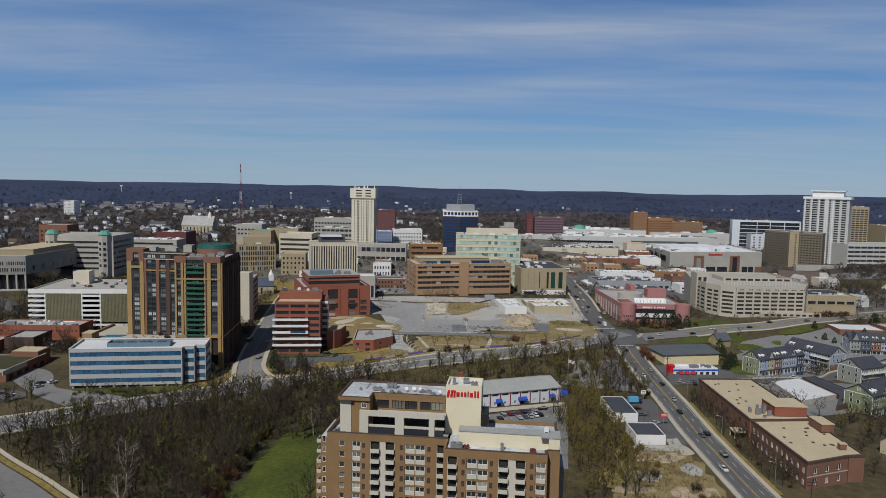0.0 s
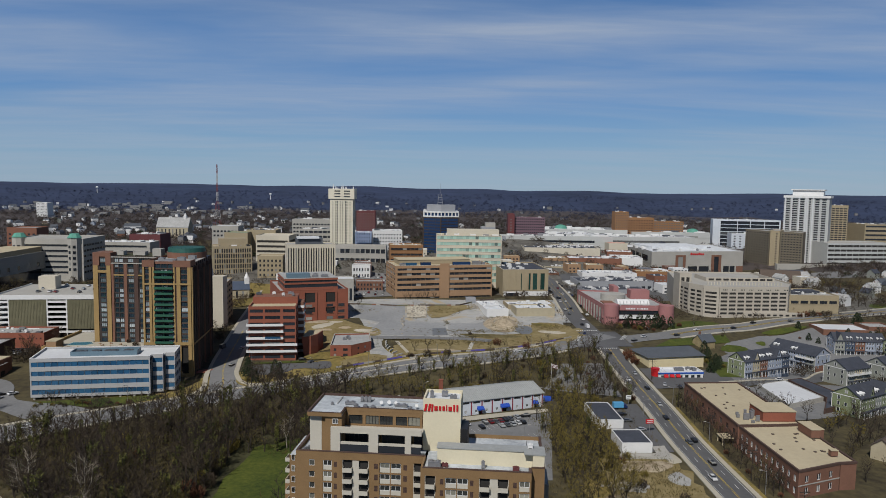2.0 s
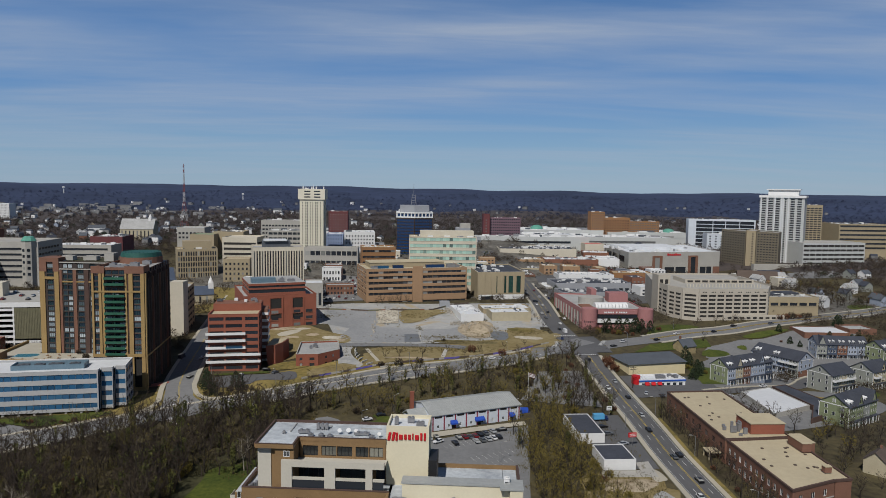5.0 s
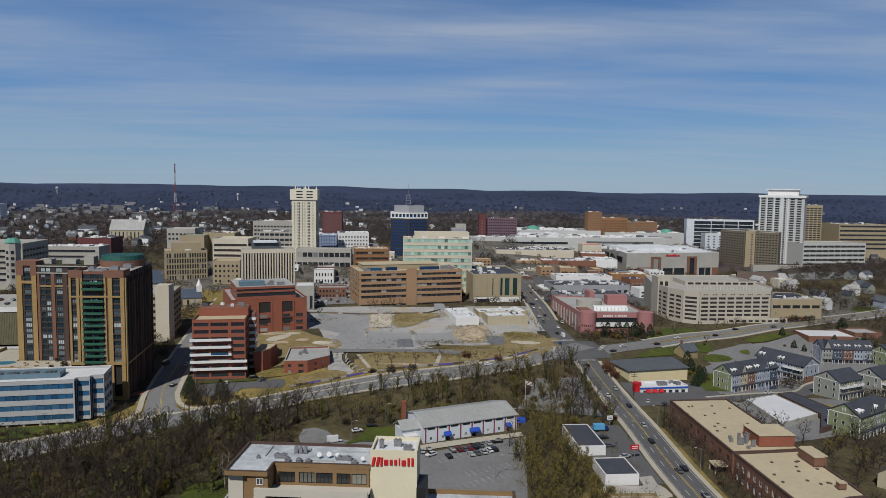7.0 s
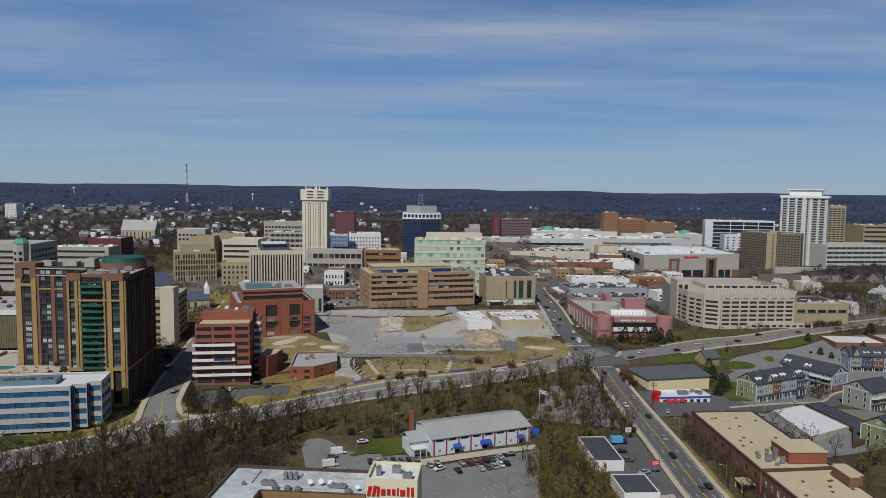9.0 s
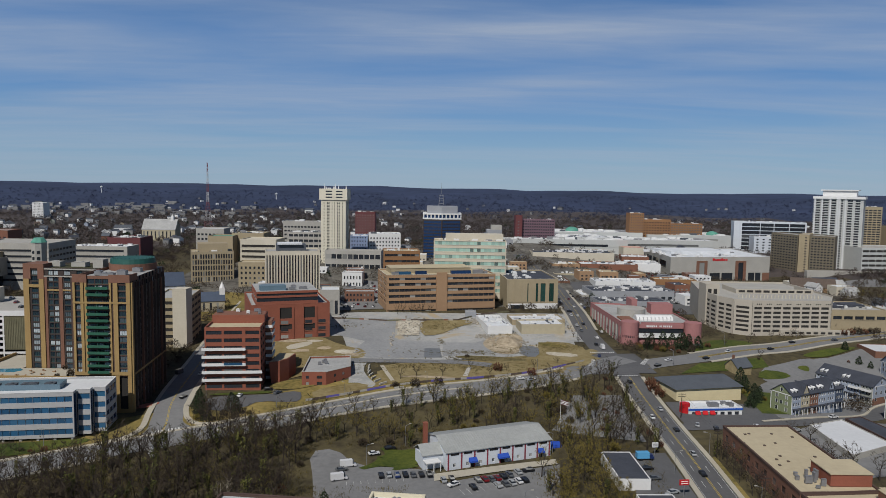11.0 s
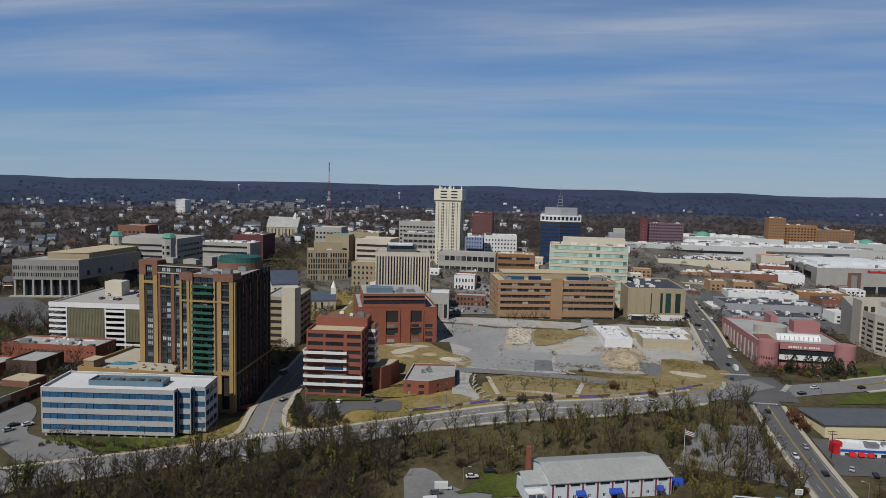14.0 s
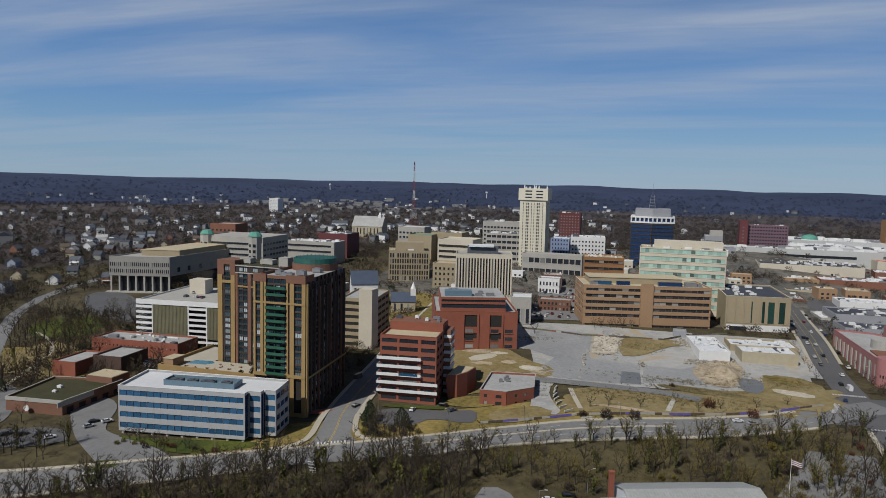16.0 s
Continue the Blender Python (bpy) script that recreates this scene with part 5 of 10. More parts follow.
# ---- blue-banded office ----
def glass_office():
    poly = [(-187.0, 346.0), (-133.0, 354.0), (-133.5, 357.6), (-128.2, 358.2), (-128.6, 361.2), (-123.6, 361.8), (-126.2, 377.4), (-192.0, 370.0)]
    rows = [(5.0, 7.3), (9.5, 11.8), (14.0, 16.3), (18.5, 20.8)]
    m0, L = edge_frame(poly[0], poly[1])
    bays = [(0.6 + i * 2.97, 0.6 + (i + 1) * 2.97 - 0.02) for i in range(18)]
    clear_pane = lambda: dict(glass="blue_glass", frame_mat=None)
    # east faces take darker navy glass, putting their shade into the colour
    own = building("banded_office", "pale panelled office with blue ribbon windows and stepped corner", poly, 3.6, 22.6, "grey_metal", "bright_roof",
                   [(0, rows, bays, 0, clear_pane()), (1, [(2.6 + 1.3, 21.6)], [(0.5, 3.5)], 0, dict(glass="navy_glass", frame_mat=None)), (2, rows, [(0.45, 5.1)], 0, clear_pane()),
                    (3, [(2.6 + 1.3, 21.6)], [(0.5, 2.9)], 0, dict(glass="navy_glass", frame_mat=None)), (4, rows, [(0.45, 4.8)], 0, clear_pane()), (5, rows, 3, 0.9, dict(glass="navy_glass", frame_mat=None))], "office", t=0.35, coping="white_paint")
    m, _ = edge_frame((0, 0), (poly[1][0] - poly[0][0], poly[1][1] - poly[0][1]))
    for i in range(9):
        b = bmesh.new()
        bx(b, 1.0 + i * 6.5, 1.9 + i * 6.5, 0.4, 1.3, 0.5, 3.6, m)
        part("column", b, "pale_concrete", own)
    # near-black block stands for the shade behind the columns
    b = bmesh.new()
    bx(b, 2.0, 60.0, 5.0, 16.0, 0.5, 3.6, m)
    part("ground_storey", b, "shade_gap", own)
    b = bmesh.new()
    for a in ((16.0, 47.0, 7.0, 7.3), (16.0, 16.3, 7.3, 15.0), (46.7, 47.0, 7.3, 15.0), (16.0, 47.0, 14.7, 15.0)):
        bx(b, *a, 21.7, 24.0, m)
    part("roof_screen", b, "screen_blue", own, "blue metal roof plant screen")
    for u, w in ((20.0, 5), (27.0, 4), (34.0, 6), (42.0, 4)):
        x, y = on_line(poly[0], poly[1], u, 11.0)
        roof_unit(own, x, y, 21.7, w, 3.0, 1.9, "slate_grey", 8)


glass_office()


# ---- tan and green apartment tower with podium ----
def apartment_tower():
    own = thing("apartment_tower", "tall tan and dark brick apartment tower with green balconies", "apartment tower", -148.4, 386, 0, 0.5)
    fh, z0, n = 2.93, 21.0, 15
    ztop = 66.5
    # front of the main block
    dark, red = bmesh.new(), bmesh.new()
    W, D = 25.3, 50.0
    rows = [(z0 + fh * i + 0.35, z0 + fh * i + 2.6) for i in range(n)]
    facade(own, dark, (0, 0), (W, 0), z0 - 1, ztop - 2.0, rows, [(1.1, 3.3), (6.4, 9.5), (9.7, 12.9), (13.1, 16.0), (20.1, 23.5)], t=0.5, glass="tower_glass", frame_mat="dark_teal", mullion=1.1)
    side_bays = [(2.2 + i * 4.75 + (0.5 if i % 2 else 0), 2.2 + i * 4.75 + 2.5) for i in range(10)]
    low_rows = [(5.6 + fh * i, 5.6 + fh * i + 2.0) for i in range(5)]
    facade(own, dark, (W, 0), (W - 3.6, D), 3.0, ztop - 2.0, low_rows + rows, side_bays, t=0.5, glass="tower_glass", frame_mat="black_trim", mullion=1.1)
    facade(own, dark, (W - 3.6, D), (0, D), 3.0, ztop - 2.0)
    facade(own, dark, (0, D), (0, 0), z0 - 1, ztop - 2.0)
    for i in range(10):                                        # bay fronts standing proud on the flank
        m, _ = edge_frame((W, 0), (W - 3.6, D))
        if i % 2:
            bx(dark, 1.7 + i * 4.75, 2.1 + i * 4.75, -0.7, -0.004, 20, ztop - 4, m)
            bx(dark, 4.8 + i * 4.75, 5.2 + i * 4.75, -0.7, -0.004, 20, ztop - 4, m)
    part("wall", dark, "dark_brick", own, "dark brick wall")
    for a, b in ((0.0, 1.0), (3.4, 4.7), (5.15, 6.2), (16.1, 17.0), (17.9, 19.9), (23.6, 25.4)):
        tan = bmesh.new()
        bx(tan, a, b, -0.5, -0.003, 3.0 if a > 15 else 21.0, ztop - 3.6)
        part("tan_pier", tan, "tan_brick", own, "tan brick pier")
    m, _ = edge_frame((W, 0), (W - 3.6, D))
    for i in range(11):
        tan = bmesh.new()
        bx(tan, i * 4.75 + 0.02, i * 4.75 + (1.7 if i == 0 else 0.75), -0.85, -0.003, 3.0, ztop - (3.6 if i == 0 else 6.5), m)
        part("tan_pier", tan, "tan_brick" if i == 0 else "brown_roof" if i % 3 else "school_brick", own, "brick pier")
    for a, b, z, w in ((-0.02, 25.38, 53.4, 54.3), (-0.02, 25.38, 20.8, 22.4), (15.2, 25.38, 3.2, 5.4)):
        tan = bmesh.new()
        bx(tan, a, b, -0.62, -0.51, z, w)
        part("tan_band", tan, "tan_brick", own)
    tan = bmesh.new()
    bx(tan, 0.0, 49.5, -0.95, -0.86, 20.6, 21.5, m)
    part("tan_band", tan, "tan_brick", own)
    bx(red, -0.1, 6.3, -0.55, -0.004, ztop - 3.6, ztop)
    bx(red, 16.0, 25.4, -0.55, -0.004, ztop - 3.6, ztop)
    bx(red, 0, W, 0, 0.4, ztop - 2.0, ztop - 0.6)
    bx(red, 0, 0.4, 0.4, D, ztop - 2.0, ztop - 0.6)
    bx(red, 24.9, 25.4, -0.004, 8.0, ztop - 3.0, ztop)
    part("parapet", red, "school_brick", own)
    for i in range(14):
        z = z0 + 1.0 + fh * i
        if i == 11:
            continue
        b = bmesh.new()
        bx(b, 6.3, 16.0, -1.7, 0.0, z - 0.2, z)
        bx(b, 6.3, 16.0, -1.7, -1.6, z, z + 1.05)
        bx(b, 11.0, 11.15, -1.6, 0.0, z, z + 1.9)
        part("balcony", b, "teal_panel", own, "dark green balcony")
    b = bmesh.new()
    bx(b, 0.5, W - 4.2, 0.6, D - 0.6, 3.0, ztop - 2.4)
    prism(b, [(W - 4.2, 0.6), (W - 0.8, 0.6), (W - 4.2, D - 1.0)], 3.0, ztop - 2.4)
    part("core", b, "shade_gap", own)
    b = bmesh.new()
    prism(b, [(0.45, 0.45), (W - 0.6, 0.45), (W - 4.1, D - 0.5), (0.45, D - 0.5)], ztop - 2.39, ztop - 1.9)
    part("roof", b, "grey_roof", own)
    # wing
    wx0, wx1, wy = -42.0, -0.6, 36.0
    wing = bmesh.new()
    wrows = [(14.5 + fh * i, 14.5 + fh * i + 2.2) for i in range(17)]
    facade(own, wing, (wx0, wy), (wx1, wy - 3.5), 3.0, ztop - 1.5, wrows, [(3.7, 7.0), (12.4, 14.7), (15.1, 17.4), (20.4, 23.6), (27, 30)], t=0.5, glass="tower_glass", frame_mat="dark_teal", mullion=1.1)
    facade(own, wing, (wx1, wy - 3.5), (wx1, wy + 22), 3.0, ztop - 1.5)
    facade(own, wing, (wx1, wy + 22), (wx0 + 3, wy + 22), 3.0, ztop - 1.5)
    facade(own, wing, (wx0 + 3, wy + 22), (wx0, wy), 3.0, ztop - 1.5, wrows, [(6, 8.4), (12, 14.4)], t=0.5, glass="glass", frame_mat="white_paint", mullion=1.1)
    part("wing_wall", wing, "dark_clad", own, "dark grey clad wing")
    m, _ = edge_frame((wx0, wy), (wx1, wy - 3.5))
    for a, c, d, z, w in ((-0.3, 2.6, -0.5, 3.0, ztop - 7.2), (7.8, 10.2, -0.5, 3.0, ztop - 7.2), (2.6, 7.8, -0.5, ztop - 11.4, ztop - 10), (11.6, 33, -0.3, ztop - 13.0, ztop - 12.2)):
        b = bmesh.new()
        bx(b, a, c, d, -0.003, z, w, m)
        part("tan_pier", b, "tan_brick", own)
    for a, c, mt in ((10.6, 11.9, "school_brick"), (18.0, 19.8, "school_brick"), (24.2, 26.4, "dark_brick")):
        b = bmesh.new()
        bx(b, a, c, -0.35, -0.003, 14.0, ztop - 6.0, m)
        part("brick_pier", b, mt, own)
    for z in (ztop - 6.0, ztop - 2.4):
        b = bmesh.new()
        bx(b, 10.5, 41.0, -0.45, -0.003, z, z + 0.5, m)
        part("string_course", b, "pale_concrete", own)
    b = bmesh.new()
    bx(b, -0.3, 3.6, -0.5, -0.003, ztop - 7.19, ztop + 0.3, m)
    bx(b, 7.2, 10.4, -0.5, -0.003, ztop - 7.19, ztop + 0.3, m)
    bx(b, 3.6, 7.2, -0.5, -0.003, ztop - 2.0, ztop + 0.3, m)
    bx(b, -0.3, 10.4, 0.0, 11.0, ztop - 1.49, ztop + 0.3, m)
    part("brick_crown", b, "school_brick", own, "red brick corner crown")
    b = bmesh.new()
    prism(b, [(wx0 + 0.7, wy + 0.5), (wx1 - 0.5, wy - 2.9), (wx1 - 0.5, wy + 21.4), (wx0 + 3.6, wy + 21.4)], 3.0, ztop - 2.6)
    part("wing_core", b, "shade_gap", own)
    b = bmesh.new()
    prism(b, [(wx0 + 11.7, wy + 0.45), (wx1 - 0.45, wy - 2.95), (wx1 - 0.45, wy + 21.5), (wx0 + 11.7, wy + 21.5)], ztop - 2.59, ztop - 1.9)
    part("wing_roof", b, "moss_roof", own, "planted green roof")
    # round green-roofed drum at the back
    b = bmesh.new()
    tube(b, (11, 38, ztop - 2.4), (11, 38, ztop + 1.4), 11.0, 11.0, 28)
    part("drum", b, "school_brick", own)
    b = bmesh.new()
    tube(b, (11, 38, ztop + 1.41), (11, 38, ztop + 3.8), 10.6, 10.2, 28)
    for i in range(28):
        a = 2 * math.pi * i / 28
        tube(b, (11 + 9.2 * math.cos(a), 38 + 9.2 * math.sin(a), ztop + 3.8), (11 + 9.2 * math.cos(a), 38 + 9.2 * math.sin(a), ztop + 4.4), 0.16, 0.16, 5)
    part("drum_roof", b, "dark_teal", own, "round dark green crown")
    for x, y, w, d, h, mt in ((-6, 40, 5, 6, 4.5, "pale_concrete"), (16, 14, 4, 3, 2.2, "steel"), (12, 8, 6, 3, 1.6, "steel"), (6, 12, 3, 3, 2.0, "steel"), (18, 26, 4, 3, 2, "steel"), (-18, 44, 7, 5, 2.4, "pale_concrete"), (-30, 44, 6, 5, 2.6, "pale_concrete")):
        roof_unit(own, 0, 0, 0, w, d, h, mt, fan=h < 3).matrix_basis = pose(x, y, ztop - 1.9)
    # podium and pool terrace
    b = bmesh.new()
    bx(b, -62.0, -0.01, 14.0, 14.8, 2.0, 16.0)
    bx(b, -62.0, -61.2, 14.8, 60.0, 2.0, 16.0)
    part("podium_wall", b, "tan_brick", own)
    b = bmesh.new()
    bx(b, -61.2, -0.02, 14.8, 34.0, 2.0, 14.5)
    bx(b, -61.2, -43.0, 34.0, 60.0, 2.0, 14.5)
    part("terrace", b, "concrete_walk", own, "pale paved pool terrace")
    b = bmesh.new()
    prism(b, [(-53.5, 25), (-43, 26), (-40.5, 30), (-43.5, 33), (-53, 32)], 14.505, 14.53)
    part("pool", b, "pool_water", own, "blue swimming pool")
    b = bmesh.new()
    bx(b, -60.5, -55, 16.5, 25, 14.5, 18.4)
    part("pavilion", b, "brown_concrete", own)
    b = bmesh.new()
    bx(b, -60.8, -54.7, 16.2, 25.3, 18.41, 18.7)
    part("pavilion_roof", b, "tan_roof", own)
    for x, y in ((-36, 28), (-33, 24), (-30, 29), (-27, 22), (-24, 27), (-20, 20), (-38, 20), (-45, 19), (-50, 20), (-34, 19)):
        b = bmesh.new()
        bx(b, -1.0, 1.0, -0.35, 0.35, 0.25, 0.4)
        bx(b, 0.4, 1.0, -0.35, 0.35, 0.4, 0.8)
        for sx in (-0.8, 0.8):
            bx(b, sx - 0.05, sx + 0.05, -0.3, 0.3, 0.0, 0.25)
        part("sun_bed", b, "brown_concrete", own).matrix_basis = pose(x, y, 14.5, 0, 0, x * 31 % 360)


apartment_tower()


# ---- red brick office with white bands ----
def red_office():
    a0, a1 = (-100.8, 418.2), (-73.8, 421.0)
    m0, L = edge_frame(a0, a1)
    bk = lambda u, w: on_line(a0, a1, u, w)
    poly = [a0, a1, bk(L, 30), bk(0, 30)]
    rows = [(4.6 + 3.9 * i + 1.0, 4.6 + 3.9 * i + 2.9) for i in range(8)]
    bays = [(0.7, 8.3), (9.3, 18.2), (19.8, 26.6)]
    own = building("red_office", "red brick office with white balcony bands", poly, 3.4, 36.4, "red_brick", "tan_roof",
                   [(0, rows, bays, 0, dict(mullion=2.2)), (1, rows, 4, 0.6, dict(mullion=2.2)), (3, rows, 3, 0.6, dict(mullion=2.2))], "office", coping="red_brick")
    m, _ = edge_frame((0, 0), (a1[0] - a0[0], a1[1] - a0[1]))
    for i in range(2, 7):
        z = 4.6 + 3.9 * (i - 1) + 1.2
        b = bmesh.new()
        u1 = L + 0.9 if i < 4 else 20.0
        bx(b, -1.2, u1, -1.5, -0.003, z - 0.3, z, m)
        bx(b, -1.2, u1, -1.5, -1.3, z, z + 1.15, m)
        bx(b, -1.2, -1.0, -1.3, 3.0, z - 0.3, z + 1.15, m)
        part("balcony_band", b, "white_paint", own, "white balcony band")
    b = bmesh.new()
    bx(b, 9.5, 18.5, -1.56, -1.51, 17.6, 18.7, m)
    part("blue_panel", b, "blue_glass", own)
    b = bmesh.new()
    bx(b, 0.5, L - 0.1, 16.2, 29.4, 35.5, 39.6, m)
    part("penthouse", b, "red_brick", own)
    b = bmesh.new()
    bx(b, 0.9, L - 0.5, 16.6, 29.0, 39.604, 39.75, m)
    part("penthouse_roof", b, "orange_brick", own)
    b = bmesh.new()
    bx(b, L + 0.02, L + 3.2, 19.0, 29.9, 3.0, 36.0, m)
    part("stair_wing", b, "school_brick", own)
    for i in range(8):
        z = 5.0 + 3.9 * i
        b = bmesh.new()
        bx(b, L + 3.22, L + 3.6, 19.0, 29.9, z, z + 1.5, m)
        bx(b, L + 0.02, L + 3.6, 18.7, 18.99, z, z + 1.5, m)
        part("side_band", b, "white_paint", own)
        b = bmesh.new()
        bx(b, L + 3.22, L + 3.3, 19.4, 29.5, z + 1.51, z + 3.5, m)
        part("side_window", b, "glass", own)
    for u, w, k, mt in ((3, 24, 3.0, "slate_grey"), (18, 21, 1.6, "white_paint"), (22, 26, 3.4, "steel"), (12, 26, 2.0, "white_paint"), (24, 20, 1.4, "steel")):
        x, y = on_line(a0, a1, u, w)
        roof_unit(own, x, y, 39.75, k, 1.8, 1.4, mt, 6)
    # low wing with slanting end wall
    wing = thing("brick_wing", "red brick wedge with a slanting edge beside an office", "building", -72.5, 432.0, 0)
    b = bmesh.new()
    low = [(1.6, 0.9), (5.3, 2.4), (8.8, 9.0), (10.4, 20.0), (1.0, 20.0)]
    high = [(0.2, 0.2), (5.2, 2.8), (8.6, 9.2), (10.2, 20.0), (1.0, 20.0)]
    va, vb = [b.verts.new((*q, 1.0)) for q in low], [b.verts.new((*q, 15.8)) for q in high]
    b.faces.new(vb)
    b.faces.new(va[::-1])
    for i in range(5):
        j = (i + 1) % 5
        b.faces.new((va[i], va[j], vb[j], vb[i]))
    part("wall", b, "red_brick", wing)
    b = bmesh.new()
    prism(b, [(0.8, 0.9), (5.0, 3.2), (8.1, 9.4), (9.6, 19.6), (1.5, 19.6)], 15.804, 16.0)
    part("roof", b, "tan_roof", wing)


red_office()


def small_brick():
    poly = [(-54.7, 429.5), (-42.1, 430.2), (-31.0, 442.2), (-34, 466), (-56.5, 462)]
    own = building("brick_clinic", "low red brick building with grey flat roof", poly, 2.5, 11.6, "red_brick", "grey_roof",
                   [(0, [(4.6, 6.4), (8.0, 9.6)], [(2.0, 3.6), (7.6, 10.4)], 0, {}), (1, [(4.2, 6.0), (8.0, 9.6)], [(5.0, 6.6), (10.6, 12.2)], 0, {})], coping="pale_concrete")
    for x, y in ((-47, 452), (-45.4, 450), (-48.5, 448), (-46.6, 455)):
        roof_unit(own, x, y, 10.7, 1.6, 1.3, 1.5, "steel", 20)


small_brick()

# ---- town centre ----
def striped_bank():
    a0, a1 = (-111.7, 588.4), (-73.2, 598.0)
    m0, L = edge_frame(a0, a1)
    poly = [a0, a1, on_line(a0, a1, L, 26), on_line(a0, a1, 0, 26)]
    n = 19
    own = building("striped_office", "cream office slab with upright concrete fins", poly, 10.0, 58.7, "cream_concrete", "grey_roof",
                   [(0, [(30.0, 55.6)], n, 0.5, dict(margin=0.4, frame_mat=None, glass="glass"))], "office", coping="cream_concrete")
    m, _ = edge_frame((0, 0), (a1[0] - a0[0], a1[1] - a0[1]))
    pitch = (L - 0.8) / n
    for i in range(n + 1):
        b = bmesh.new()
        u = 0.4 + i * pitch
        bx(b, max(0, u - 0.45), min(L, u + 0.45), -0.8, -0.003, 30.0, 56.0, m)
        part("fin", b, "cream_concrete", own)
    b = bmesh.new()
    bx(b, 8, 30, 8, 20, 57.8, 63.0, m)
    part("penthouse", b, "slate_grey", own)
    b = bmesh.new()
    bx(b, 9, 27, 6, 18, 63.01, 64.2, m)
    part("penthouse_roof", b, "white_roof", own)
    return own


striped_bank()


def brick_podium():
    a0, a1 = (-100.0, 502.5), (-53.7, 518.3)
    m0, L = edge_frame(a0, a1)
    poly = [a0, a1, on_line(a0, a1, L, 58), on_line(a0, a1, 0, 58)]
    # the deep openings are backed with near-black sheets for their shade
    own = building("brick_offices", "broad red brick office with deep square openings", poly, 8.0, 33.1, "red_brick", "grey_roof",
                   [(0, [(17.0, 20.5), (24.0, 31.0)], [(17.5, 25.0), (32.5, 39.5)], 0, dict(frame_mat=None, glass="shade_gap")), (1, [(12.5, 15), (17.5, 20), (22.5, 25), (27.5, 30)], 8, 0.55, {})], "office", coping="red_brick")
    m, _ = edge_frame((0, 0), (a1[0] - a0[0], a1[1] - a0[1]))
    for z in (11.5, 16.0, 20.6):
        for u in (18.2, 33.2, 41.6):
            b = bmesh.new()
            bx(b, u, u + 4.6, -0.06, -0.003, z, z + 2.0, m)
            part("window", b, "glass", own)
            b = bmesh.new()
            bx(b, u - 0.2, u + 4.8, -0.3, -0.003, z - 0.5, z - 0.1, m)
            part("sill", b, "orange_brick", own)
    for u in (16.6, 25.3, 31.6, 39.7):
        b = bmesh.new()
        bx(b, u, u + 0.9, -0.5, -0.004, 9.0, 31.6, m)
        part("pilaster", b, "red_brick", own)
    top = bmesh.new()
    bx(top, 3.5, 42.0, 3.0, 40.0, 32.2, 34.6, m)
    bx(top, 3.5, 42.0, 3.0, 40.0, 37.0, 38.2, m)
    bx(top, 3.5, 42.0, 3.0, 40.0, 39.6, 41.0, m)
    part("upper_wall", top, "red_brick", own)
    b = bmesh.new()
    bx(b, 3.9, 41.6, 3.4, 39.6, 34.61, 36.99, m)
    bx(b, 3.9, 41.6, 3.4, 39.6, 38.21, 39.59, m)
    part("upper_window", b, "glass", own)
    b = bmesh.new()
    bx(b, 3.8, 41.7, 3.3, 39.7, 41.01, 41.3, m)
    part("upper_roof", b, "grey_roof", own)
    b = bmesh.new()
    bx(b, 6, 22, 5, 12, 41.31, 44.4, m)
    part("plant_screen", b, "screen_blue", own, "blue-grey metal plant screen")
    for u, w, k in ((26, 7, 4.0), (33, 8, 5.0), (28, 16, 3.0), (12, 24, 6.0)):
        x, y = on_line(a0, a1, u, w)
        roof_unit(own, x, y, 41.31, k, 2.4, 1.6, "steel", 19)


brick_podium()


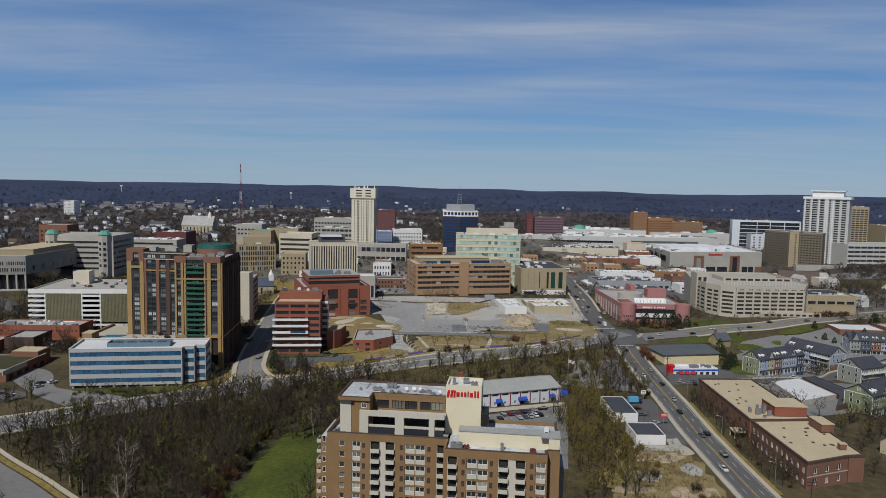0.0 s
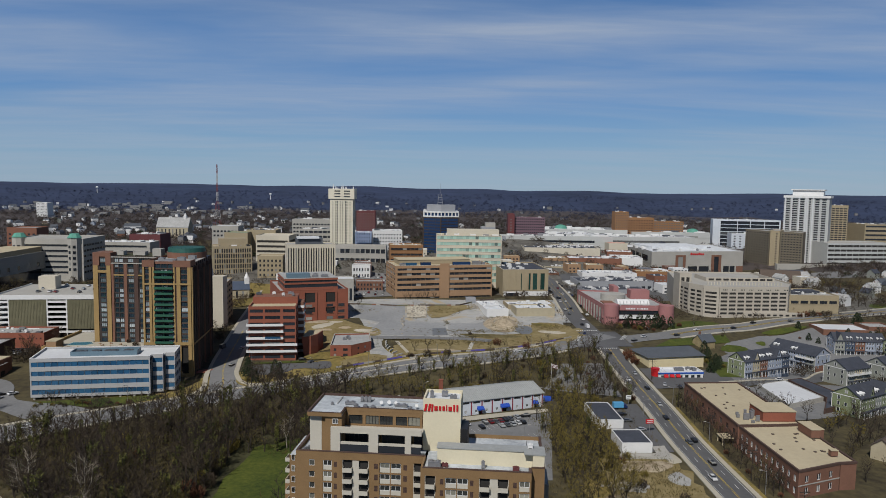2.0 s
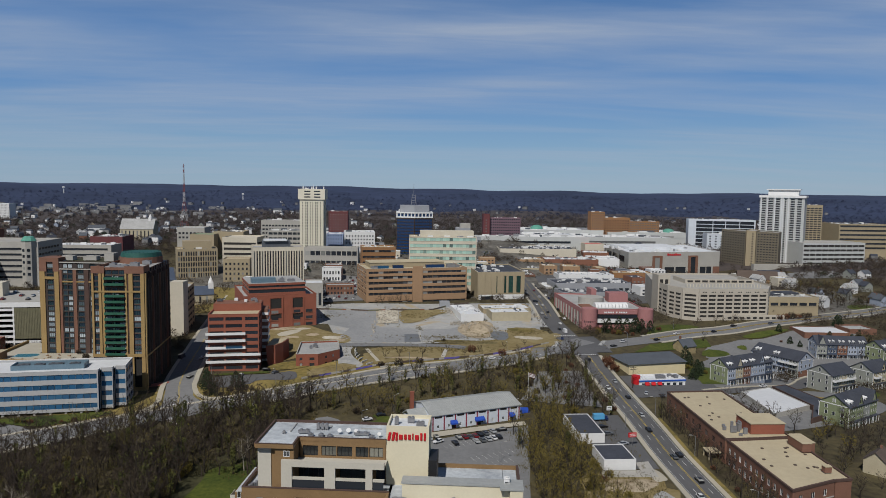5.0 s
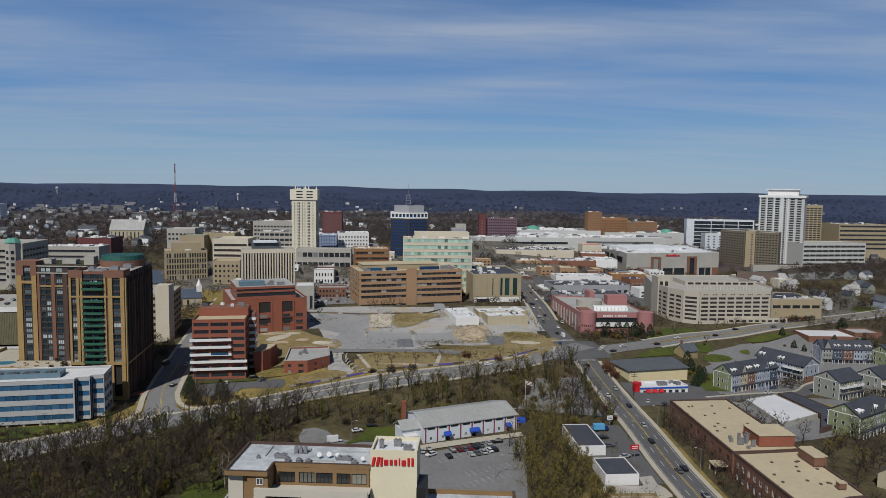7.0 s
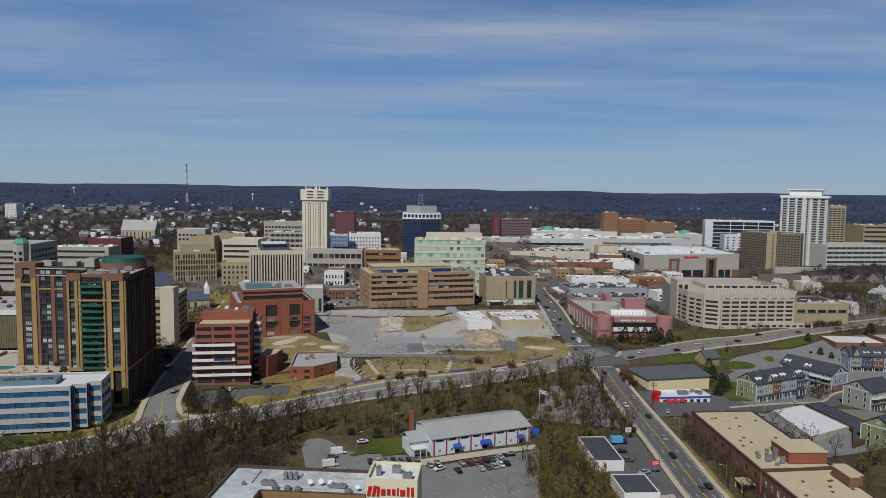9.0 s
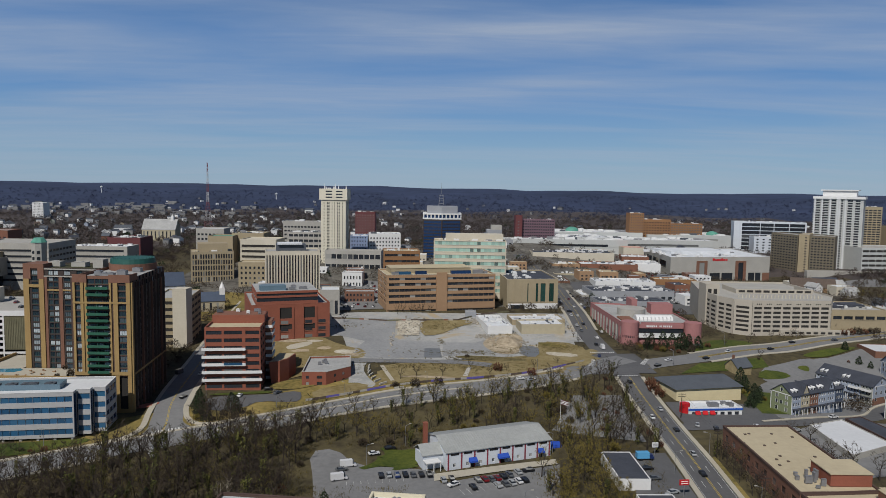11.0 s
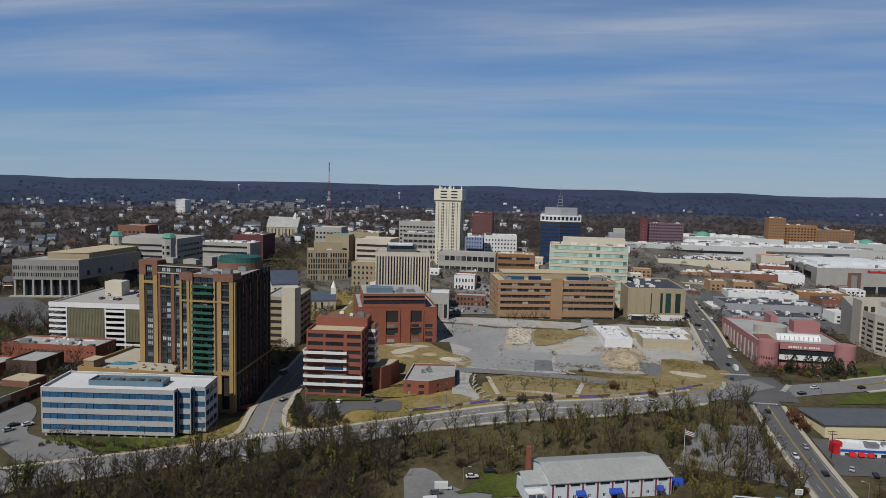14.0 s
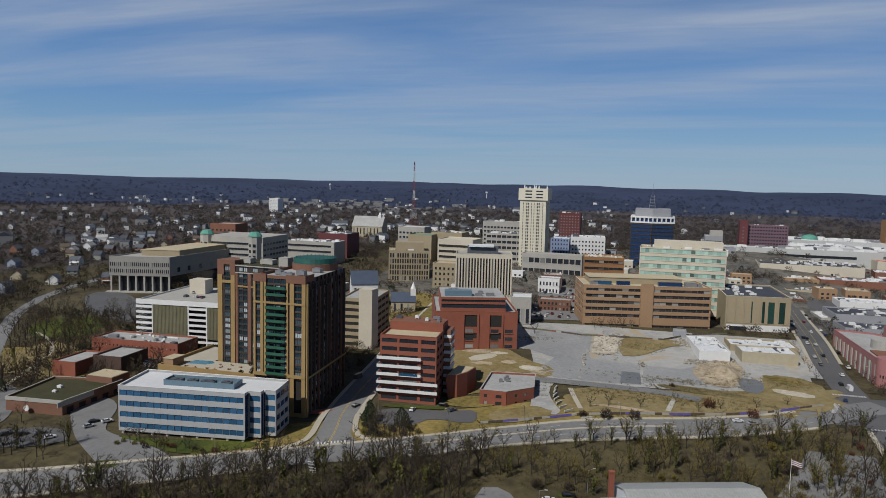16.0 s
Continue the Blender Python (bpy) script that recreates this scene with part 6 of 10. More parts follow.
def brown_offices():
    a0, a1 = (-22.8, 595.2), (60.4, 615.4)
    m0, L = edge_frame(a0, a1)
    poly = [a0, a1, on_line(a0, a1, L, 42), on_line(a0, a1, 0, 42)]
    rows = [(11.6, 14.4)] + [(15.3 + 4.45 * i, 15.3 + 4.45 * i + 2.1) for i in range(1, 5)] + [(37.4, 39.2)]
    bays = [(1.8 + i * 4.05, 1.8 + i * 4.05 + 4.0) for i in range(9)] + [(47.2 + i * 4.15, 47.2 + i * 4.15 + 4.1) for i in range(9)]
    own = building("brown_offices", "long tan-brown office with dark ribbon windows", poly, 11.0, 41.4, "brown_concrete", "tan_roof",
                   [(0, rows, bays, 0, dict(frame_mat=None)), (1, rows, 6, 0.8, dict(frame_mat=None)), (3, rows, 6, 0.8, dict(frame_mat=None))], "office", coping="cream_concrete")
    m, _ = edge_frame((0, 0), (a1[0] - a0[0], a1[1] - a0[1]))
    b = bmesh.new()
    bx(b, 38.5, 46.8, -0.9, -0.003, 11.0, 43.0, m)
    part("stair_block", b, "brown_concrete", own)
    for i in range(5):
        b = bmesh.new()
        z = 17.5 + 4.45 * i - (2.6 if i == 0 else 0)
        h = 4.4 if i == 0 else 2.0 if i == 4 else 2.2
        bx(b, 0.2, 38.4, -0.35, -0.003, z, z + h, m)
        bx(b, 46.9, L - 0.2, -0.35, -0.003, z, z + h, m)
        part("spandrel", b, "brown_concrete", own)
    for u, w, d, h, mt in ((14, 12, 3, 2.4, "blue_glass"), (28, 9, 3, 2.6, "navy_glass"), (60, 16, 3, 2.6, "navy_glass"), (74, 8, 3, 3.0, "steel"), (8, 5, 4, 2.0, "steel"), (80, 3, 3, 2.0, "steel")):
        x, y = on_line(a0, a1, u, 9)
        roof_unit(own, x, y, 40.5, w, d, h, mt, 13.7, fan=False)
    b = bmesh.new()
    bx(b, 6, 70, 16, 38, 40.5, 44.5, m)
    part("upper_storey", b, "tan_concrete", own)
    b = bmesh.new()
    bx(b, 5.6, 70.4, 15.6, 38.4, 44.51, 44.9, m)
    part("upper_roof", b, "tan_roof", own)


brown_offices()


def tan_office():
    poly = [(69.8, 617), (110.8, 622.7), (106.4, 684), (65.4, 678.7)]
    own = building("tan_office", "square tan office with tall dark window slots", poly, 11.0, 36.9, "tan_concrete", "dark_roof",
                   [(0, [(19.0, 33.5)], [(16.5, 17.3), (23.4, 25.2), (27.2, 31.2), (34.2, 38.0)], 0, dict(glass="teal_glass", mullion=1.4))], "office", coping="cream_concrete")
    m, _ = edge_frame((0, 0), (41.0, 5.7))
    b = bmesh.new()
    bx(b, 3, 14, -0.36, -0.303, 13.0, 16.4, m)
    part("shop_window", b, "glass", own)
    b = bmesh.new()
    bx(b, 1.0, 41.2, -0.3, -0.003, 10.0, 17.6, m)
    part("white_base", b, "white_paint", own)
    for u in (0.02, 5.6, 11.2, 21.6, 32.3, 40.4):
        b = bmesh.new()
        bx(b, u, u + 0.9, -0.35, -0.004, 17.7, 36.5, m)
        part("pilaster", b, "tan_concrete", own)
    random.seed(4)
    for i in range(16):
        x, y = on_line(poly[0], poly[1], random.uniform(6, 36), random.uniform(8, 54))
        roof_unit(own, x, y, 36.0, random.uniform(1.5, 4.5), random.uniform(1.5, 3), random.uniform(0.8, 1.8), "white_paint", 8)


tan_office()


def clutter(own, w, d, z, rot, rng, n, big=False):
    """Ducts, hatches, kerbs and vents scattered over a flat roof."""
    bm = bmesh.new()
    m = Matrix.Rotation(radians(rot), 4, "Z")
    for i in range(n):
        x, y = rng.uniform(0.05, 0.95) * w, rng.uniform(0.06, 0.94) * d
        kind = rng.random()
        if kind < 0.25:
            a, b, h = rng.uniform(3, 9) * (1.6 if big else 1), rng.uniform(0.4, 0.8), rng.uniform(0.4, 0.8)
            a, b = (a, b) if rng.random() < 0.5 else (b, a)
        elif kind < 0.8 or w * d < 900:
            a, b, h = rng.uniform(0.6, 1.6), rng.uniform(0.6, 1.6), rng.uniform(0.5, 1.4)
        else:
            a, b, h = rng.uniform(3, 7) * (2 if big else 1), rng.uniform(2, 4) * (2 if big else 1), rng.uniform(1.0, 2.6) * (1.5 if big else 1)
        a, b = min(a, 0.9 * w - 0.5), min(b, 0.9 * d - 0.5)
        x, y = min(max(x, a / 2 + 0.6), w - a / 2 - 0.6), min(max(y, b / 2 + 0.6), d - b / 2 - 0.6)
        bx(bm, x - a / 2, x + a / 2, y - b / 2, y + b / 2, z - 0.05, z + h, m, rng.choice((0, 0, 1, 2)))
    tagged(part("roof_clutter", bm, ("white_paint", "steel", "slate_grey"), own), kind="stuff")


def slab(name, label, x0, x1, y, d, z0, z1, wall, roof="grey_roof", rows=(), bays=0, share=0.6, rot=0.0, category="building", glass="glass", frame_mat=None, units=0, side=(), unit_mat="white_paint", **extra):
    """A rectangular block whose front runs from x0 to x1 at the depth y, turned by rot about its front left corner."""
    c, s = math.cos(radians(rot)), math.sin(radians(rot))
    w = x1 - x0
    poly = [(x0, y), (x0 + w * c, y + w * s), (x0 + w * c - d * s, y + w * s + d * c), (x0 - d * s, y + d * c)]
    sides = []
    if rows:
        sides.append((0, rows, bays, share, dict(glass=glass, frame_mat=frame_mat)))
        for e, n in side:
            sides.append((e, rows, n, share, dict(glass=glass, frame_mat=frame_mat)))
    own = building(name, label, poly, z0, z1, wall, roof, sides, category, **extra)
    rng = random.Random(int(x0 * 7 + y))
    for _ in range(units):
        q = on_line(poly[0], poly[1], rng.uniform(0.12, 0.88) * w, rng.uniform(0.15, 0.85) * d)
        roof_unit(own, q[0], q[1], z1 - extra.get("kerb_up", 0.9), rng.uniform(1.5, 5), rng.uniform(1.5, 3), rng.uniform(0.8, 2.0), unit_mat, rot)
    if w * d > 250 and (units or name == "shop"):
        clutter(own, w, d, z1 - extra.get("kerb_up", 0.9), rot, rng, int(min(60, w * d / 60)), big=category == "mall")
    return own


# low units on the cleared site
slab("white_store", "low white flat-roofed store on a cleared site", 49, 66, 535, 40, 9, 16.0, "white_paint", "white_roof", rot=8, units=5)
slab("tan_store", "low tan store with white roof and blank walls", 72, 102, 538, 18, 9, 16.8, "cream_siding", "white_roof", rot=6, units=2)
slab("back_store", "low white-roofed store behind another", 68, 106, 560, 20, 9, 15.8, "tan_concrete", "white_roof", rot=5, units=9)

# brown offices behind, pale green office
slab("orange_offices", "small orange-brown office with ribbon windows", -32, 0, 690, 26, 14, 51, "orange_wall", "tan_roof", storeys(18, 5.4, 6, 1.2, 3.2), 8, 0.98, 6, "office", units=3, side=((1, 4),))
green = slab("green_office", "white and pale green glazed office slab", 12, 72, 652, 26, 16, 64, "cream_concrete", "tan_roof", storeys(20, 5.6, 8, 1.2, 4.1), 20, 0.97, -1, "office", glass="mint_glass", units=4, side=((1, 6),))
b = bmesh.new()
bx(b, 10, 58, 6, 20, 63.1, 69.0)
part("plant_storey", b, "cream_concrete", green)


def white_tower():
    x0, x1, y, d, z0, z1 = -105.2, -77.0, 790, 26, 18, 93.0
    own = building("white_tower", "slender cream concrete apartment tower with wider top", [(x0 + 1.5, y), (x1 - 1.5, y), (x1 - 1.5, y + d), (x0 + 1.5, y + d)], z0, z1, "tower_cream", "grey_roof",
                   [(0, storeys(26, 3.1, 21, 0.5, 2.5), [(2.8, 3.5), (6.0, 7.0), (7.5, 8.7), (11.0, 11.6), (13.4, 14.0), (16.4, 17.6), (18.1, 19.1), (21.7, 22.4)], 0, dict(frame_mat=None)),
                    (1, storeys(26, 3.1, 21, 0.5, 2.7), 5, 0.5, dict(frame_mat=None))], "apartment tower")
    b = bmesh.new()
    bx(b, -1.6, 26.8, -1.2, 27.0, 93.01, 104.2)
    part("crown", b, "tower_cream", own, "overhanging cream crown")
    for z in (95, 98, 101):
        for u in (5.0, 15.5):
            b = bmesh.new()
            bx(b, u, u + 6.5, -1.27, -1.203, z, z + 1.3)
            part("crown_window", b, "glass", own)
    rng = random.Random(8)
    for i in range(12):
        b = bmesh.new()
        x, yy, h = rng.uniform(0, 25), rng.uniform(0, 25), rng.uniform(1.5, 5.5)
        tube(b, (x, yy, 104.2), (x, yy, 104.2 + h), 0.3, 0.15, 6)
        bx(b, x - 0.5, x + 0.5, yy - 0.4, yy + 0.4, 104.2, 104.2 + h * 0.5)
        part("antenna", b, "white_paint", own)


white_tower()


def blue_tower():
    poly = [(-0.6, 844), (20, 838), (41.3, 845), (41.3, 885), (-0.6, 884)]
    rows = storeys(18, 3.55, 15, 0.5, 3.1)
    own = building("blue_tower", "dark blue glass office tower with white top band", poly, 14, 72.5, "dark_clad", "grey_roof",
                   [(0, rows, 7, 0.97, dict(glass="navy_glass", frame_mat=None)), (1, rows, 7, 0.97, dict(glass="navy_glass", frame_mat=None)), (4, rows, 12, 0.97, dict(glass="navy_glass", frame_mat=None))], "office tower")
    pts = [(x + 0.6, y - 844) for x, y in poly]
    b = bmesh.new()
    prism(b, shrink(pts, -0.3), 72.51, 74.0)
    prism(b, shrink(pts, -0.3), 77.6, 79.0)
    for i in range(len(pts)):
        m, L = edge_frame(pts[i], pts[(i + 1) % len(pts)])
        for k in range(int(L / 5) + 1):
            bx(b, k * L / (int(L / 5) + 1), k * L / (int(L / 5) + 1) + 1.2, -0.2, 0.8, 74.0, 77.6, m)
    part("top_band", b, "white_paint", own, "white crown band")
    b = bmesh.new()
    prism(b, shrink(pts, 1.0), 74.0, 77.6)
    part("top_window", b, "navy_glass", own)
    b = bmesh.new()
    prism(b, shrink(pts, 4.0), 79.01, 86.5)
    part("plant_storey", b, "grey_concrete", own)
    b = bmesh.new()
    for dx, dy in ((17, 16), (23, 16), (17, 22), (23, 22)):
        tube(b, (dx, dy, 86.5), (20 + (dx - 20) * 0.5, 19 + (dy - 19) * 0.5, 100), 0.3, 0.2, 5)
    for z in (89, 92, 95, 98):
        bx(b, 17.5, 22.5, 16.5, 21.5, z, z + 0.5)
    tube(b, (20, 19, 100), (20, 19, 112), 0.25, 0.1, 5)
    part("lattice_mast", b, "steel", own)


blue_tower()


def right_tower():
    poly = [(480, 936), (523, 906), (545, 938), (502, 968)]
    m0, L = edge_frame(poly[0], poly[1])
    rows = storeys(12, 3.05, 29, 0.5, 2.4)
    own = building("white_high_rise", "tall white apartment tower with balconies and flat overhanging top", poly, 6, 101, "cool_white", "white_roof",
                   [(0, rows, [(2, 6.6), (9.5, 15.5), (18.5, 23.5), (29, 31), (36, 41), (44, 49)], 0, dict(frame_mat=None)), (3, rows, [(4, 10), (16, 22), (28, 34)], 0, dict(frame_mat=None))], "apartment tower")
    pts = [(x - 480, y - 936) for x, y in poly]
    b = bmesh.new()
    prism(b, shrink(pts, -1.6), 101.01, 104.0)
    prism(b, shrink(pts, 8), 104.01, 111.0)
    prism(b, shrink(pts, 6), 111.01, 112.2)
    part("crown", b, "white_paint", own)
    m, _ = edge_frame(pts[0], pts[1])
    m3, L3 = edge_frame(pts[3], pts[0])
    for z, _ in rows:
        b = bmesh.new()
        bx(b, 11.2, 16.2, -1.3, -0.003, z - 0.5, z + 0.5, m)
        bx(b, 2.8, 7.2, -1.3, -0.003, z - 0.5, z + 0.5, m)
        part("balcony", b, "cool_white", own)
        b = bmesh.new()
        bx(b, 4, L3 - 1.5, -1.3, -0.003, z - 0.5, z + 0.5, m3)
        part("balcony", b, "cool_white", own)
    for u in (0.1, 8.0, 16.8, 24.6, 26.6, 33.0):
        b = bmesh.new()
        bx(b, u, u + 1.5, -1.8, -0.004, 8, 101, m)
        part("pier", b, "bright_roof", own, "white upright pier")


right_tower()

R3 = dict(category="apartment block")
slab("balcony_tower", "tan apartment tower with stacked balconies", 566, 594, 985, 24, 6, 91, "tan_concrete", "grey_roof", storeys(10, 3.1, 25, 1.0, 2.6), 5, 0.8, -10, units=2, **R3)
building("olive_apartments", "tan brick end of an apartment block with slots", [(449, 908), (458, 901), (478, 930), (468, 937)], 4, 58.5, "tan_concrete", "grey_roof", [(0, storeys(8, 3.2, 15, 0.9, 2.2), [(6.5, 8.6)], 0, dict(frame_mat=None))], "apartment block")
building("olive_apartments", "olive-brown brick apartment block with rows of windows", [(458.5, 900.5), (479, 884), (494, 905), (478.5, 929)], 4, 57.5, "olive_brick", "grey_roof", [(0, storeys(8, 3.2, 15, 0.9, 2.2), 7, 0.6, dict(frame_mat=None))], "apartment block")
building("olive_apartments", "olive-brown brick apartment block seen on its flank", [(436, 950), (448.5, 909), (467, 938), (452, 966)], 4, 57.5, "olive_brick", "grey_roof", [(0, storeys(8, 3.2, 15, 0.9, 2.2), 9, 0.6, dict(frame_mat=None))], "apartment block")
slab("grey_apartments", "blue-grey apartment slab with dark window bands", 480, 585, 1165, 22, 8, 62, "blue_white", "grey_roof", storeys(18, 6.0, 7, 0.5, 5.4), [(12, 38), (39, 58), (59, 80), (81, 103)], 0.6, -12, units=5, **R3)
slab("grey_apartments", "lower blue-grey apartment wing", 492, 546, 1120, 24, 8, 41, "blue_white", "grey_roof", storeys(14, 4.2, 6, 1.0, 2.8), 6, 0.35, -8, units=2, **R3)
# the open decks are near-black panes standing for shade
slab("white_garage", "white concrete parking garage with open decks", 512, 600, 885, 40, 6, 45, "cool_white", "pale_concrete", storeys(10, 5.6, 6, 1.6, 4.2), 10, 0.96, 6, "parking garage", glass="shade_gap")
slab("tan_block", "tan concrete office block above a garage", 606, 676, 960, 40, 6, 66, "tan_concrete", "grey_roof", storeys(30, 6, 6, 1.8, 4.2), 1, 0.98, 0, "office", units=3)
slab("orange_apartments", "orange-brown brick apartment tower", 312, 334, 1150, 22, 10, 72.5, "orange_wall", "grey_roof", storeys(16, 4, 14, 1, 2.8), 6, 0.55, 0, units=3, **R3)
slab("orange_apartments", "orange-brown brick apartment tower", 334, 378, 1156, 22, 10, 63, "orange_wall", "grey_roof", storeys(16, 4, 11, 1, 2.8), 10, 0.55, 0, units=4, **R3)
slab("orange_apartments", "lower orange and grey apartment wing", 380, 432, 1165, 20, 10, 57, "orange_wall", "grey_roof", storeys(16, 4, 10, 1, 2.8), 12, 0.65, 4, units=3, **R3)
slab("red_apartments", "red brick apartment tower beside a long wing", 119, 128, 1000, 18, 30, 72, "maroon_wall", "grey_roof", storeys(34, 4, 8, 1, 2.5), [(3, 5)], 0.5, 0, **R3)
slab("red_apartments", "long mauve apartment wing with rows of windows", 128.5, 172, 1006, 14, 30, 67, "mauve_wall", "grey_roof", storeys(36, 3.8, 8, 1, 2.6), 14, 0.6, 0, units=3, **R3)
slab("red_tower", "dark red brick apartment block", -108, -78, 1134, 22, 20, 68.5, "maroon_wall", "grey_roof", storeys(26, 4, 10, 1, 2.4), 7, 0.4, 0, units=3, **R3)
step = slab("stepped_block", "grey stepped office block among trees", 82, 102, 1010, 20, 26, 52, "grey_concrete", "white_roof", storeys(30, 6, 3, 1.5, 4), 1, 0.95, 0)
b = bmesh.new()
bx(b, 6, 20, 1, 15, 51.2, 58)
part("upper_storey", b, "pale_concrete", step)


# west side
lib = slab("tan_library", "tan concrete office with narrow upright windows", -207, -170, 706, 26, 14, 46, "tan_concrete", "tan_roof", storeys(18, 5.2, 5, 0.6, 4.6), 16, 0.62, 20, "office", units=1, side=((1, 10),))
b = bmesh.new()
bx(b, 6, 32, 4, 20, 45.2, 53.0, Matrix.Rotation(radians(20), 4, "Z"))
part("plant_storey", b, "tan_concrete", lib)
# deck openings closed with near-black panes as painted shade
slab("tan_garage", "cream concrete garage with dark open decks", -181, -145, 772, 34, 16, 53, "cream_concrete", "cream_concrete", storeys(22, 5.4, 5, 1.6, 4.0), 1, 0.97, -2, "parking garage", glass="shade_gap", side=((1, 1),))
slab("tan_court", "small tan stone office with square windows", -160, -136, 690, 20, 14, 39, "tan_concrete", "tan_roof", storeys(18, 4.6, 4, 1.2, 3.4), 6, 0.45, 5, "office", side=((1, 4),))
slab("grey_court", "wide grey office slab behind a tower", -166, -110, 900, 20, 18, 65, "pale_concrete", "grey_roof", storeys(24, 4.6, 8, 1.2, 3.2), 14, 0.7, 0, "office", units=4)
slab("grey_court", "grey flat-roofed office with dark top floor", -142, -104, 812, 30, 18, 58, "pale_concrete", "grey_roof", storeys(24, 5.6, 6, 1.4, 4.0), 7, 0.85, 3, "office", units=5)
slab("long_podium", "long dark-fronted concrete podium", -96, -40, 766, 16, 16, 44, "pale_concrete", "pale_concrete", [(24, 30), (35.5, 40)], 10, 0.85, -2, units=0)
slab("white_apartments", "blue-grey apartment block with small windows", -84, -64, 872, 30, 18, 51, "blue_wall", "white_roof", storeys(26, 4.2, 6, 1, 2.8), 6, 0.4, 0, units=2, **R3)
slab("white_apartments", "white apartment block with small dark windows", -62, -26, 866, 30, 18, 54, "white_paint", "white_roof", storeys(26, 4.2, 6, 1, 2.8), 10, 0.45, 6, units=3, **R3)


def council():
    a0, a1 = (-410, 590), (-361, 603)
    m0, L = edge_frame(a0, a1)
    poly = [a0, a1, (-362, 715), (-412, 703)]
    own = building("court_house", "broad concrete court house with overhanging upper floors", poly, 25, 41, "flank_concrete", "pale_concrete",
                   [(0, [(27.4, 30.6), (33.0, 36.2)], 30, 0.62, dict(frame_mat=None, margin=0.3)), (1, [(27.6, 31.6)], [(10, 14), (24, 28), (40, 44), (56, 60), (72, 76)], 0, dict(frame_mat=None))], "court house", coping="pale_concrete")
    m, _ = edge_frame((0, 0), (49, 13))
    # dark glass colour stands for the shaded recess behind the columns
    b = bmesh.new()
    prism(b, shrink([(x + 410, y - 590) for x, y in poly], 4), 8, 24.9)
    part("lower_storey", b, "glass", own)
    for i in range(8):
        b = bmesh.new()
        u = 0.6 + i * (L - 2.0) / 7
        bx(b, u, u + 1.3, 0.3, 1.8, 8, 25, m)
        part("column", b, "pale_concrete", own)
    b = bmesh.new()
    bx(b, -2, L + 2, -3, 3, 5, 12, m)
    part("base", b, "pale_concrete", own)
    b = bmesh.new()
    prism(b, [(14, 22), (46, 30), (45, 104), (14, 98)], 40.1, 45.0)
    part("plant_storey", b, "tan_concrete", own)
    b = bmesh.new()
    prism(b, [(13.6, 21.6), (46.4, 29.6), (45.4, 104.4), (13.6, 98.4)], 45.01, 45.4)
    part("plant_roof", b, "tan_roof", own)


council()


def white_garage():
    a0, a1 = (-276, 463), (-192, 472)
    m0, L = edge_frame(a0, a1)
    own = thing("parking_garage", "white concrete parking garage with brown mesh screens", "parking garage", a0[0], a0[1], 0, 6.1)
    lev = [9.5 + 3.3 * i for i in range(8)]
    for z in lev:
        b = bmesh.new()
        bx(b, 0, L, 0, 60, z, z + 0.4)
        part("deck", b, "pale_concrete", own)
        b = bmesh.new()
        bx(b, 0, L, -0.3, 0, z - 0.2, z + 1.25)
        bx(b, -0.3, 0, -0.3, 60, z - 0.2, z + 1.25)
        part("guard_wall", b, "white_paint", own)
    # near-black blocks fill the decks in place of their shade
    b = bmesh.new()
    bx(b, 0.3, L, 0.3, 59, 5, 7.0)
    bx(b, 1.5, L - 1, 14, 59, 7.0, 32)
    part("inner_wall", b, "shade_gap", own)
    for u0, u1 in ((11, 33.5), (46.5, 70)):
        b = bmesh.new()
        bx(b, u0, u1, -0.62, -0.35, 12.0, 31.0)
        for i in range(int((u1 - u0) / 0.9)):
            bx(b, u0 + i * 0.9, u0 + i * 0.9 + 0.3, -0.75, -0.62, 12.0, 31.0)
        part("mesh_screen", b, "olive_screen", own, "brown mesh screen")
    b = bmesh.new()
    for u in (10.2, 33.6, 45.4, 70.2, 82):
        bx(b, u, u + 0.8, -0.4, -0.01, 5, 33)
    bx(b, 0, L, -0.45, -0.301, 31.4, 34.4)
    part("frame", b, "white_paint", own)
    b = bmesh.new()
    bx(b, 15, 26, 34, 44, 32.6, 42.0)
    part("stair_tower", b, "cream_concrete", own)
    return own


white_garage()


def long_red():
    own = slab("red_low_offices", "long low red brick building with grey roof", -288, -232, 440, 20, 4, 14.5, "red_brick", "grey_roof", [(10.4, 11.4)], 22, 0.35, 3, units=5, unit_mat="steel")
    slab("red_low_wing", "small red brick wing with flat roof", -276, -262, 400, 24, 3, 11.5, "red_brick", "grey_roof", rot=3)
    slab("red_low_wing", "low brick annexe with flat grey roof", -261, -244, 412, 22, 3, 13, "dark_brick", "grey_roof", rot=3)


long_red()


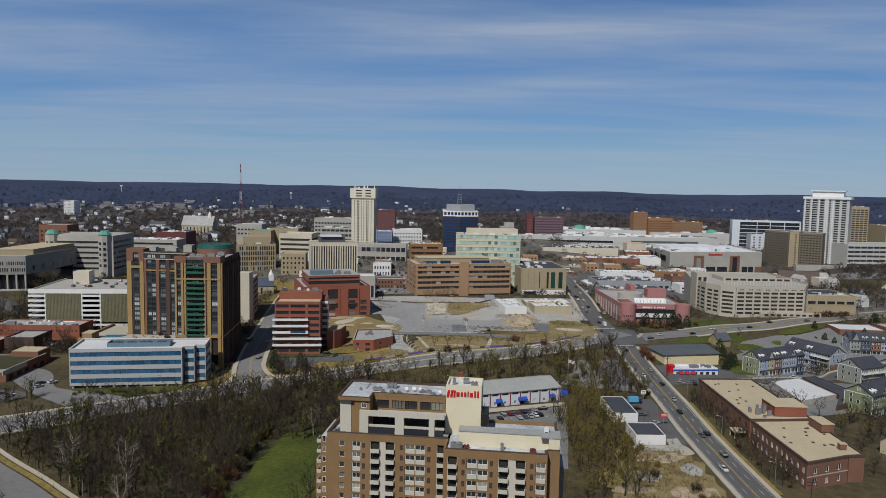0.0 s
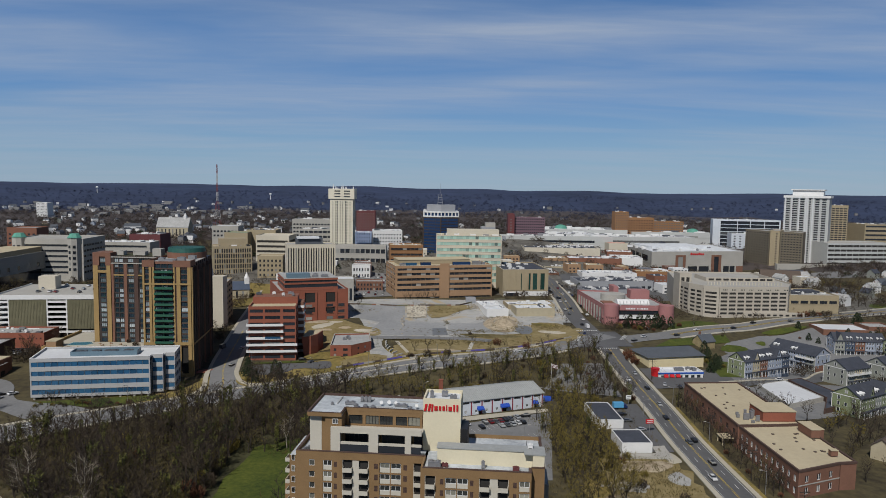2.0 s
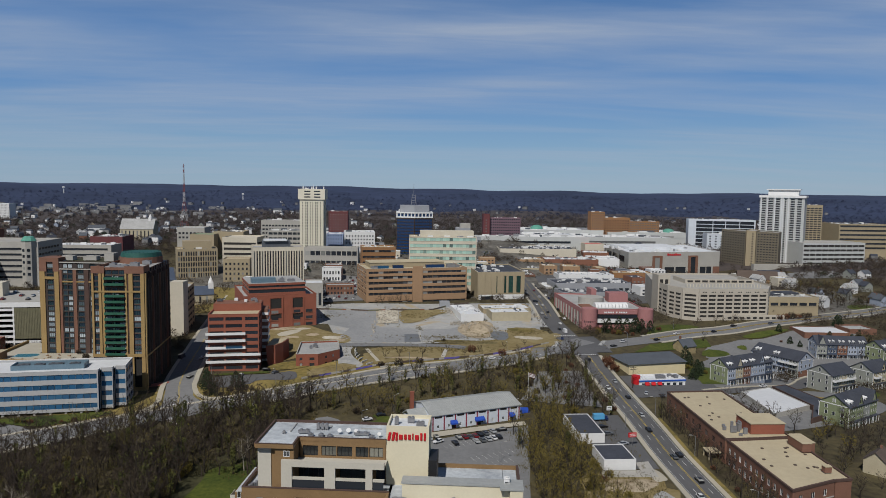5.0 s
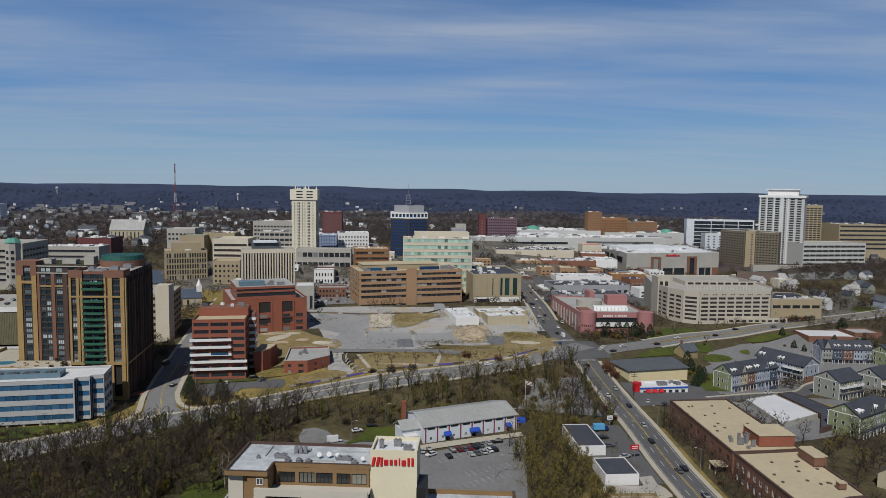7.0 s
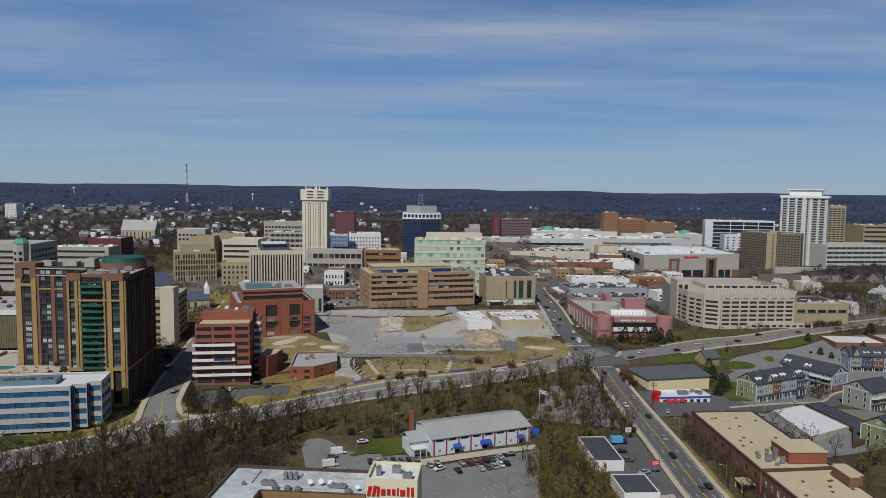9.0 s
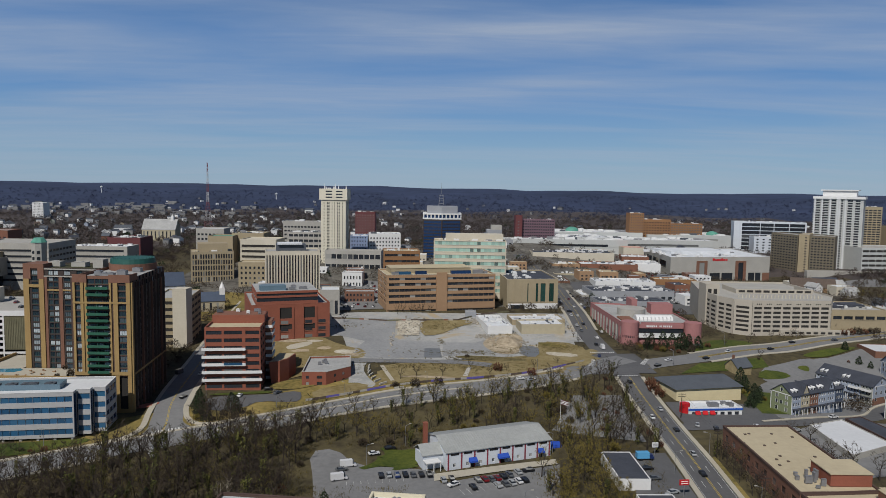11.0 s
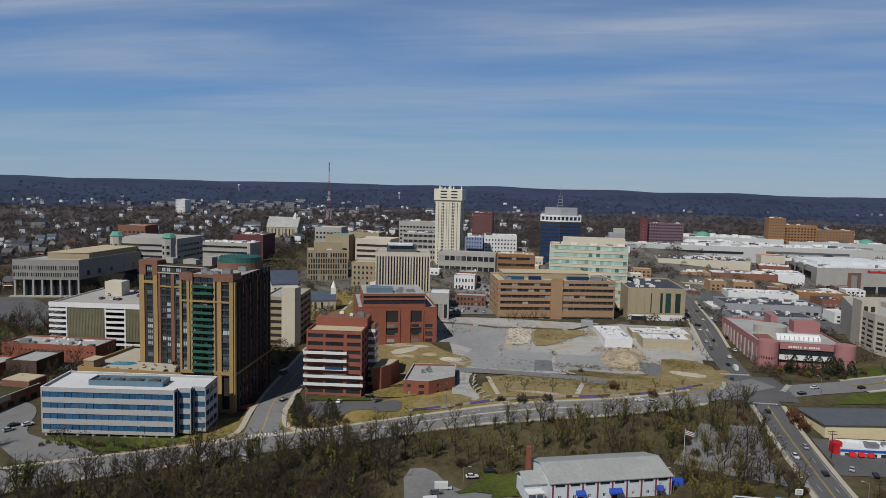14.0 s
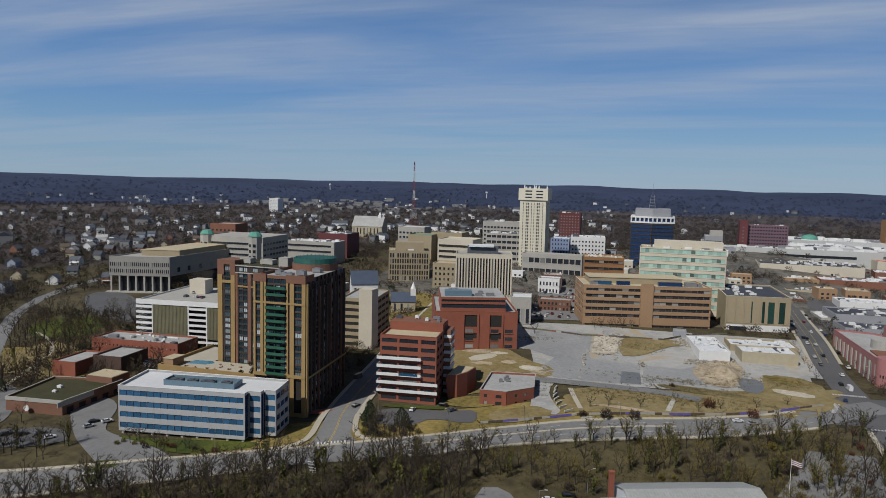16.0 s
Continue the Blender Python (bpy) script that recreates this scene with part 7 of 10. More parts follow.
def moss_hall():
    poly = [(-252.5, 351.5), (-224.4, 354.6), (-224.0, 391.0), (-258.4, 384.0)]
    # the side openings hold near-black sheets for the shade within
    own = building("club_house", "low brick building with brown planted roof", poly, 0.5, 9.0, "school_brick", "moss_roof", [(1, [(2.2, 5.6)], 5, 0.55, dict(glass="shade_gap", frame_mat=None))], coping="pale_concrete")
    b = bmesh.new()
    bx(b, 27.9, 28.3, 0.5, 36, 6.6, 8.9)
    bx(b, -0.2, 28.0, -0.25, -0.003, 7.6, 8.96, Matrix.Rotation(radians(6.3), 4, "Z"))
    part("fascia", b, "pale_concrete", own)
    b = bmesh.new()
    bx(b, 12, 27, 34, 46, 0, 11.0)
    part("annexe", b, "school_brick", own)
    b = bmesh.new()
    bx(b, 12.4, 26.6, 34.4, 45.6, 11.01, 11.3)
    part("annexe_roof", b, "tan_roof", own)
    b = bmesh.new()
    tube(b, (12, -0.3, 5.2), (12, -0.6, 5.2), 1.4, 1.4, 16)
    part("round_badge", b, "white_paint", own, "round pale wall badge")
    roof_unit(own, -243, 372, 8.1, 2.2, 1.6, 1.2, "white_paint", 6)
    roof_unit(own, -240, 366, 8.1, 1.8, 1.4, 0.9, "white_paint", 6)


moss_hall()


def tall_garage():
    poly = [(-160, 503), (-139, 505), (-144, 543), (-165, 541)]
    # both deck fronts are filled with near-black panes for shade
    own = building("town_garage", "pale concrete garage with dark decks and stair tower", poly, 4, 37, "tan_concrete", "grey_roof",
                   [(0, storeys(6, 4.2, 7, 1.6, 3.6), [(0.6, 12)], 0, dict(glass="shade_gap", frame_mat=None)), (1, storeys(6, 4.2, 7, 1.6, 3.6), [(9, 18), (19, 28), (29, 37)], 0, dict(glass="shade_gap", frame_mat=None))], "parking garage")
    b = bmesh.new()
    prism(b, [(12.5, -2.0), (20.8, -1.5), (21.4, 7), (12.5, 7)], 4, 43.0)
    part("stair_tower", b, "cream_concrete", own)


tall_garage()

# council offices with green turrets
own = slab("council_offices", "grey concrete offices with green-capped turrets", -392, -326, 688, 50, 10, 53, "pale_concrete", "pale_concrete", storeys(18, 5.2, 6, 1.4, 3.4), 1, 0.85, 2, "office", side=((1, 8),))
for x in (6.0, 58.0):
    b = bmesh.new()
    tube(b, (x, 2, 10), (x, 2, 54), 6.2, 6.2, 8)
    part("turret", b, "pale_concrete", own)
    b = bmesh.new()
    tube(b, (x, 2, 54.01), (x, 2, 58.0), 6.8, 4.0, 8)
    part("turret_roof", b, "copper_green", own, "green copper turret roof")
    for k in range(5):
        for a in (-112, -68):
            b = bmesh.new()
            bx(b, -1.2, 1.2, -0.1, 0.2, -1.3, 1.3, Matrix.Translation((x + 5.9 * math.cos(radians(a)), 2 + 5.9 * math.sin(radians(a)), 24 + 5.4 * k)) @ Matrix.Rotation(radians(a + 90), 4, "Z"))
            part("turret_window", b, "glass", own)
slab("white_school", "low white office with ribbon windows", -364, -304, 797, 28, 16, 41.5, "pale_concrete", "white_roof", storeys(28, 6, 2, 1.6, 3.8), 1, 0.9, 0, units=3)
slab("maroon_hall", "windowless dark red hall", -347, -311, 846, 34, 16, 47, "maroon_wall", "grey_roof", units=2)
slab("brick_block", "red brick block behind council offices", -480, -446, 830, 26, 16, 54, "orange_brick", "grey_roof", storeys(34, 5, 3, 1.2, 3.2), 6, 0.5, 0)
slab("hospital", "white hospital block on a far hillside", -1014, -986, 1872, 30, 14, 52, "white_paint", "white_roof", storeys(20, 4, 8, 1, 2.6), 8, 0.4, 0)
slab("grey_school", "grey flat-roofed building by a mast", -252, -221, 852, 24, 16, 58, "pale_concrete", "white_roof", storeys(44, 5, 2, 1.2, 3.4), 7, 0.6, 0)
slab("green_roof_block", "tan building with bright green roof edge", -226, -200, 812, 24, 16, 53, "tan_concrete", "copper_green", units=0)
slab("tan_store_west", "tan flat-roofed building behind offices", -206, -172, 830, 30, 18, 55, "tan_concrete", "tan_roof", units=2)

# ---- east side ----
def flat_school():
    pts = [(126.5, 244), (155.5, 248), (159.0, 354), (132.8, 354.5)]
    own = thing("brick_school", "long two-storey brown brick building with tan flat roofs", "building", 126.5, 244, 0)
    loc = lambda *q: [(x - 126.5, y - 244) for x, y in q]
    blocks = (loc((133.6, 246.3), (152.7, 253.9), (159.4, 254.8), (160.4, 294.6), (133.4, 292.4)), loc((132.9, 292.8), (147, 293.4), (160.8, 295.0), (162, 358.4), (134.2, 357.0)))
    wall = bmesh.new()
    f = blocks[0]
    rows = [(1.2, 3.7), (5.6, 8.0)]
    facade(own, wall, f[0], f[1], -2, 10.5, rows, [(3.2, 5.0), (9.2, 11.0), (15.2, 17.0)], frame_mat="white_paint", mullion=0.9)
    facade(own, wall, f[1], f[2], -2, 10.5)
    facade(own, wall, f[2], f[3], -2, 10.5, rows, even(dist(f[2], f[3]), 10, 0.35), frame_mat="white_paint", mullion=0.7)
    facade(own, wall, f[3], f[4], -2, 10.5)
    facade(own, wall, f[4], f[0], -2, 10.5, rows, even(dist(f[4], f[0]), 11, 0.45), frame_mat="white_paint", mullion=0.9)
    g = blocks[1]
    for i in range(5):
        bays = even(dist(g[4], g[0]), 9, 0.4) if i == 4 else ()
        facade(own, wall, g[i], g[(i + 1) % 5], -2, 10.8, rows if bays else (), bays, frame_mat="dark_brick", mullion=0.7)
    part("wall", wall, "school_brick", own)
    for k, (pl, z) in enumerate(zip(blocks, (10.5, 10.8))):
        b = bmesh.new()
        prism(b, shrink(pl, 0.42), -2, z - 0.9)
        part("core", b, "shade_gap", own)
        b = bmesh.new()
        prism(b, shrink(pl, 0.405), z - 0.89, z - 0.5)
        part("roof", b, "tan_roof", own, "tan flat roof with small vents")
        b = bmesh.new()
        outer, inside = shrink(pl, -0.2), shrink(pl, 0.5)
        for i in range(len(pl)):
            j = (i + 1) % len(pl)
            v = [b.verts.new((*p, h)) for h in (z - 0.75, z + 0.1) for p in (outer[i], outer[j], inside[j], inside[i])]
            for q in ((3, 2, 1, 0), (4, 5, 6, 7), (0, 1, 5, 4), (2, 3, 7, 6)):
                b.faces.new([v[w] for w in q])
        part("cornice", b, "dark_brick", own)
    b = bmesh.new()
    m, L = edge_frame(f[0], f[1])
    bx(b, -0.1, L + 0.1, -0.12, -0.003, 4.6, 5.0, m)
    part("string_course", b, "pale_concrete", own)
    b = bmesh.new()
    bx(b, 19.5, 33.5, 54.5, 67.0, 10.5, 14.6)
    part("attic", b, "red_brick", own)
    b = bmesh.new()
    bx(b, 19.2, 33.8, 54.2, 67.3, 14.61, 14.95)
    part("attic_roof", b, "tan_roof", own)
    for x0, x1, y0, y1, h in ((29.5, 33.0, 35, 45.0, 13.6), (33.1, 37.5, 40, 50, 12.0), (26.5, 29.0, 16.0, 18.0, 12.4)):
        b = bmesh.new()
        bx(b, x0, x1, y0, y1, -1 if x0 > 33 else 10.4, h)
        part("brick_turret", b, "school_brick", own)
        b = bmesh.new()
        bx(b, x0 - 0.15, x1 + 0.15, y0 - 0.15, y1 + 0.15, h + 0.004, h + 0.25)
        part("turret_cap", b, "tan_roof", own)
    rng = random.Random(5)
    for i in range(26):
        x, y = rng.uniform(11 if i < 13 else 8, 31), rng.uniform(18, 42) if i < 13 else rng.uniform(70, 106)
        b = bmesh.new()
        bx(b, -0.45, 0.45, -0.45, 0.45, 0, 0.35)
        ob = part("roof_vent", b, "brown_roof", own)
        ob.matrix_basis = pose(x, y, 10.0 if i < 13 else 10.3)
    for x, y, w, d, h in ((13.5, 57, 2.4, 0.8, 3.6), (16.2, 58.5, 0.8, 1.8, 4.4), (11.2, 60, 1.2, 1.0, 2.0), (17.5, 55, 1.6, 0.7, 3.4), (15, 61.5, 0.9, 0.9, 4), (18.0, 61, 0.7, 2.4, 4.4), (12.4, 63.5, 1.0, 1.0, 1.6), (14.6, 53, 1.4, 0.6, 1.4)):
        roof_unit(own, 0, 0, 0, w, d, h * 0.75, "steel", fan=False).matrix_basis = pose(x, y, 10.3)
    # porch on the street side
    b = bmesh.new()
    bx(b, 1.4, 7.2, 52, 58, 3.6, 4.0)
    bx(b, 1.6, 2.0, 52.3, 52.7, -1, 3.6)
    bx(b, 1.6, 2.0, 57.2, 57.6, -1, 3.6)
    part("porch", b, "tan_roof", own)


flat_school()

building("white_roof_store", "low grey building with bright white roof", [(181.5, 344.5), (206.5, 357.5), (202.8, 389), (183.5, 381)], -2, 3.6, "pale_concrete", "bright_roof", kerb_up=0.3)
building("dark_roof_store", "low building with dark bitumen roof", [(195, 337), (221, 351), (214, 393), (205, 390), (207.5, 356.5)], -3, 3.8, "dark_brick", "dark_roof", kerb_up=0.3)


def diner():
    own = slab("diner", "white diner with blue band and red awnings", 134.5, 161, 397, 10.5, 0, 5.6, "white_paint", "white_roof", [(1.6, 3.4)], 7, 0.6, 5, "diner", units=4, unit_mat="steel")
    m, L = edge_frame((0, 0), (26.4, 2.3))
    b = bmesh.new()
    bx(b, -0.3, L + 0.3, -0.3, -0.003, 4.2, 5.0, m)
    part("blue_band", b, "blue_paint", own, "blue painted band")
    for u in (3.0, 6.6, 10.2):
        b = bmesh.new()
        v = [b.verts.new(m @ Vector(q)) for q in ((u, -0.32, 4.1), (u + 2.4, -0.32, 4.1), (u + 2.4, -1.6, 2.6), (u, -1.6, 2.6), (u, -0.32, 2.6), (u + 2.4, -0.32, 2.6))]
        for f in ((0, 3, 2, 1), (0, 4, 3), (1, 2, 5), (3, 4, 5, 2), (0, 1, 5, 4)):
            b.faces.new([v[i] for i in f])
        part("awning", b, "red_paint", own, "red awning")
    b = bmesh.new()
    tube(b, (-1.0, 3, 0), (-1.0, 3, 7), 2.4, 2.4, 12)
    part("corner_drum", b, "red_paint", own)


diner()


def gable_roof(bm, x0, x1, y0, y1, z, rise, over=0.5, thick=0.25, k=0):
    """A pitched roof with its ridge along x."""
    ym = (y0 + y1) / 2
    slope = rise / (ym - y0)
    for ya, s in ((y0 - over, 1), (y1 + over, -1)):
        low = z - slope * over
        q = [(x0 - over, ya, low), (x1 + over, ya, low), (x1 + over, ym, z + rise), (x0 - over, ym, z + rise)]
        v = [bm.verts.new(p) for p in q] + [bm.verts.new((p[0], p[1], p[2] + thick)) for p in q]
        faces = ((3, 2, 1, 0), (4, 5, 6, 7), (0, 1, 5, 4), (1, 2, 6, 5), (2, 3, 7, 6), (3, 0, 4, 7))
        for f in faces:
            bm.faces.new([v[i] for i in (f if s == 1 else f[::-1])]).material_index = k


def gable_end(bm, x, y0, y1, z, rise, t=0.3, k=0):
    ym = (y0 + y1) / 2
    v = [bm.verts.new(q) for q in ((x, y0, z), (x, y1, z), (x, ym, z + rise), (x + t, y0, z), (x + t, y1, z), (x + t, ym, z + rise))]
    for f in ((0, 2, 1), (3, 4, 5), (0, 3, 5, 2), (2, 5, 4, 1), (0, 1, 4, 3)):
        bm.faces.new([v[i] for i in f]).material_index = k


def yellow_store():
    own = thing("yellow_store", "low pale yellow store with grey hipped roof", "store", 134.5, 414.6, 0, 11)
    z = land(150, 430)
    b = bmesh.new()
    bx(b, 0, 36, 0, 22, z - 3, z + 5.0)
    part("wall", b, "yellow_wall", own)
    b = bmesh.new()
    lo = [(-1, -1), (37, -1), (37, 23), (-1, 23)]
    hi = [(3, 11), (34, 11), (34, 13), (3, 13)]
    v = [b.verts.new((*p, z + 5.01)) for p in lo] + [b.verts.new((*p, z + 8.2)) for p in hi]
    for f in ((0, 1, 5, 4), (1, 2, 6, 5), (2, 3, 7, 6), (3, 0, 4, 7), (4, 5, 6, 7), (3, 2, 1, 0)):
        b.faces.new([v[i] for i in f])
    part("roof", b, "slate_grey", own)


yellow_store()


def stone_lodge():
    z = land(187, 462)
    own = thing("stone_lodge", "small stone lodge with dark gable roof", "lodge", 185, 461, z, 24)
    b = bmesh.new()
    bx(b, 0, 11, 0, 9, -2, 4.5)
    gable_end(b, 0, 0, 9, 4.5, 4.0)
    gable_end(b, 10.7, 0, 9, 4.5, 4.0)
    part("wall", b, "yellow_stone", own)
    b = bmesh.new()
    gable_roof(b, 0, 11, 0, 9, 4.5, 4.0)
    part("roof", b, "slate_grey", own)
    b = bmesh.new()
    bx(b, 4, 5.2, 7, 8, 4, 10)
    part("chimney", b, "school_brick", own)


stone_lodge()
for x, y, w, d, h in ((80.0, 315.0, 11.4, 26, 5.2), (83.0, 287.6, 12.6, 16, 4.8)):
    slab("white_shed", "white block shed with dark bitumen roof", x, x + w, y, d, -2, h, "white_paint", "dark_roof", rot=1, kerb_up=0.2)


def roadside_sign(x, y, rot, board, high, wide, label):
    """A board on a post in a small planted bed, its writing as plain bars."""
    z = land(x, y) + 0.24
    own = thing("roadside_sign", label, "sign", x, y, z, rot)
    b = bmesh.new()
    tube(b, (0, 0, 0), (0, 0, high), 0.16, 0.14, 8)
    part("post", b, "steel", own)
    b = bmesh.new()
    bx(b, -wide / 2, wide / 2, -0.2, 0.2, high - 2.0, high)
    bmesh.ops.bevel(b, geom=b.edges[:], offset=0.06, segments=1, affect="EDGES")
    sign = part("board", b, board, own)
    for k in (0.45, 1.2):
        b = bmesh.new()
        bx(b, -wide * 0.36, wide * 0.36, -0.23, -0.203, high - k - 0.3, high - k)
        part("bar", b, "white_paint" if board == "red_paint" else "slate_grey", sign)


roadside_sign(101.6, 310.5, 8, "red_paint", 6.0, 3.6, "red sign board on a post beside a parking lot")
roadside_sign(103.2, 348.4, 8, "white_paint", 5.0, 2.6, "white sign board on a post beside a road")


def box_truck(x, y, rot):
    """A small lorry: chassis, cab, tall box and six wheels."""
    own = thing("box_truck", "light blue box truck parked beside a white shed", "truck", x, y, land(x, y) + 0.24, rot)
    b = bmesh.new()
    bx(b, -3.4, 3.4, -0.45, 0.45, 0.55, 0.8)
    part("chassis", b, "car_black", own)
    b = bmesh.new()
    bx(b, -3.5, 1.5, -1.2, 1.2, 0.85, 3.3)
    bmesh.ops.bevel(b, geom=b.edges[:], offset=0.06, segments=1, affect="EDGES")
    part("cargo_box", b, "screen_pale", own, "light blue box body")
    b = bmesh.new()
    bx(b, 1.7, 3.4, -1.05, 1.05, 0.7, 1.6)
    bx(b, 1.7, 2.9, -1.0, 1.0, 1.6, 2.4)
    cab = part("cab", b, "car_navy blue", own)
    b = bmesh.new()
    bx(b, 2.903, 2.95, -0.85, 0.85, 1.65, 2.3)
    part("windscreen", b, "glass", cab)
    for u in (-2.4, -1.6, 2.6):
        for v in (-1.0, 1.0):
            b = bmesh.new()
            tube(b, (u, v - 0.14, 0.42), (u, v + 0.14, 0.42), 0.42, 0.42, 10)
            part("wheel", b, "car_black", own)




# town houses
def town_row(x, y, rot, units, depth=12.0, h=9.6, end="sage_siding", gables=(1, 3), brick_base=False, terraces=()):
    """A terrace of narrow houses under one dark roof, with steep front gables, dormers, porches and white trim."""
    z = land(x, y)
    own = thing("town_houses", "terrace of three-storey town houses with dark shingled roof", "town houses", x, y, z, rot)
    w, rise = 6.3, 4.4
    L = w * len(units)
    rows = [(1.0, 2.6), (4.2, 5.9), (7.2, 8.7)]
    for i, mat in enumerate(units):
        b = bmesh.new()
        x0 = i * w
        facade(own, b, (x0, 0), (x0 + w, 0), -3, h, rows, [(0.9, 1.9), (2.6, 3.6), (4.4, 5.4)], glass="glass", frame_mat="white_paint", t=0.25, mullion=0.9)
        g0, g1, apex = x0 + 1.0, x0 + w - 1.0, h + 4.9
        if i in gables:
            prism_end = [(g0, h), (g1, h), ((g0 + g1) / 2, apex)]
            v = [b.verts.new((p, q, r)) for q in (-0.02, 0.25) for p, r in prism_end]
            for f in ((0, 1, 2), (5, 4, 3), (0, 2, 5, 3), (1, 4, 5, 2)):
                b.faces.new([v[q] for q in f])
        part("front_wall", b, mat, own)
        b = bmesh.new()
        if i in gables:
            mid = (g0 + g1) / 2
            for xa in (g0 - 0.35, g1 + 0.35):
                q = [(xa, -0.4, h - 0.5), (mid, -0.4, apex + 0.15), (mid, depth * 0.55, apex + 0.15), (xa, 0.6, h - 0.5)]
                v = [b.verts.new(p) for p in q] + [b.verts.new((p[0], p[1], p[2] + 0.2)) for p in q]
                for f in ((0, 1, 2, 3), (7, 6, 5, 4), (0, 4, 5, 1), (1, 5, 6, 2), (2, 6, 7, 3), (3, 7, 4, 0)):
                    b.faces.new([v[k] for k in f])
            part("front_gable", b, "slate", own)
            b = bmesh.new()
            bx(b, mid - 0.45, mid + 0.45, -0.09, -0.03, h + 0.9, h + 2.3)
            part("gable_window", b, "glass", own)
        elif i in terraces:
            bx(b, x0 + 0.4, x0 + w - 0.4, -1.5, -0.01, 6.1, 6.3)
            for p, q in ((x0 + 0.4, x0 + 0.5), (x0 + w - 0.5, x0 + w - 0.4)):
                bx(b, p, q, -1.5, -0.01, 6.31, 7.3)
            bx(b, x0 + 0.4, x0 + w - 0.4, -1.6, -1.5, 6.1, 7.3)
            part("terrace", b, "white_paint", own, "white balcony")
        else:
            for u in (1.5, 3.8):
                b = bmesh.new()
                bx(b, x0 + u, x0 + u + 1.1, 1.0, 3.6, h + 0.5, h + 1.9)
                v = [b.verts.new(q) for q in ((x0 + u - 0.12, 0.85, h + 1.9), (x0 + u + 1.22, 0.85, h + 1.9), (x0 + u + 0.55, 0.85, h + 2.6), (x0 + u - 0.12, 4.0, h + 1.9), (x0 + u + 1.22, 4.0, h + 1.9), (x0 + u + 0.55, 4.0, h + 2.6))]
                for f in ((0, 1, 2), (5, 4, 3), (0, 2, 5, 3), (1, 4, 5, 2), (0, 3, 4, 1)):
                    b.faces.new([v[k] for k in f])
                part("dormer", b, "white_paint", own)
                b = bmesh.new()
                bx(b, x0 + u + 0.16, x0 + u + 0.94, 0.9, 0.99, h + 0.75, h + 1.75)
                part("dormer_window", b, "glass", own)
        b = bmesh.new()
        bx(b, x0 + 0.4, x0 + w - 0.4, -1.7, -0.01, 2.85, 3.05)
        porch = part("porch", b, "slate", own, "dark porch roof")
        for k in (0.5, w / 2 - 0.1, w - 0.7):
            b = bmesh.new()
            bx(b, x0 + k, x0 + k + 0.2, -1.6, -1.4, -0.2, 2.849)
            part("porch_post", b, "white_paint", porch, "white porch post")
    for xa in (-0.02, L - 0.27):
        b = bmesh.new()
        bx(b, xa, xa + 0.29, 0.26, depth, 2.6 if brick_base else -3, h)
        gable_end(b, xa, 0, depth, h, rise)
        part("end_wall", b, end, own)
        if brick_base:
            b = bmesh.new()
            bx(b, xa - 0.04, xa + 0.33, 0.26, depth, -3, 2.599)
            part("brick_base", b, "school_brick", own, "red brick base")
    for xx in (-0.1, L + 0.05):
        for yy, zz in ((2.6, 1.2), (2.6, 4.4), (depth / 2 - 0.5, 4.4), (depth - 4, 1.2), (depth - 4, 4.4), (depth - 4, 7.2), (2.6, 7.2), (depth / 2 - 0.5, h + 1.0)):
            b = bmesh.new()
            bx(b, xx - 0.03, xx + 0.07, yy, yy + 1.1, zz, zz + 1.5)
            bx(b, xx - 0.02, xx + 0.06, yy - 0.18, yy - 0.001, zz - 0.18, zz + 1.68, None, 1)
            bx(b, xx - 0.02, xx + 0.06, yy + 1.101, yy + 1.28, zz - 0.18, zz + 1.68, None, 1)
            part("side_window", b, ("glass", "white_paint"), own)
    b = bmesh.new()
    facade(own, b, (L - 0.26, depth), (0.26, depth), -3, h, rows, even(L - 0.52, len(units) * 2, 0.4), glass="glass", frame_mat="white_paint", t=0.25, mullion=0.9)
    part("rear_wall", b, end, own)
    b = bmesh.new()
    for q in (-0.3, depth + 0.06):
        bx(b, -0.4, L + 0.4, q, q + 0.24, h - 0.42, h - 0.06)
    for xa in (-0.12, L + 0.02):
        for q in (0.0, depth - 0.3):
            bx(b, xa, xa + 0.1, q, q + 0.3, -1, h - 0.43)
        bx(b, xa, xa + 0.1, 0.5, depth - 0.5, h - 0.3, h + 0.05)
    part("trim", b, "white_paint", own, "white eaves and corner boards")
    b = bmesh.new()
    gable_roof(b, 0, L, 0, depth, h, rise)
    part("roof", b, "slate", own, "dark shingled roof")


town_row(185.6, 401.0, 25.5, ["blue_siding", "cream_siding", "school_brick", "blue_siding", "blue_siding", "slate_blue"], gables=(1, 4))
town_row(228.4, 458.2, -63, ["blue_siding", "grey_siding", "blue_siding", "blue_siding", "grey_siding"], 15, 9.0, end="blue_siding", gables=(), brick_base=True, terraces=(1, 3, 4))
town_row(241.2, 394.4, 23, ["grey_siding", "cream_siding", "grey_siding"], 15, end="grey_siding", gables=(), terraces=(0, 1, 2))
town_row(275, 464, -8, ["grey_siding", "slate_blue", "school_brick", "blue_siding", "blue_siding"], 13, end="blue_siding", gables=(0,))
town_row(270, 402, 26, ["cream_siding", "cream_siding", "grey_siding"], 14, end="grey_siding", gables=(1,), terraces=(0, 2))
town_row(309, 448, 20, ["sage_siding", "sage_siding", "cream_siding"], 14, end="sage_siding")
town_row(209, 331, 30, ["sage_siding", "sage_siding", "grey_siding", "sage_siding"], 14, end="sage_siding")
area("lawn_court", [(214, 372), (228, 371), (232, 380), (222, 386), (212, 380)], "bank_grass", 0.33, "olive lawn between town houses and stores", "lawn", 1)
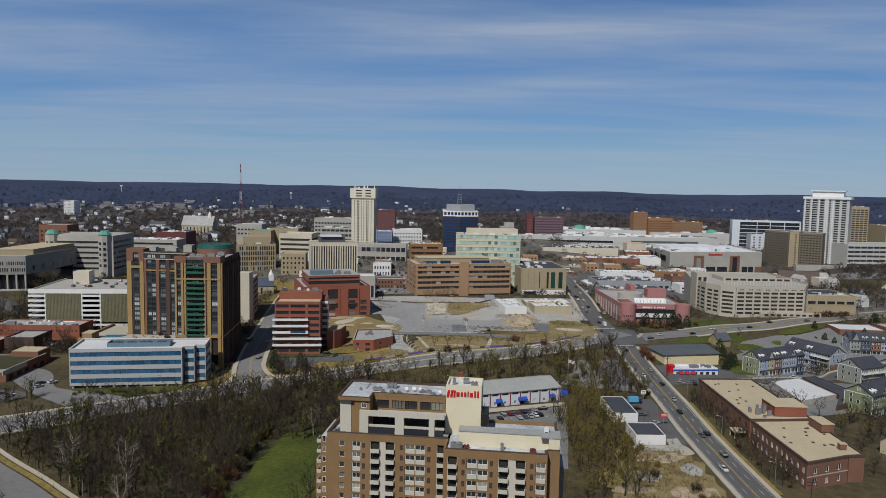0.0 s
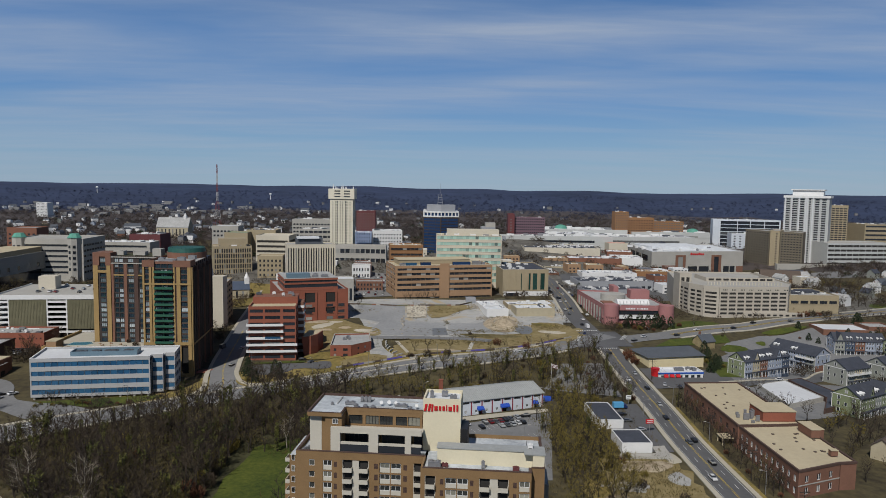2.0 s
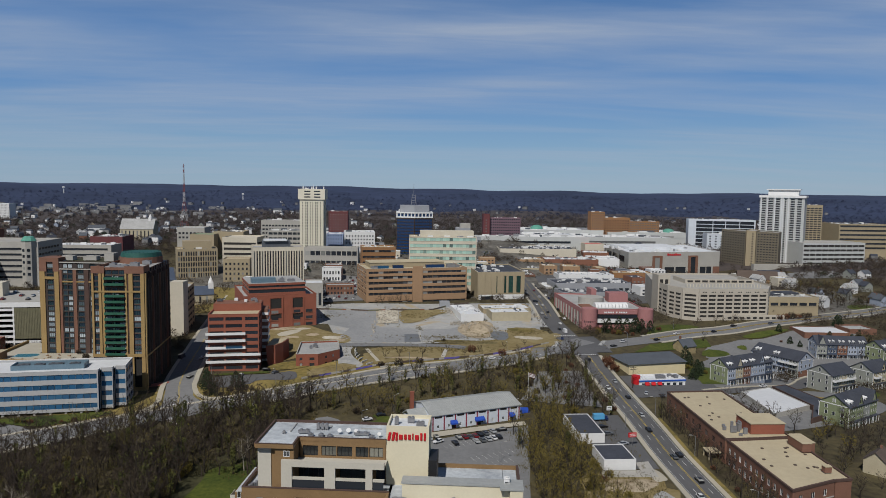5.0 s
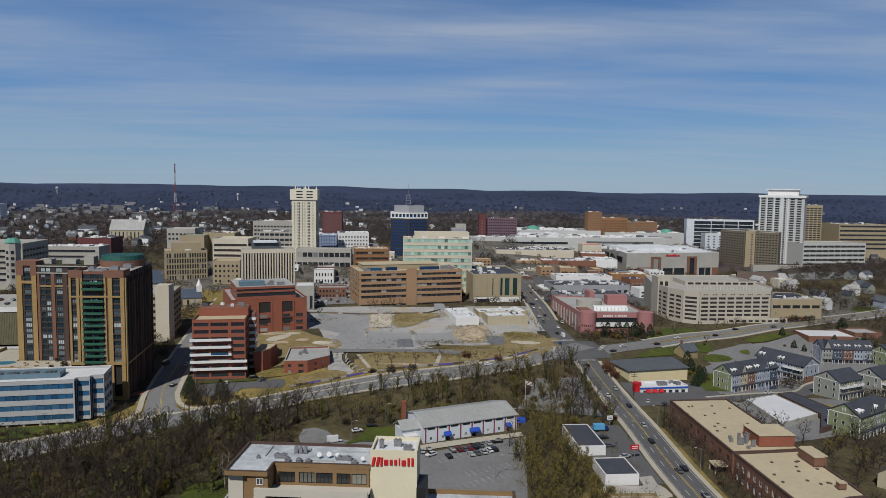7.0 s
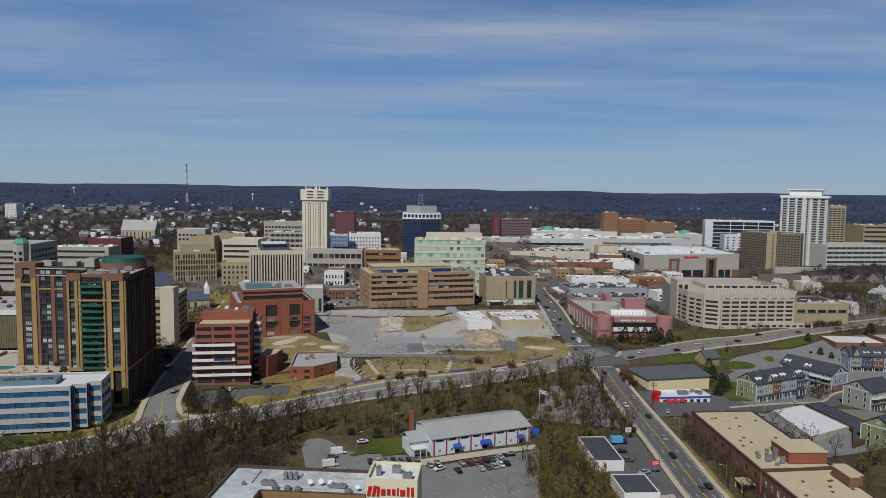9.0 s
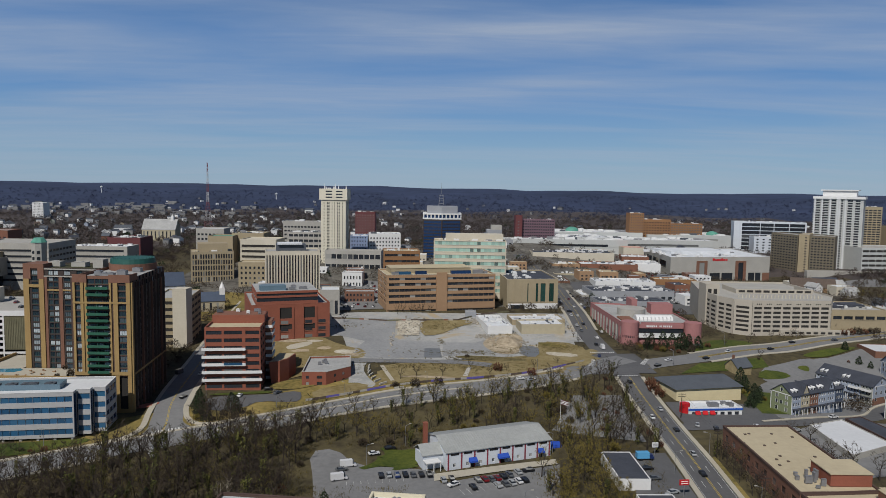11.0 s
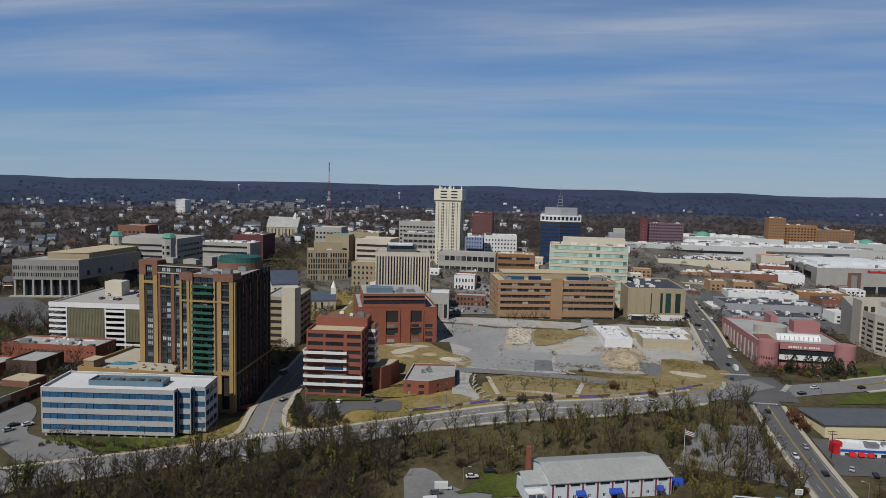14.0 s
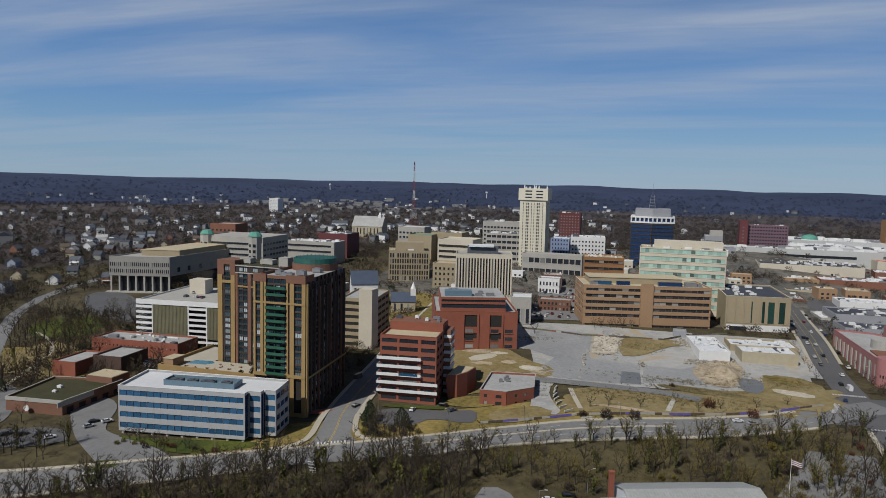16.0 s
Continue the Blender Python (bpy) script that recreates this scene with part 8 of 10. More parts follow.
slab("brick_store", "low brick store with white roof", 286, 318, 497, 22, -2, 11, "school_brick", "bright_roof", rot=-4, kerb_up=0.3)
slab("brick_store", "low brick store with flat roof", 326, 346, 508, 18, 0, 11, "school_brick", "grey_roof", rot=0)


# pink library
def library():
    z = 8.0
    poly = [(134, 515), (146, 518.5), (172, 518), (180, 520), (180, 556), (152, 592), (131, 596)]
    own = building("library", "pink rendered library with round corner towers", poly, z - 3, 23.0, "pink_render", "grey_roof",
                   [(1, [(12.0, 15.0), (17.6, 19.6)], 1, 0.92, dict(frame_mat=None)), (6, [(11, 20)], 10, 0.55, dict(frame_mat=None, glass="pale_concrete"))], "library", coping="pink_render")
    for x, y, r, h in ((4.9, 2.2, 5.6, 24.0), (45.4, 1.6, 5.4, 23.8)):
        b = bmesh.new()
        tube(b, (x, y, 4), (x, y, 14.0), r, r, 32)
        tube(b, (x, y, 14.01), (x, y, 15.6), r - 0.35, r - 0.35, 32, 1)
        tube(b, (x, y, 15.61), (x, y, h), r, r, 32)
        if x > 20:
            tube(b, (x, y, 9.6), (x, y, 11.2), r + 0.03, r + 0.03, 32, 1)
        part("round_tower", b, ("pink_render", "glass"), own)
        for i in range(24):
            a = 2 * math.pi * i / 24
            b = bmesh.new()
            bx(b, -0.35, 0.35, -0.2, 0.2, 14.02, 15.6, Matrix.Translation((x + (r - 0.15) * math.cos(a), y + (r - 0.15) * math.sin(a), 0)) @ Matrix.Rotation(a + math.pi / 2, 4, "Z"))
            part("tower_post", b, "pink_render", own)
    b = bmesh.new()
    arch = [(4.6 * math.cos(math.pi * k / 10), 3.2 * math.sin(math.pi * k / 10)) for k in range(11)]
    va, vb = [b.verts.new((13, 19 + q, 22.1 + z)) for q, z in arch], [b.verts.new((37, 19 + q, 22.1 + z)) for q, z in arch]
    b.faces.new(va)
    b.faces.new(vb[::-1])
    for k in range(10):
        b.faces.new((va[k + 1], va[k], vb[k], vb[k + 1]))
    part("skylight", b, "white_paint", own, "long white vaulted skylight")
    for k in range(9):
        b = bmesh.new()
        bx(b, 14.5 + k * 2.6, 14.8 + k * 2.6, 14.3, 23.7, 22.1, 24.4)
        part("skylight_rib", b, "grey_metal", own)
    b = bmesh.new()
    bx(b, 11, 39.5, 2.2, 2.95, 16.6, 19.4)
    part("front_glass", b, "glass", own, "dark glazed band")
    b = bmesh.new()
    bx(b, 11, 39.5, 1.9, 2.94, 13.4, 16.2)
    part("white_band", b, "white_paint", own, "white wall band under glazing")
    for k in range(9):
        b = bmesh.new()
        bx(b, 0.0, 1.5, 0.0, 0.6, 8.0, 20.0, pose(-0.2 - 0.037 * (12 + k * 7.4), 12 + k * 7.4, 0, 0, 0, 92))
        part("west_column", b, "pale_concrete", own, "pale slanted column")
    b = bmesh.new()
    tube(b, (15, 36, 22.1), (15, 36, 27), 9.5, 9.5, 24)
    part("roof_drum", b, "pale_concrete", own)
    for q in ((30, 45, 40, 50, 22.1, 29.0), (18, 22, 46, 60, 22.1, 31.0)):
        b = bmesh.new()
        bx(b, *q)
        part("stair_block", b, "pink_render", own)
    b = bmesh.new()
    bx(b, 2.5, 11, 10, 26, 22.1, 22.9)
    part("roof_panel", b, "orange_brick", own)
    b = bmesh.new()
    bx(b, 11, 39.5, 1.6, 2.9, 19.6, 22.2)
    part("sign_fascia", b, "pink_render", own)
    for k, wd in enumerate((1.0, 0.8, 0.9, 0.9, 0.8, 0.9, 0.0, 0.8, 0.3, 0.9, 0.8, 0.8, 0.8, 0.9)):
        if wd:
            b = bmesh.new()
            bx(b, 15.5 + k * 1.2, 15.5 + k * 1.2 + wd, 1.5, 1.598, 20.4, 21.5)
            part("sign_bar", b, "white_paint", own, "white unreadable sign letter")


library()


def big_garage():
    poly = [(222, 556), (232, 549), (288, 551.5), (303, 576), (303, 650), (226, 650), (214, 600), (216, 570)]
    lev = [(11.6 + 3.15 * i, 11.6 + 3.15 * i + 1.65) for i in range(6)]
    # deck openings are filled with near-black panes for their shade
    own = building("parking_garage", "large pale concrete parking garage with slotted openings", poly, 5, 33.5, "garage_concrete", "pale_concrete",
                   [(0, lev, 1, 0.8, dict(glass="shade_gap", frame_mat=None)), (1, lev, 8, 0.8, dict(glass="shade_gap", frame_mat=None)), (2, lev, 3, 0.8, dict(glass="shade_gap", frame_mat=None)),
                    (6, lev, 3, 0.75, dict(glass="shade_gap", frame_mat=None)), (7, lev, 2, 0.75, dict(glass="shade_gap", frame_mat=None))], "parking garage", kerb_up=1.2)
    # all slots below are near-black panels on solid wall, coloured as shaded gaps
    for i in range(8):
        for k in range(3):
            b = bmesh.new()
            x, y = on_line((10, -7), (66, -4.5), 3.2 + i * 7.0 + k * 1.3, 0)
            bx(b, x, x + 0.7, y - 0.06, y - 0.004, 30.6, 31.4)
            part("slot", b, "shade_gap", own)
    b = bmesh.new()
    for x0, x1, y0, y1 in ((16, 74, 34, 35), (16, 17, 35, 60), (73, 74, 35, 60)):
        bx(b, x0, x1, y0, y1, 32.3, 35.6)
    part("upper_deck_wall", b, "garage_concrete", own)
    for i in range(9):
        b = bmesh.new()
        bx(b, 18 + i * 6.2, 22.6 + i * 6.2, 33.9, 33.996, 33.2, 34.8)
        part("slot", b, "shade_gap", own)
    b = bmesh.new()
    bx(b, -8, 2, 30, 44, 5, 39.5)
    part("stair_tower", b, "garage_concrete", own)
    for i in range(2):
        b = bmesh.new()
        bx(b, -6.6 + i * 4.2, -4.0 + i * 4.2, 29.9, 29.996, 9, 36)
        part("tower_slot", b, "shade_gap", own)
    b = bmesh.new()
    bx(b, 30, 78, -8, -5.0, 5, 13.4)
    part("base", b, "garage_concrete", own)
    for i in range(9):
        b = bmesh.new()
        bx(b, 33 + i * 5, 36 + i * 5, -8.1, -8.003, 10.8, 12.2)
        part("base_slot", b, "shade_gap", own)
    for i in range(24):
        b = bmesh.new()
        bx(b, 0.3, 0.9, -0.1, 0.5, 32.3, 34.6)
        ob = part("deck_post", b, "cream_concrete", own)
        ob.matrix_basis = pose(8 + i * 2.6, 12, 0)


big_garage()
slab("tan_offices", "low tan office with dark panelled roof", 297, 338, 566.5, 40, 4, 25, "tan_concrete", "pale_concrete", [(18, 20.4)], 5, 0.8, 0, "office", units=3, side=((3, 3),))
for i, (x, y) in enumerate(((301, 578), (318, 584))):
    b = bmesh.new()
    bx(b, 0, 15, 0, 13, 24.11, 25.6)
    ob = tagged(part("solar_roof", b, "dark_roof", None), "dark roof panels on a tan office", "roof panel")
    ob.matrix_basis = pose(x, y, 0, 0, 0, 8)


def cinema():
    a0, a1 = (278.0, 855.0), (401.0, 878.0)
    m0, L = edge_frame(a0, a1)
    poly = [a0, a1, (404, 990), (285, 974)]
    own = building("cinema", "broad pale cinema block with white roof and red piers", poly, 2, 33.5, "pale_concrete", "white_roof",
                   [(0, [(5, 15)], [(10, 17), (19, 29), (49, 62), (64, 78), (98, 106), (107, 114)], 0, dict(glass="glass", frame_mat=None)), (3, [(6, 13), (19, 27)], [(8, 34), (40, 66), (72, 100)], 0, dict(glass="glass", frame_mat=None))], "cinema", coping="white_paint")
    m, _ = edge_frame((0, 0), (a1[0] - a0[0], a1[1] - a0[1]))
    for u in (32, 81):
        b = bmesh.new()
        bx(b, u, u + 3.4, -0.8, -0.004, 2, 29, m)
        bx(b, u + 10, u + 13.4, -0.8, -0.004, 2, 29, m)
        bx(b, u + 3.4, u + 10, -0.8, -0.004, 27, 29, m)
        part("red_pier", b, "school_brick", own)
        b = bmesh.new()
        bx(b, u + 3.5, u + 9.9, -0.3, -0.004, 3, 27, m)
        part("tall_window", b, "glass", own)
    for u in (0.0, 116):
        b = bmesh.new()
        bx(b, u, u + 9, -0.5, -0.004, 2, 15, m)
        part("red_base", b, "school_brick", own)
    b = bmesh.new()
    for i in range(7):
        bx(b, 52 + i * 2.7, 54.2 + i * 2.7, -0.4, -0.004, 29.2, 31.8 if i in (0, 4) else 31.0, m)
    part("sign_bar", b, "red_paint", own, "red sign shapes")
    rng = random.Random(11)
    for i in range(34):
        x, y = on_line(a0, a1, rng.uniform(8, L - 8), rng.uniform(6, 84))
        roof_unit(own, x, y, 32.6, rng.uniform(2, 7), rng.uniform(2, 4), rng.uniform(1, 3), rng.choice(("white_paint", "white_paint", "steel")), 10.6)
    b = bmesh.new()
    bx(b, 22, 100, 40, 90, 32.6, 36.2, m)
    part("upper_roof", b, "white_roof", own)


cinema()

# the mall and its neighbours
for x0, x1, y, d, z1, n in ((136, 262, 1062, 70, 40, 22), (190, 330, 1140, 70, 43, 18), (262, 420, 1085, 60, 36, 16), (340, 470, 1150, 60, 40, 10), (97, 262, 975, 22, 43, 16)):
    slab("mall", "white-roofed shopping mall block", x0, x1, y, d, 8, z1, "cool_white", "bright_roof", [(z1 - 9, z1 - 6)], 1, 0.7, 0, "mall", units=n)


def dome(x, y, z, r):
    own = thing("glass_dome", "green glazed dome on a mall roof", "dome", x, y, z)
    b = bmesh.new()
    prev = None
    for i in range(5):
        a = math.pi / 2 * i / 4.6
        ring = [b.verts.new((r * math.cos(a) * math.cos(2 * math.pi * k / 16), r * math.cos(a) * math.sin(2 * math.pi * k / 16), r * 0.62 * math.sin(a))) for k in range(16)]
        if prev:
            for k in range(16):
                b.faces.new((prev[k], prev[(k + 1) % 16], ring[(k + 1) % 16], ring[k]))
        prev = ring
    b.faces.new(prev)
    part("shell", b, "copper_green", own)
    b = bmesh.new()
    tube(b, (0, 0, -3), (0, 0, 0), r * 1.02, r * 1.02, 16)
    part("ring", b, "white_paint", own)


dome(329, 1180, 39, 16)
dome(226, 1165, 43, 10.5)
dome(450, 1175, 39, 10)
slab("tan_department_store", "tan store with dark roof and pale walls", 128, 224, 893, 56, 8, 33.5, "cream_concrete", "dark_roof", [(14, 17), (24, 26)], [(46, 48), (66, 68)], 0, 0, units=16, kerb_up=1.0)
slab("brick_shops", "row of red brick shops", 176, 240, 850, 30, 9, 25, "orange_brick", "white_roof", rot=0, units=6)
slab("tan_shops", "small tan shop building with windows", 143, 174, 845, 30, 8, 25, "brown_concrete", "tan_roof", storeys(11, 4, 3, 1.2, 3), 6, 0.5, 0, units=3)
slab("white_shops", "white-roofed shop block with vents", 168, 226, 742, 26, 6, 20, "white_paint", "bright_roof", rot=0, units=10)
slab("dark_shops", "dark grey shop row with flat roofs", 152, 226, 684, 34, 6, 19, "grey_concrete", "dark_roof", [(11, 14)], 12, 0.6, 3, units=12)
slab("dark_shops", "low dark shop block behind a library", 148, 206, 640, 26, 6, 17, "grey_concrete", "dark_roof", [(10, 13)], 10, 0.6, 4, units=8)
slab("grey_shops", "low grey shop block beside a road", 143, 150, 686, 30, 6, 15, "pale_concrete", "white_roof", rot=3, units=3)
slab("tan_shops", "tan shop block with orange front", 234, 276, 772, 18, 6, 19, "orange_wall", "tan_roof", rot=-4, units=4)
slab("white_shops", "white store block by a cinema", 232, 268, 862, 40, 6, 25, "white_paint", "bright_roof", rot=-8, units=5)
slab("brick_shops", "red brick store beside a cinema", 238, 270, 912, 30, 6, 28, "orange_brick", "white_roof", rot=-8, units=4)
slab("red_roof_shops", "store with red roof in the town", 250, 276, 950, 22, 8, 36, "cream_concrete", "red_paint", rot=0)
slab("brick_shops", "low brick shop on a town street", 133, 146, 756, 40, 6, 18, "school_brick", "grey_roof", [(10, 12), (14, 16)], 5, 0.5, 0, units=2)
slab("brick_shops", "corner brick shop on a town street", 96, 110, 700, 46, 10, 24, "school_brick", "grey_roof", [(13, 15), (18, 20)], 5, 0.5, 0, units=2)
slab("small_shops", "row of small pale shops", 138, 176, 800, 22, 6, 20, "cream_siding", "grey_roof", [(10, 12), (15, 17)], 10, 0.5, 0, units=4)
slab("wide_wall", "long cream retaining wall below towers", 440, 540, 868, 6, 2, 19, "pale_concrete", "pale_concrete", rot=0)
slab("brick_terrace", "low brick houses on a town street", -60, -36, 640, 14, 10, 22, "school_brick", "grey_roof", [(14, 16), (18, 20)], 8, 0.5, 4)
slab("white_cottage", "small white cottage building", -70, -52, 700, 14, 12, 30, "white_paint", "grey_roof", [(18, 21), (24, 27)], 6, 0.5, 0)
slab("glass_pavilion", "grey pavilion with tall windows", -70, -56, 580, 20, 10, 32, "pale_concrete", "white_roof", [(14, 24)], 4, 0.7, 8)
slab("small_annexe", "small grey annexe on the cleared site", 36, 44, 582, 8, 10, 17, "grey_concrete", "grey_roof")


def church(x, y, z, rot, w, d, h, rise, wall, roof, spire=0.0):
    own = thing("church", "stone church with grey pitched roof", "church", x, y, z, rot)
    b = bmesh.new()
    bx(b, 0, w, 0, d, -4, h)
    gable_end(b, 0, 0, d, h, rise)
    gable_end(b, w - 0.3, 0, d, h, rise)
    part("wall", b, wall, own)
    b = bmesh.new()
    gable_roof(b, 0, w, 0, d, h, rise)
    part("roof", b, roof, own)
    for i in range(int(w / 5)):
        b = bmesh.new()
        bx(b, 2 + i * 5, 3.6 + i * 5, -0.06, -0.004, h * 0.35, h * 0.85)
        part("window", b, "glass", own)
    if spire:
        b = bmesh.new()
        bx(b, w * 0.8, w * 0.8 + 4, d / 2 - 2, d / 2 + 2, h, h + rise + spire * 0.35)
        tube(b, (w * 0.8 + 2, d / 2, h + rise + spire * 0.35), (w * 0.8 + 2, d / 2, h + rise + spire), 2.2, 0.05, 8)
        part("spire", b, "white_paint", own)


church(-376, 1006, 28, 0, 44, 20, 18, 13, "cream_siding", "grey_roof", 7)
church(-164, 600, 8, 20, 18, 10, 11, 6, "cream_siding", "slate_blue", 8)
church(-196, 600, 8, 30, 20, 14, 22, 9, "white_paint", "slate_blue", 0)
church(416, 806, 4, 0, 26, 14, 8, 6, "white_paint", "slate", 0)
church(372, 770, 4, -20, 40, 18, 10, 8, "brown_concrete", "brown_roof", 0)


# radio mast
def mast():
    own = thing("radio_mast", "tall red and white lattice radio mast", "mast", -313.5, 1084.2, 26)
    n, H = 16, 111.0
    for i in range(n):
        za, zb = H * i / n, H * (i + 1) / n
        wa, wb = (5.0 * (1 - za / 60) + 1.2 if za < 50 else 2.0 - za / 75), (5.0 * (1 - zb / 60) + 1.2 if zb < 50 else 2.0 - zb / 75)
        b = bmesh.new()
        ca, cb = ([(s * w, t * w) for s, t in ((-1, -1), (1, -1), (1, 1), (-1, 1))] for w in (wa, wb))
        for k in range(4):
            tube(b, (*ca[k], za), (*cb[k], zb), 0.17, 0.17, 4)
            tube(b, (*ca[k], za), (*cb[(k + 1) % 4], zb), 0.08, 0.08, 4)
            tube(b, (*ca[(k + 1) % 4], za), (*cb[k], zb), 0.08, 0.08, 4)
        part("mast_section", b, "mast_red" if (i // 2) % 2 else "mast_white", own)


mast()
def near_road(x, y, pts, gap=22):
    return any(abs(x - (p[0] + (q[0] - p[0]) * t)) + abs(y - (p[1] + (q[1] - p[1]) * t)) < gap for p, q in zip(pts, pts[1:]) for t in (0, 0.25, 0.5, 0.75, 1))


# ---- cars ----
CARS = {}
for colour, value in (("white", (0.62, 0.62, 0.62)), ("black", (0.012, 0.012, 0.014)), ("grey", (0.10, 0.105, 0.11)), ("silver", (0.34, 0.35, 0.36)), ("dark red", (0.16, 0.012, 0.015)), ("navy blue", (0.015, 0.03, 0.10))):
    MAT["car_" + colour] = surface("car_" + colour, value, 0.3, 0.05)


def car_template(colour, long=4.6, high=1.5, van=False):
    own = thing("car", colour + " parked car with dark windows", "car", 0, 0, 0, group="cars")
    b = bmesh.new()
    prof = [(-long / 2, 0.35), (long / 2, 0.35), (long / 2, 0.72), (long / 2 - 0.25, 0.86), (long * 0.22, 0.95), (-long / 2 + 0.15, 0.98), (-long / 2, 0.8)]
    if van:
        prof = [(-long / 2, 0.35), (long / 2, 0.35), (long / 2, 0.9), (long / 2 - 0.9, 1.2), (long / 2 - 1.5, high), (-long / 2, high)]
    va = [b.verts.new((x, -0.9, z)) for x, z in prof]
    vb = [b.verts.new((x, 0.9, z)) for x, z in prof]
    b.faces.new(va)
    b.faces.new(vb[::-1])
    for i in range(len(prof)):
        j = (i + 1) % len(prof)
        b.faces.new((va[j], va[i], vb[i], vb[j]))
    if not van:
        bx(b, -long * 0.30, long * 0.06, -0.62, 0.62, high - 0.06, high)
    part("body", b, "car_" + colour, own)
    b = bmesh.new()
    if van:
        bx(b, long / 2 - 1.52, long / 2 - 1.0, -0.91, 0.91, 1.22, high - 0.15)
    else:
        lo = [(-long * 0.40, -0.86), (long * 0.22, -0.86), (long * 0.22, 0.86), (-long * 0.40, 0.86)]
        hi = [(-long * 0.30, -0.64), (long * 0.06, -0.64), (long * 0.06, 0.64), (-long * 0.30, 0.64)]
        v = [b.verts.new((*p, 0.97)) for p in lo] + [b.verts.new((*p, high - 0.06)) for p in hi]
        for f in ((0, 1, 5, 4), (1, 2, 6, 5), (2, 3, 7, 6), (3, 0, 4, 7), (4, 5, 6, 7), (3, 2, 1, 0)):
            b.faces.new([v[i] for i in f])
    part("window", b, "glass", own)
    for sx in (-0.31, 0.31):
        for sy in (-0.82, 0.82):
            b = bmesh.new()
            tube(b, (sx * long, sy - 0.1, 0.33), (sx * long, sy + 0.1, 0.33), 0.33, 0.33, 10)
            part("wheel", b, "rubber", own)
    return own




def car(colour, x, y, rot, z=None, van=False):
    key = (colour, van)
    m = pose(x, y, (land(x, y) + 0.42) if z is None else z, 0, 0, rot)
    if key not in CARS:
        CARS[key] = car_template(colour, 6.2 if van else 4.6, 2.7 if van else 1.5, van)
        CARS[key].matrix_basis = m
    else:
        copy_thing(CARS[key], m)


HUES = ["white", "black", "grey", "silver", "dark red", "navy blue", "black", "white", "silver"]
rng = random.Random(21)
for x, y, a in ((28, 316, 24), (30, 322, 24), (32.6, 322.4, 24), (35, 322.6, 24), (37.2, 323.4, 24), (39.6, 325, 24), (42, 326.6, 24), (45.4, 329, 24), (49.6, 330.6, 110), (37, 317.6, 24), (39.7, 318.6, 24),
                (42.2, 319.4, 24), (44.8, 321, 24), (47.2, 322, 24), (21, 318, 130)):
    car(rng.choice(["black", "black", "black", "grey", "white", "dark red", "silver"]), x, y, a + 85)
for i, c in enumerate(("black", "silver", "navy blue", "black", "grey", "black", "black")):
    car(c, -5.8 + i * 3.0, 326.6 + 0.3 * (i % 2), 100)
for c, x, y, a in (("white", -10, 345.5, 20), ("black", -4, 351, 15), ("grey", -21, 331.5, 25), ("black", 20.5, 323, 100), ("silver", 17.5, 322, 100)):
    car(c, x, y, a)
car("white", -21, 324, 20, van=True)
car("white", -19, 335, 15, van=True)
for c, x, y, a in (("black", 115.5, 276, 92), ("white", 110, 262, -88), ("grey", 114.6, 298, 92), ("black", 117.5, 300, 92), ("black", 115, 328, -90), ("silver", 118.5, 348, 88), ("black", 121, 375, 88), ("white", 115, 390, -90),
                   ("silver", 122, 401, 90), ("black", 117, 436, 90), ("black", 140, 462, 30), ("white", 150, 474, 30), ("navy blue", 111, 480, 80), ("black", 116, 510, 90), ("white", 121, 530, 90), ("black", 119.5, 567, 90),
                   ("grey", 114.5, 548, -90), ("silver", 120, 590, 90), ("white", 125, 629, 88), ("black", 118, 606, 90), ("dark red", 128, 668, 88), ("black", 176, 484, 30), ("white", 196, 500, 30), ("black", 228, 512, 25),
                   ("black", 250, 528, 20), ("grey", 280, 531, 20), ("silver", 176, 378, 10), ("white", 160, 382, 80), ("grey", 148, 378, 80), ("black", 140, 378, 80), ("silver", 133, 382, 70), ("white", 206, 401, 15),
                   ("white", -112, 446, 80), ("black", -107, 405, 75), ("white", -170, 312, 25), ("silver", -203, 347, 60), ("white", -200, 354, 60), ("black", -205, 352, 60), ("black", -70, 421, 5), ("grey", -64, 415, 60),
                   ("white", -81, 409, 90), ("white", 60, 442, 20), ("silver", 66, 441, 20), ("black", 214, 338, 30), ("black", 209, 340, 30), ("black", 95.6, 333, 10), ("grey", 95.6, 324, 10), ("silver", 95.2, 309, 60), ("silver", 98.6, 312.4, 20)):
    car(c, x, y, a)
box_truck(97.6, 343, 4)
car("white", 117.5, 500, 92, van=True)
car("grey", -124, 447, 80, van=True)
for i in range(22):                                              # streetside and lots in the town
    if i % 2:
        car(rng.choice(HUES), rng.choice((113.0, 127.5)) + (i % 3) * 0.3 + i * 0.36, 540 + i * 7.5, 88)
    else:
        car(rng.choice(HUES), rng.uniform(-64, -32), rng.choice((622, 640, 656, 668, 684, 700)), 95)
for i in range(12):
    x, y = 214 + (i % 12) * 5.2 + rng.uniform(-1, 1), 672 + (i // 12) * 14 + rng.uniform(-1, 1)
    car(rng.choice(HUES), x, y, 95, land(x, y) + 0.4)
for i in range(18):
    car(rng.choice(HUES), -262 + i * 3.9, rng.choice((486, 500, 501, 516)), 98, 33.1)
for i in range(12):
    car(rng.choice(HUES), -256 + i * 3.8, 433 - (i > 6) * 4, 100)


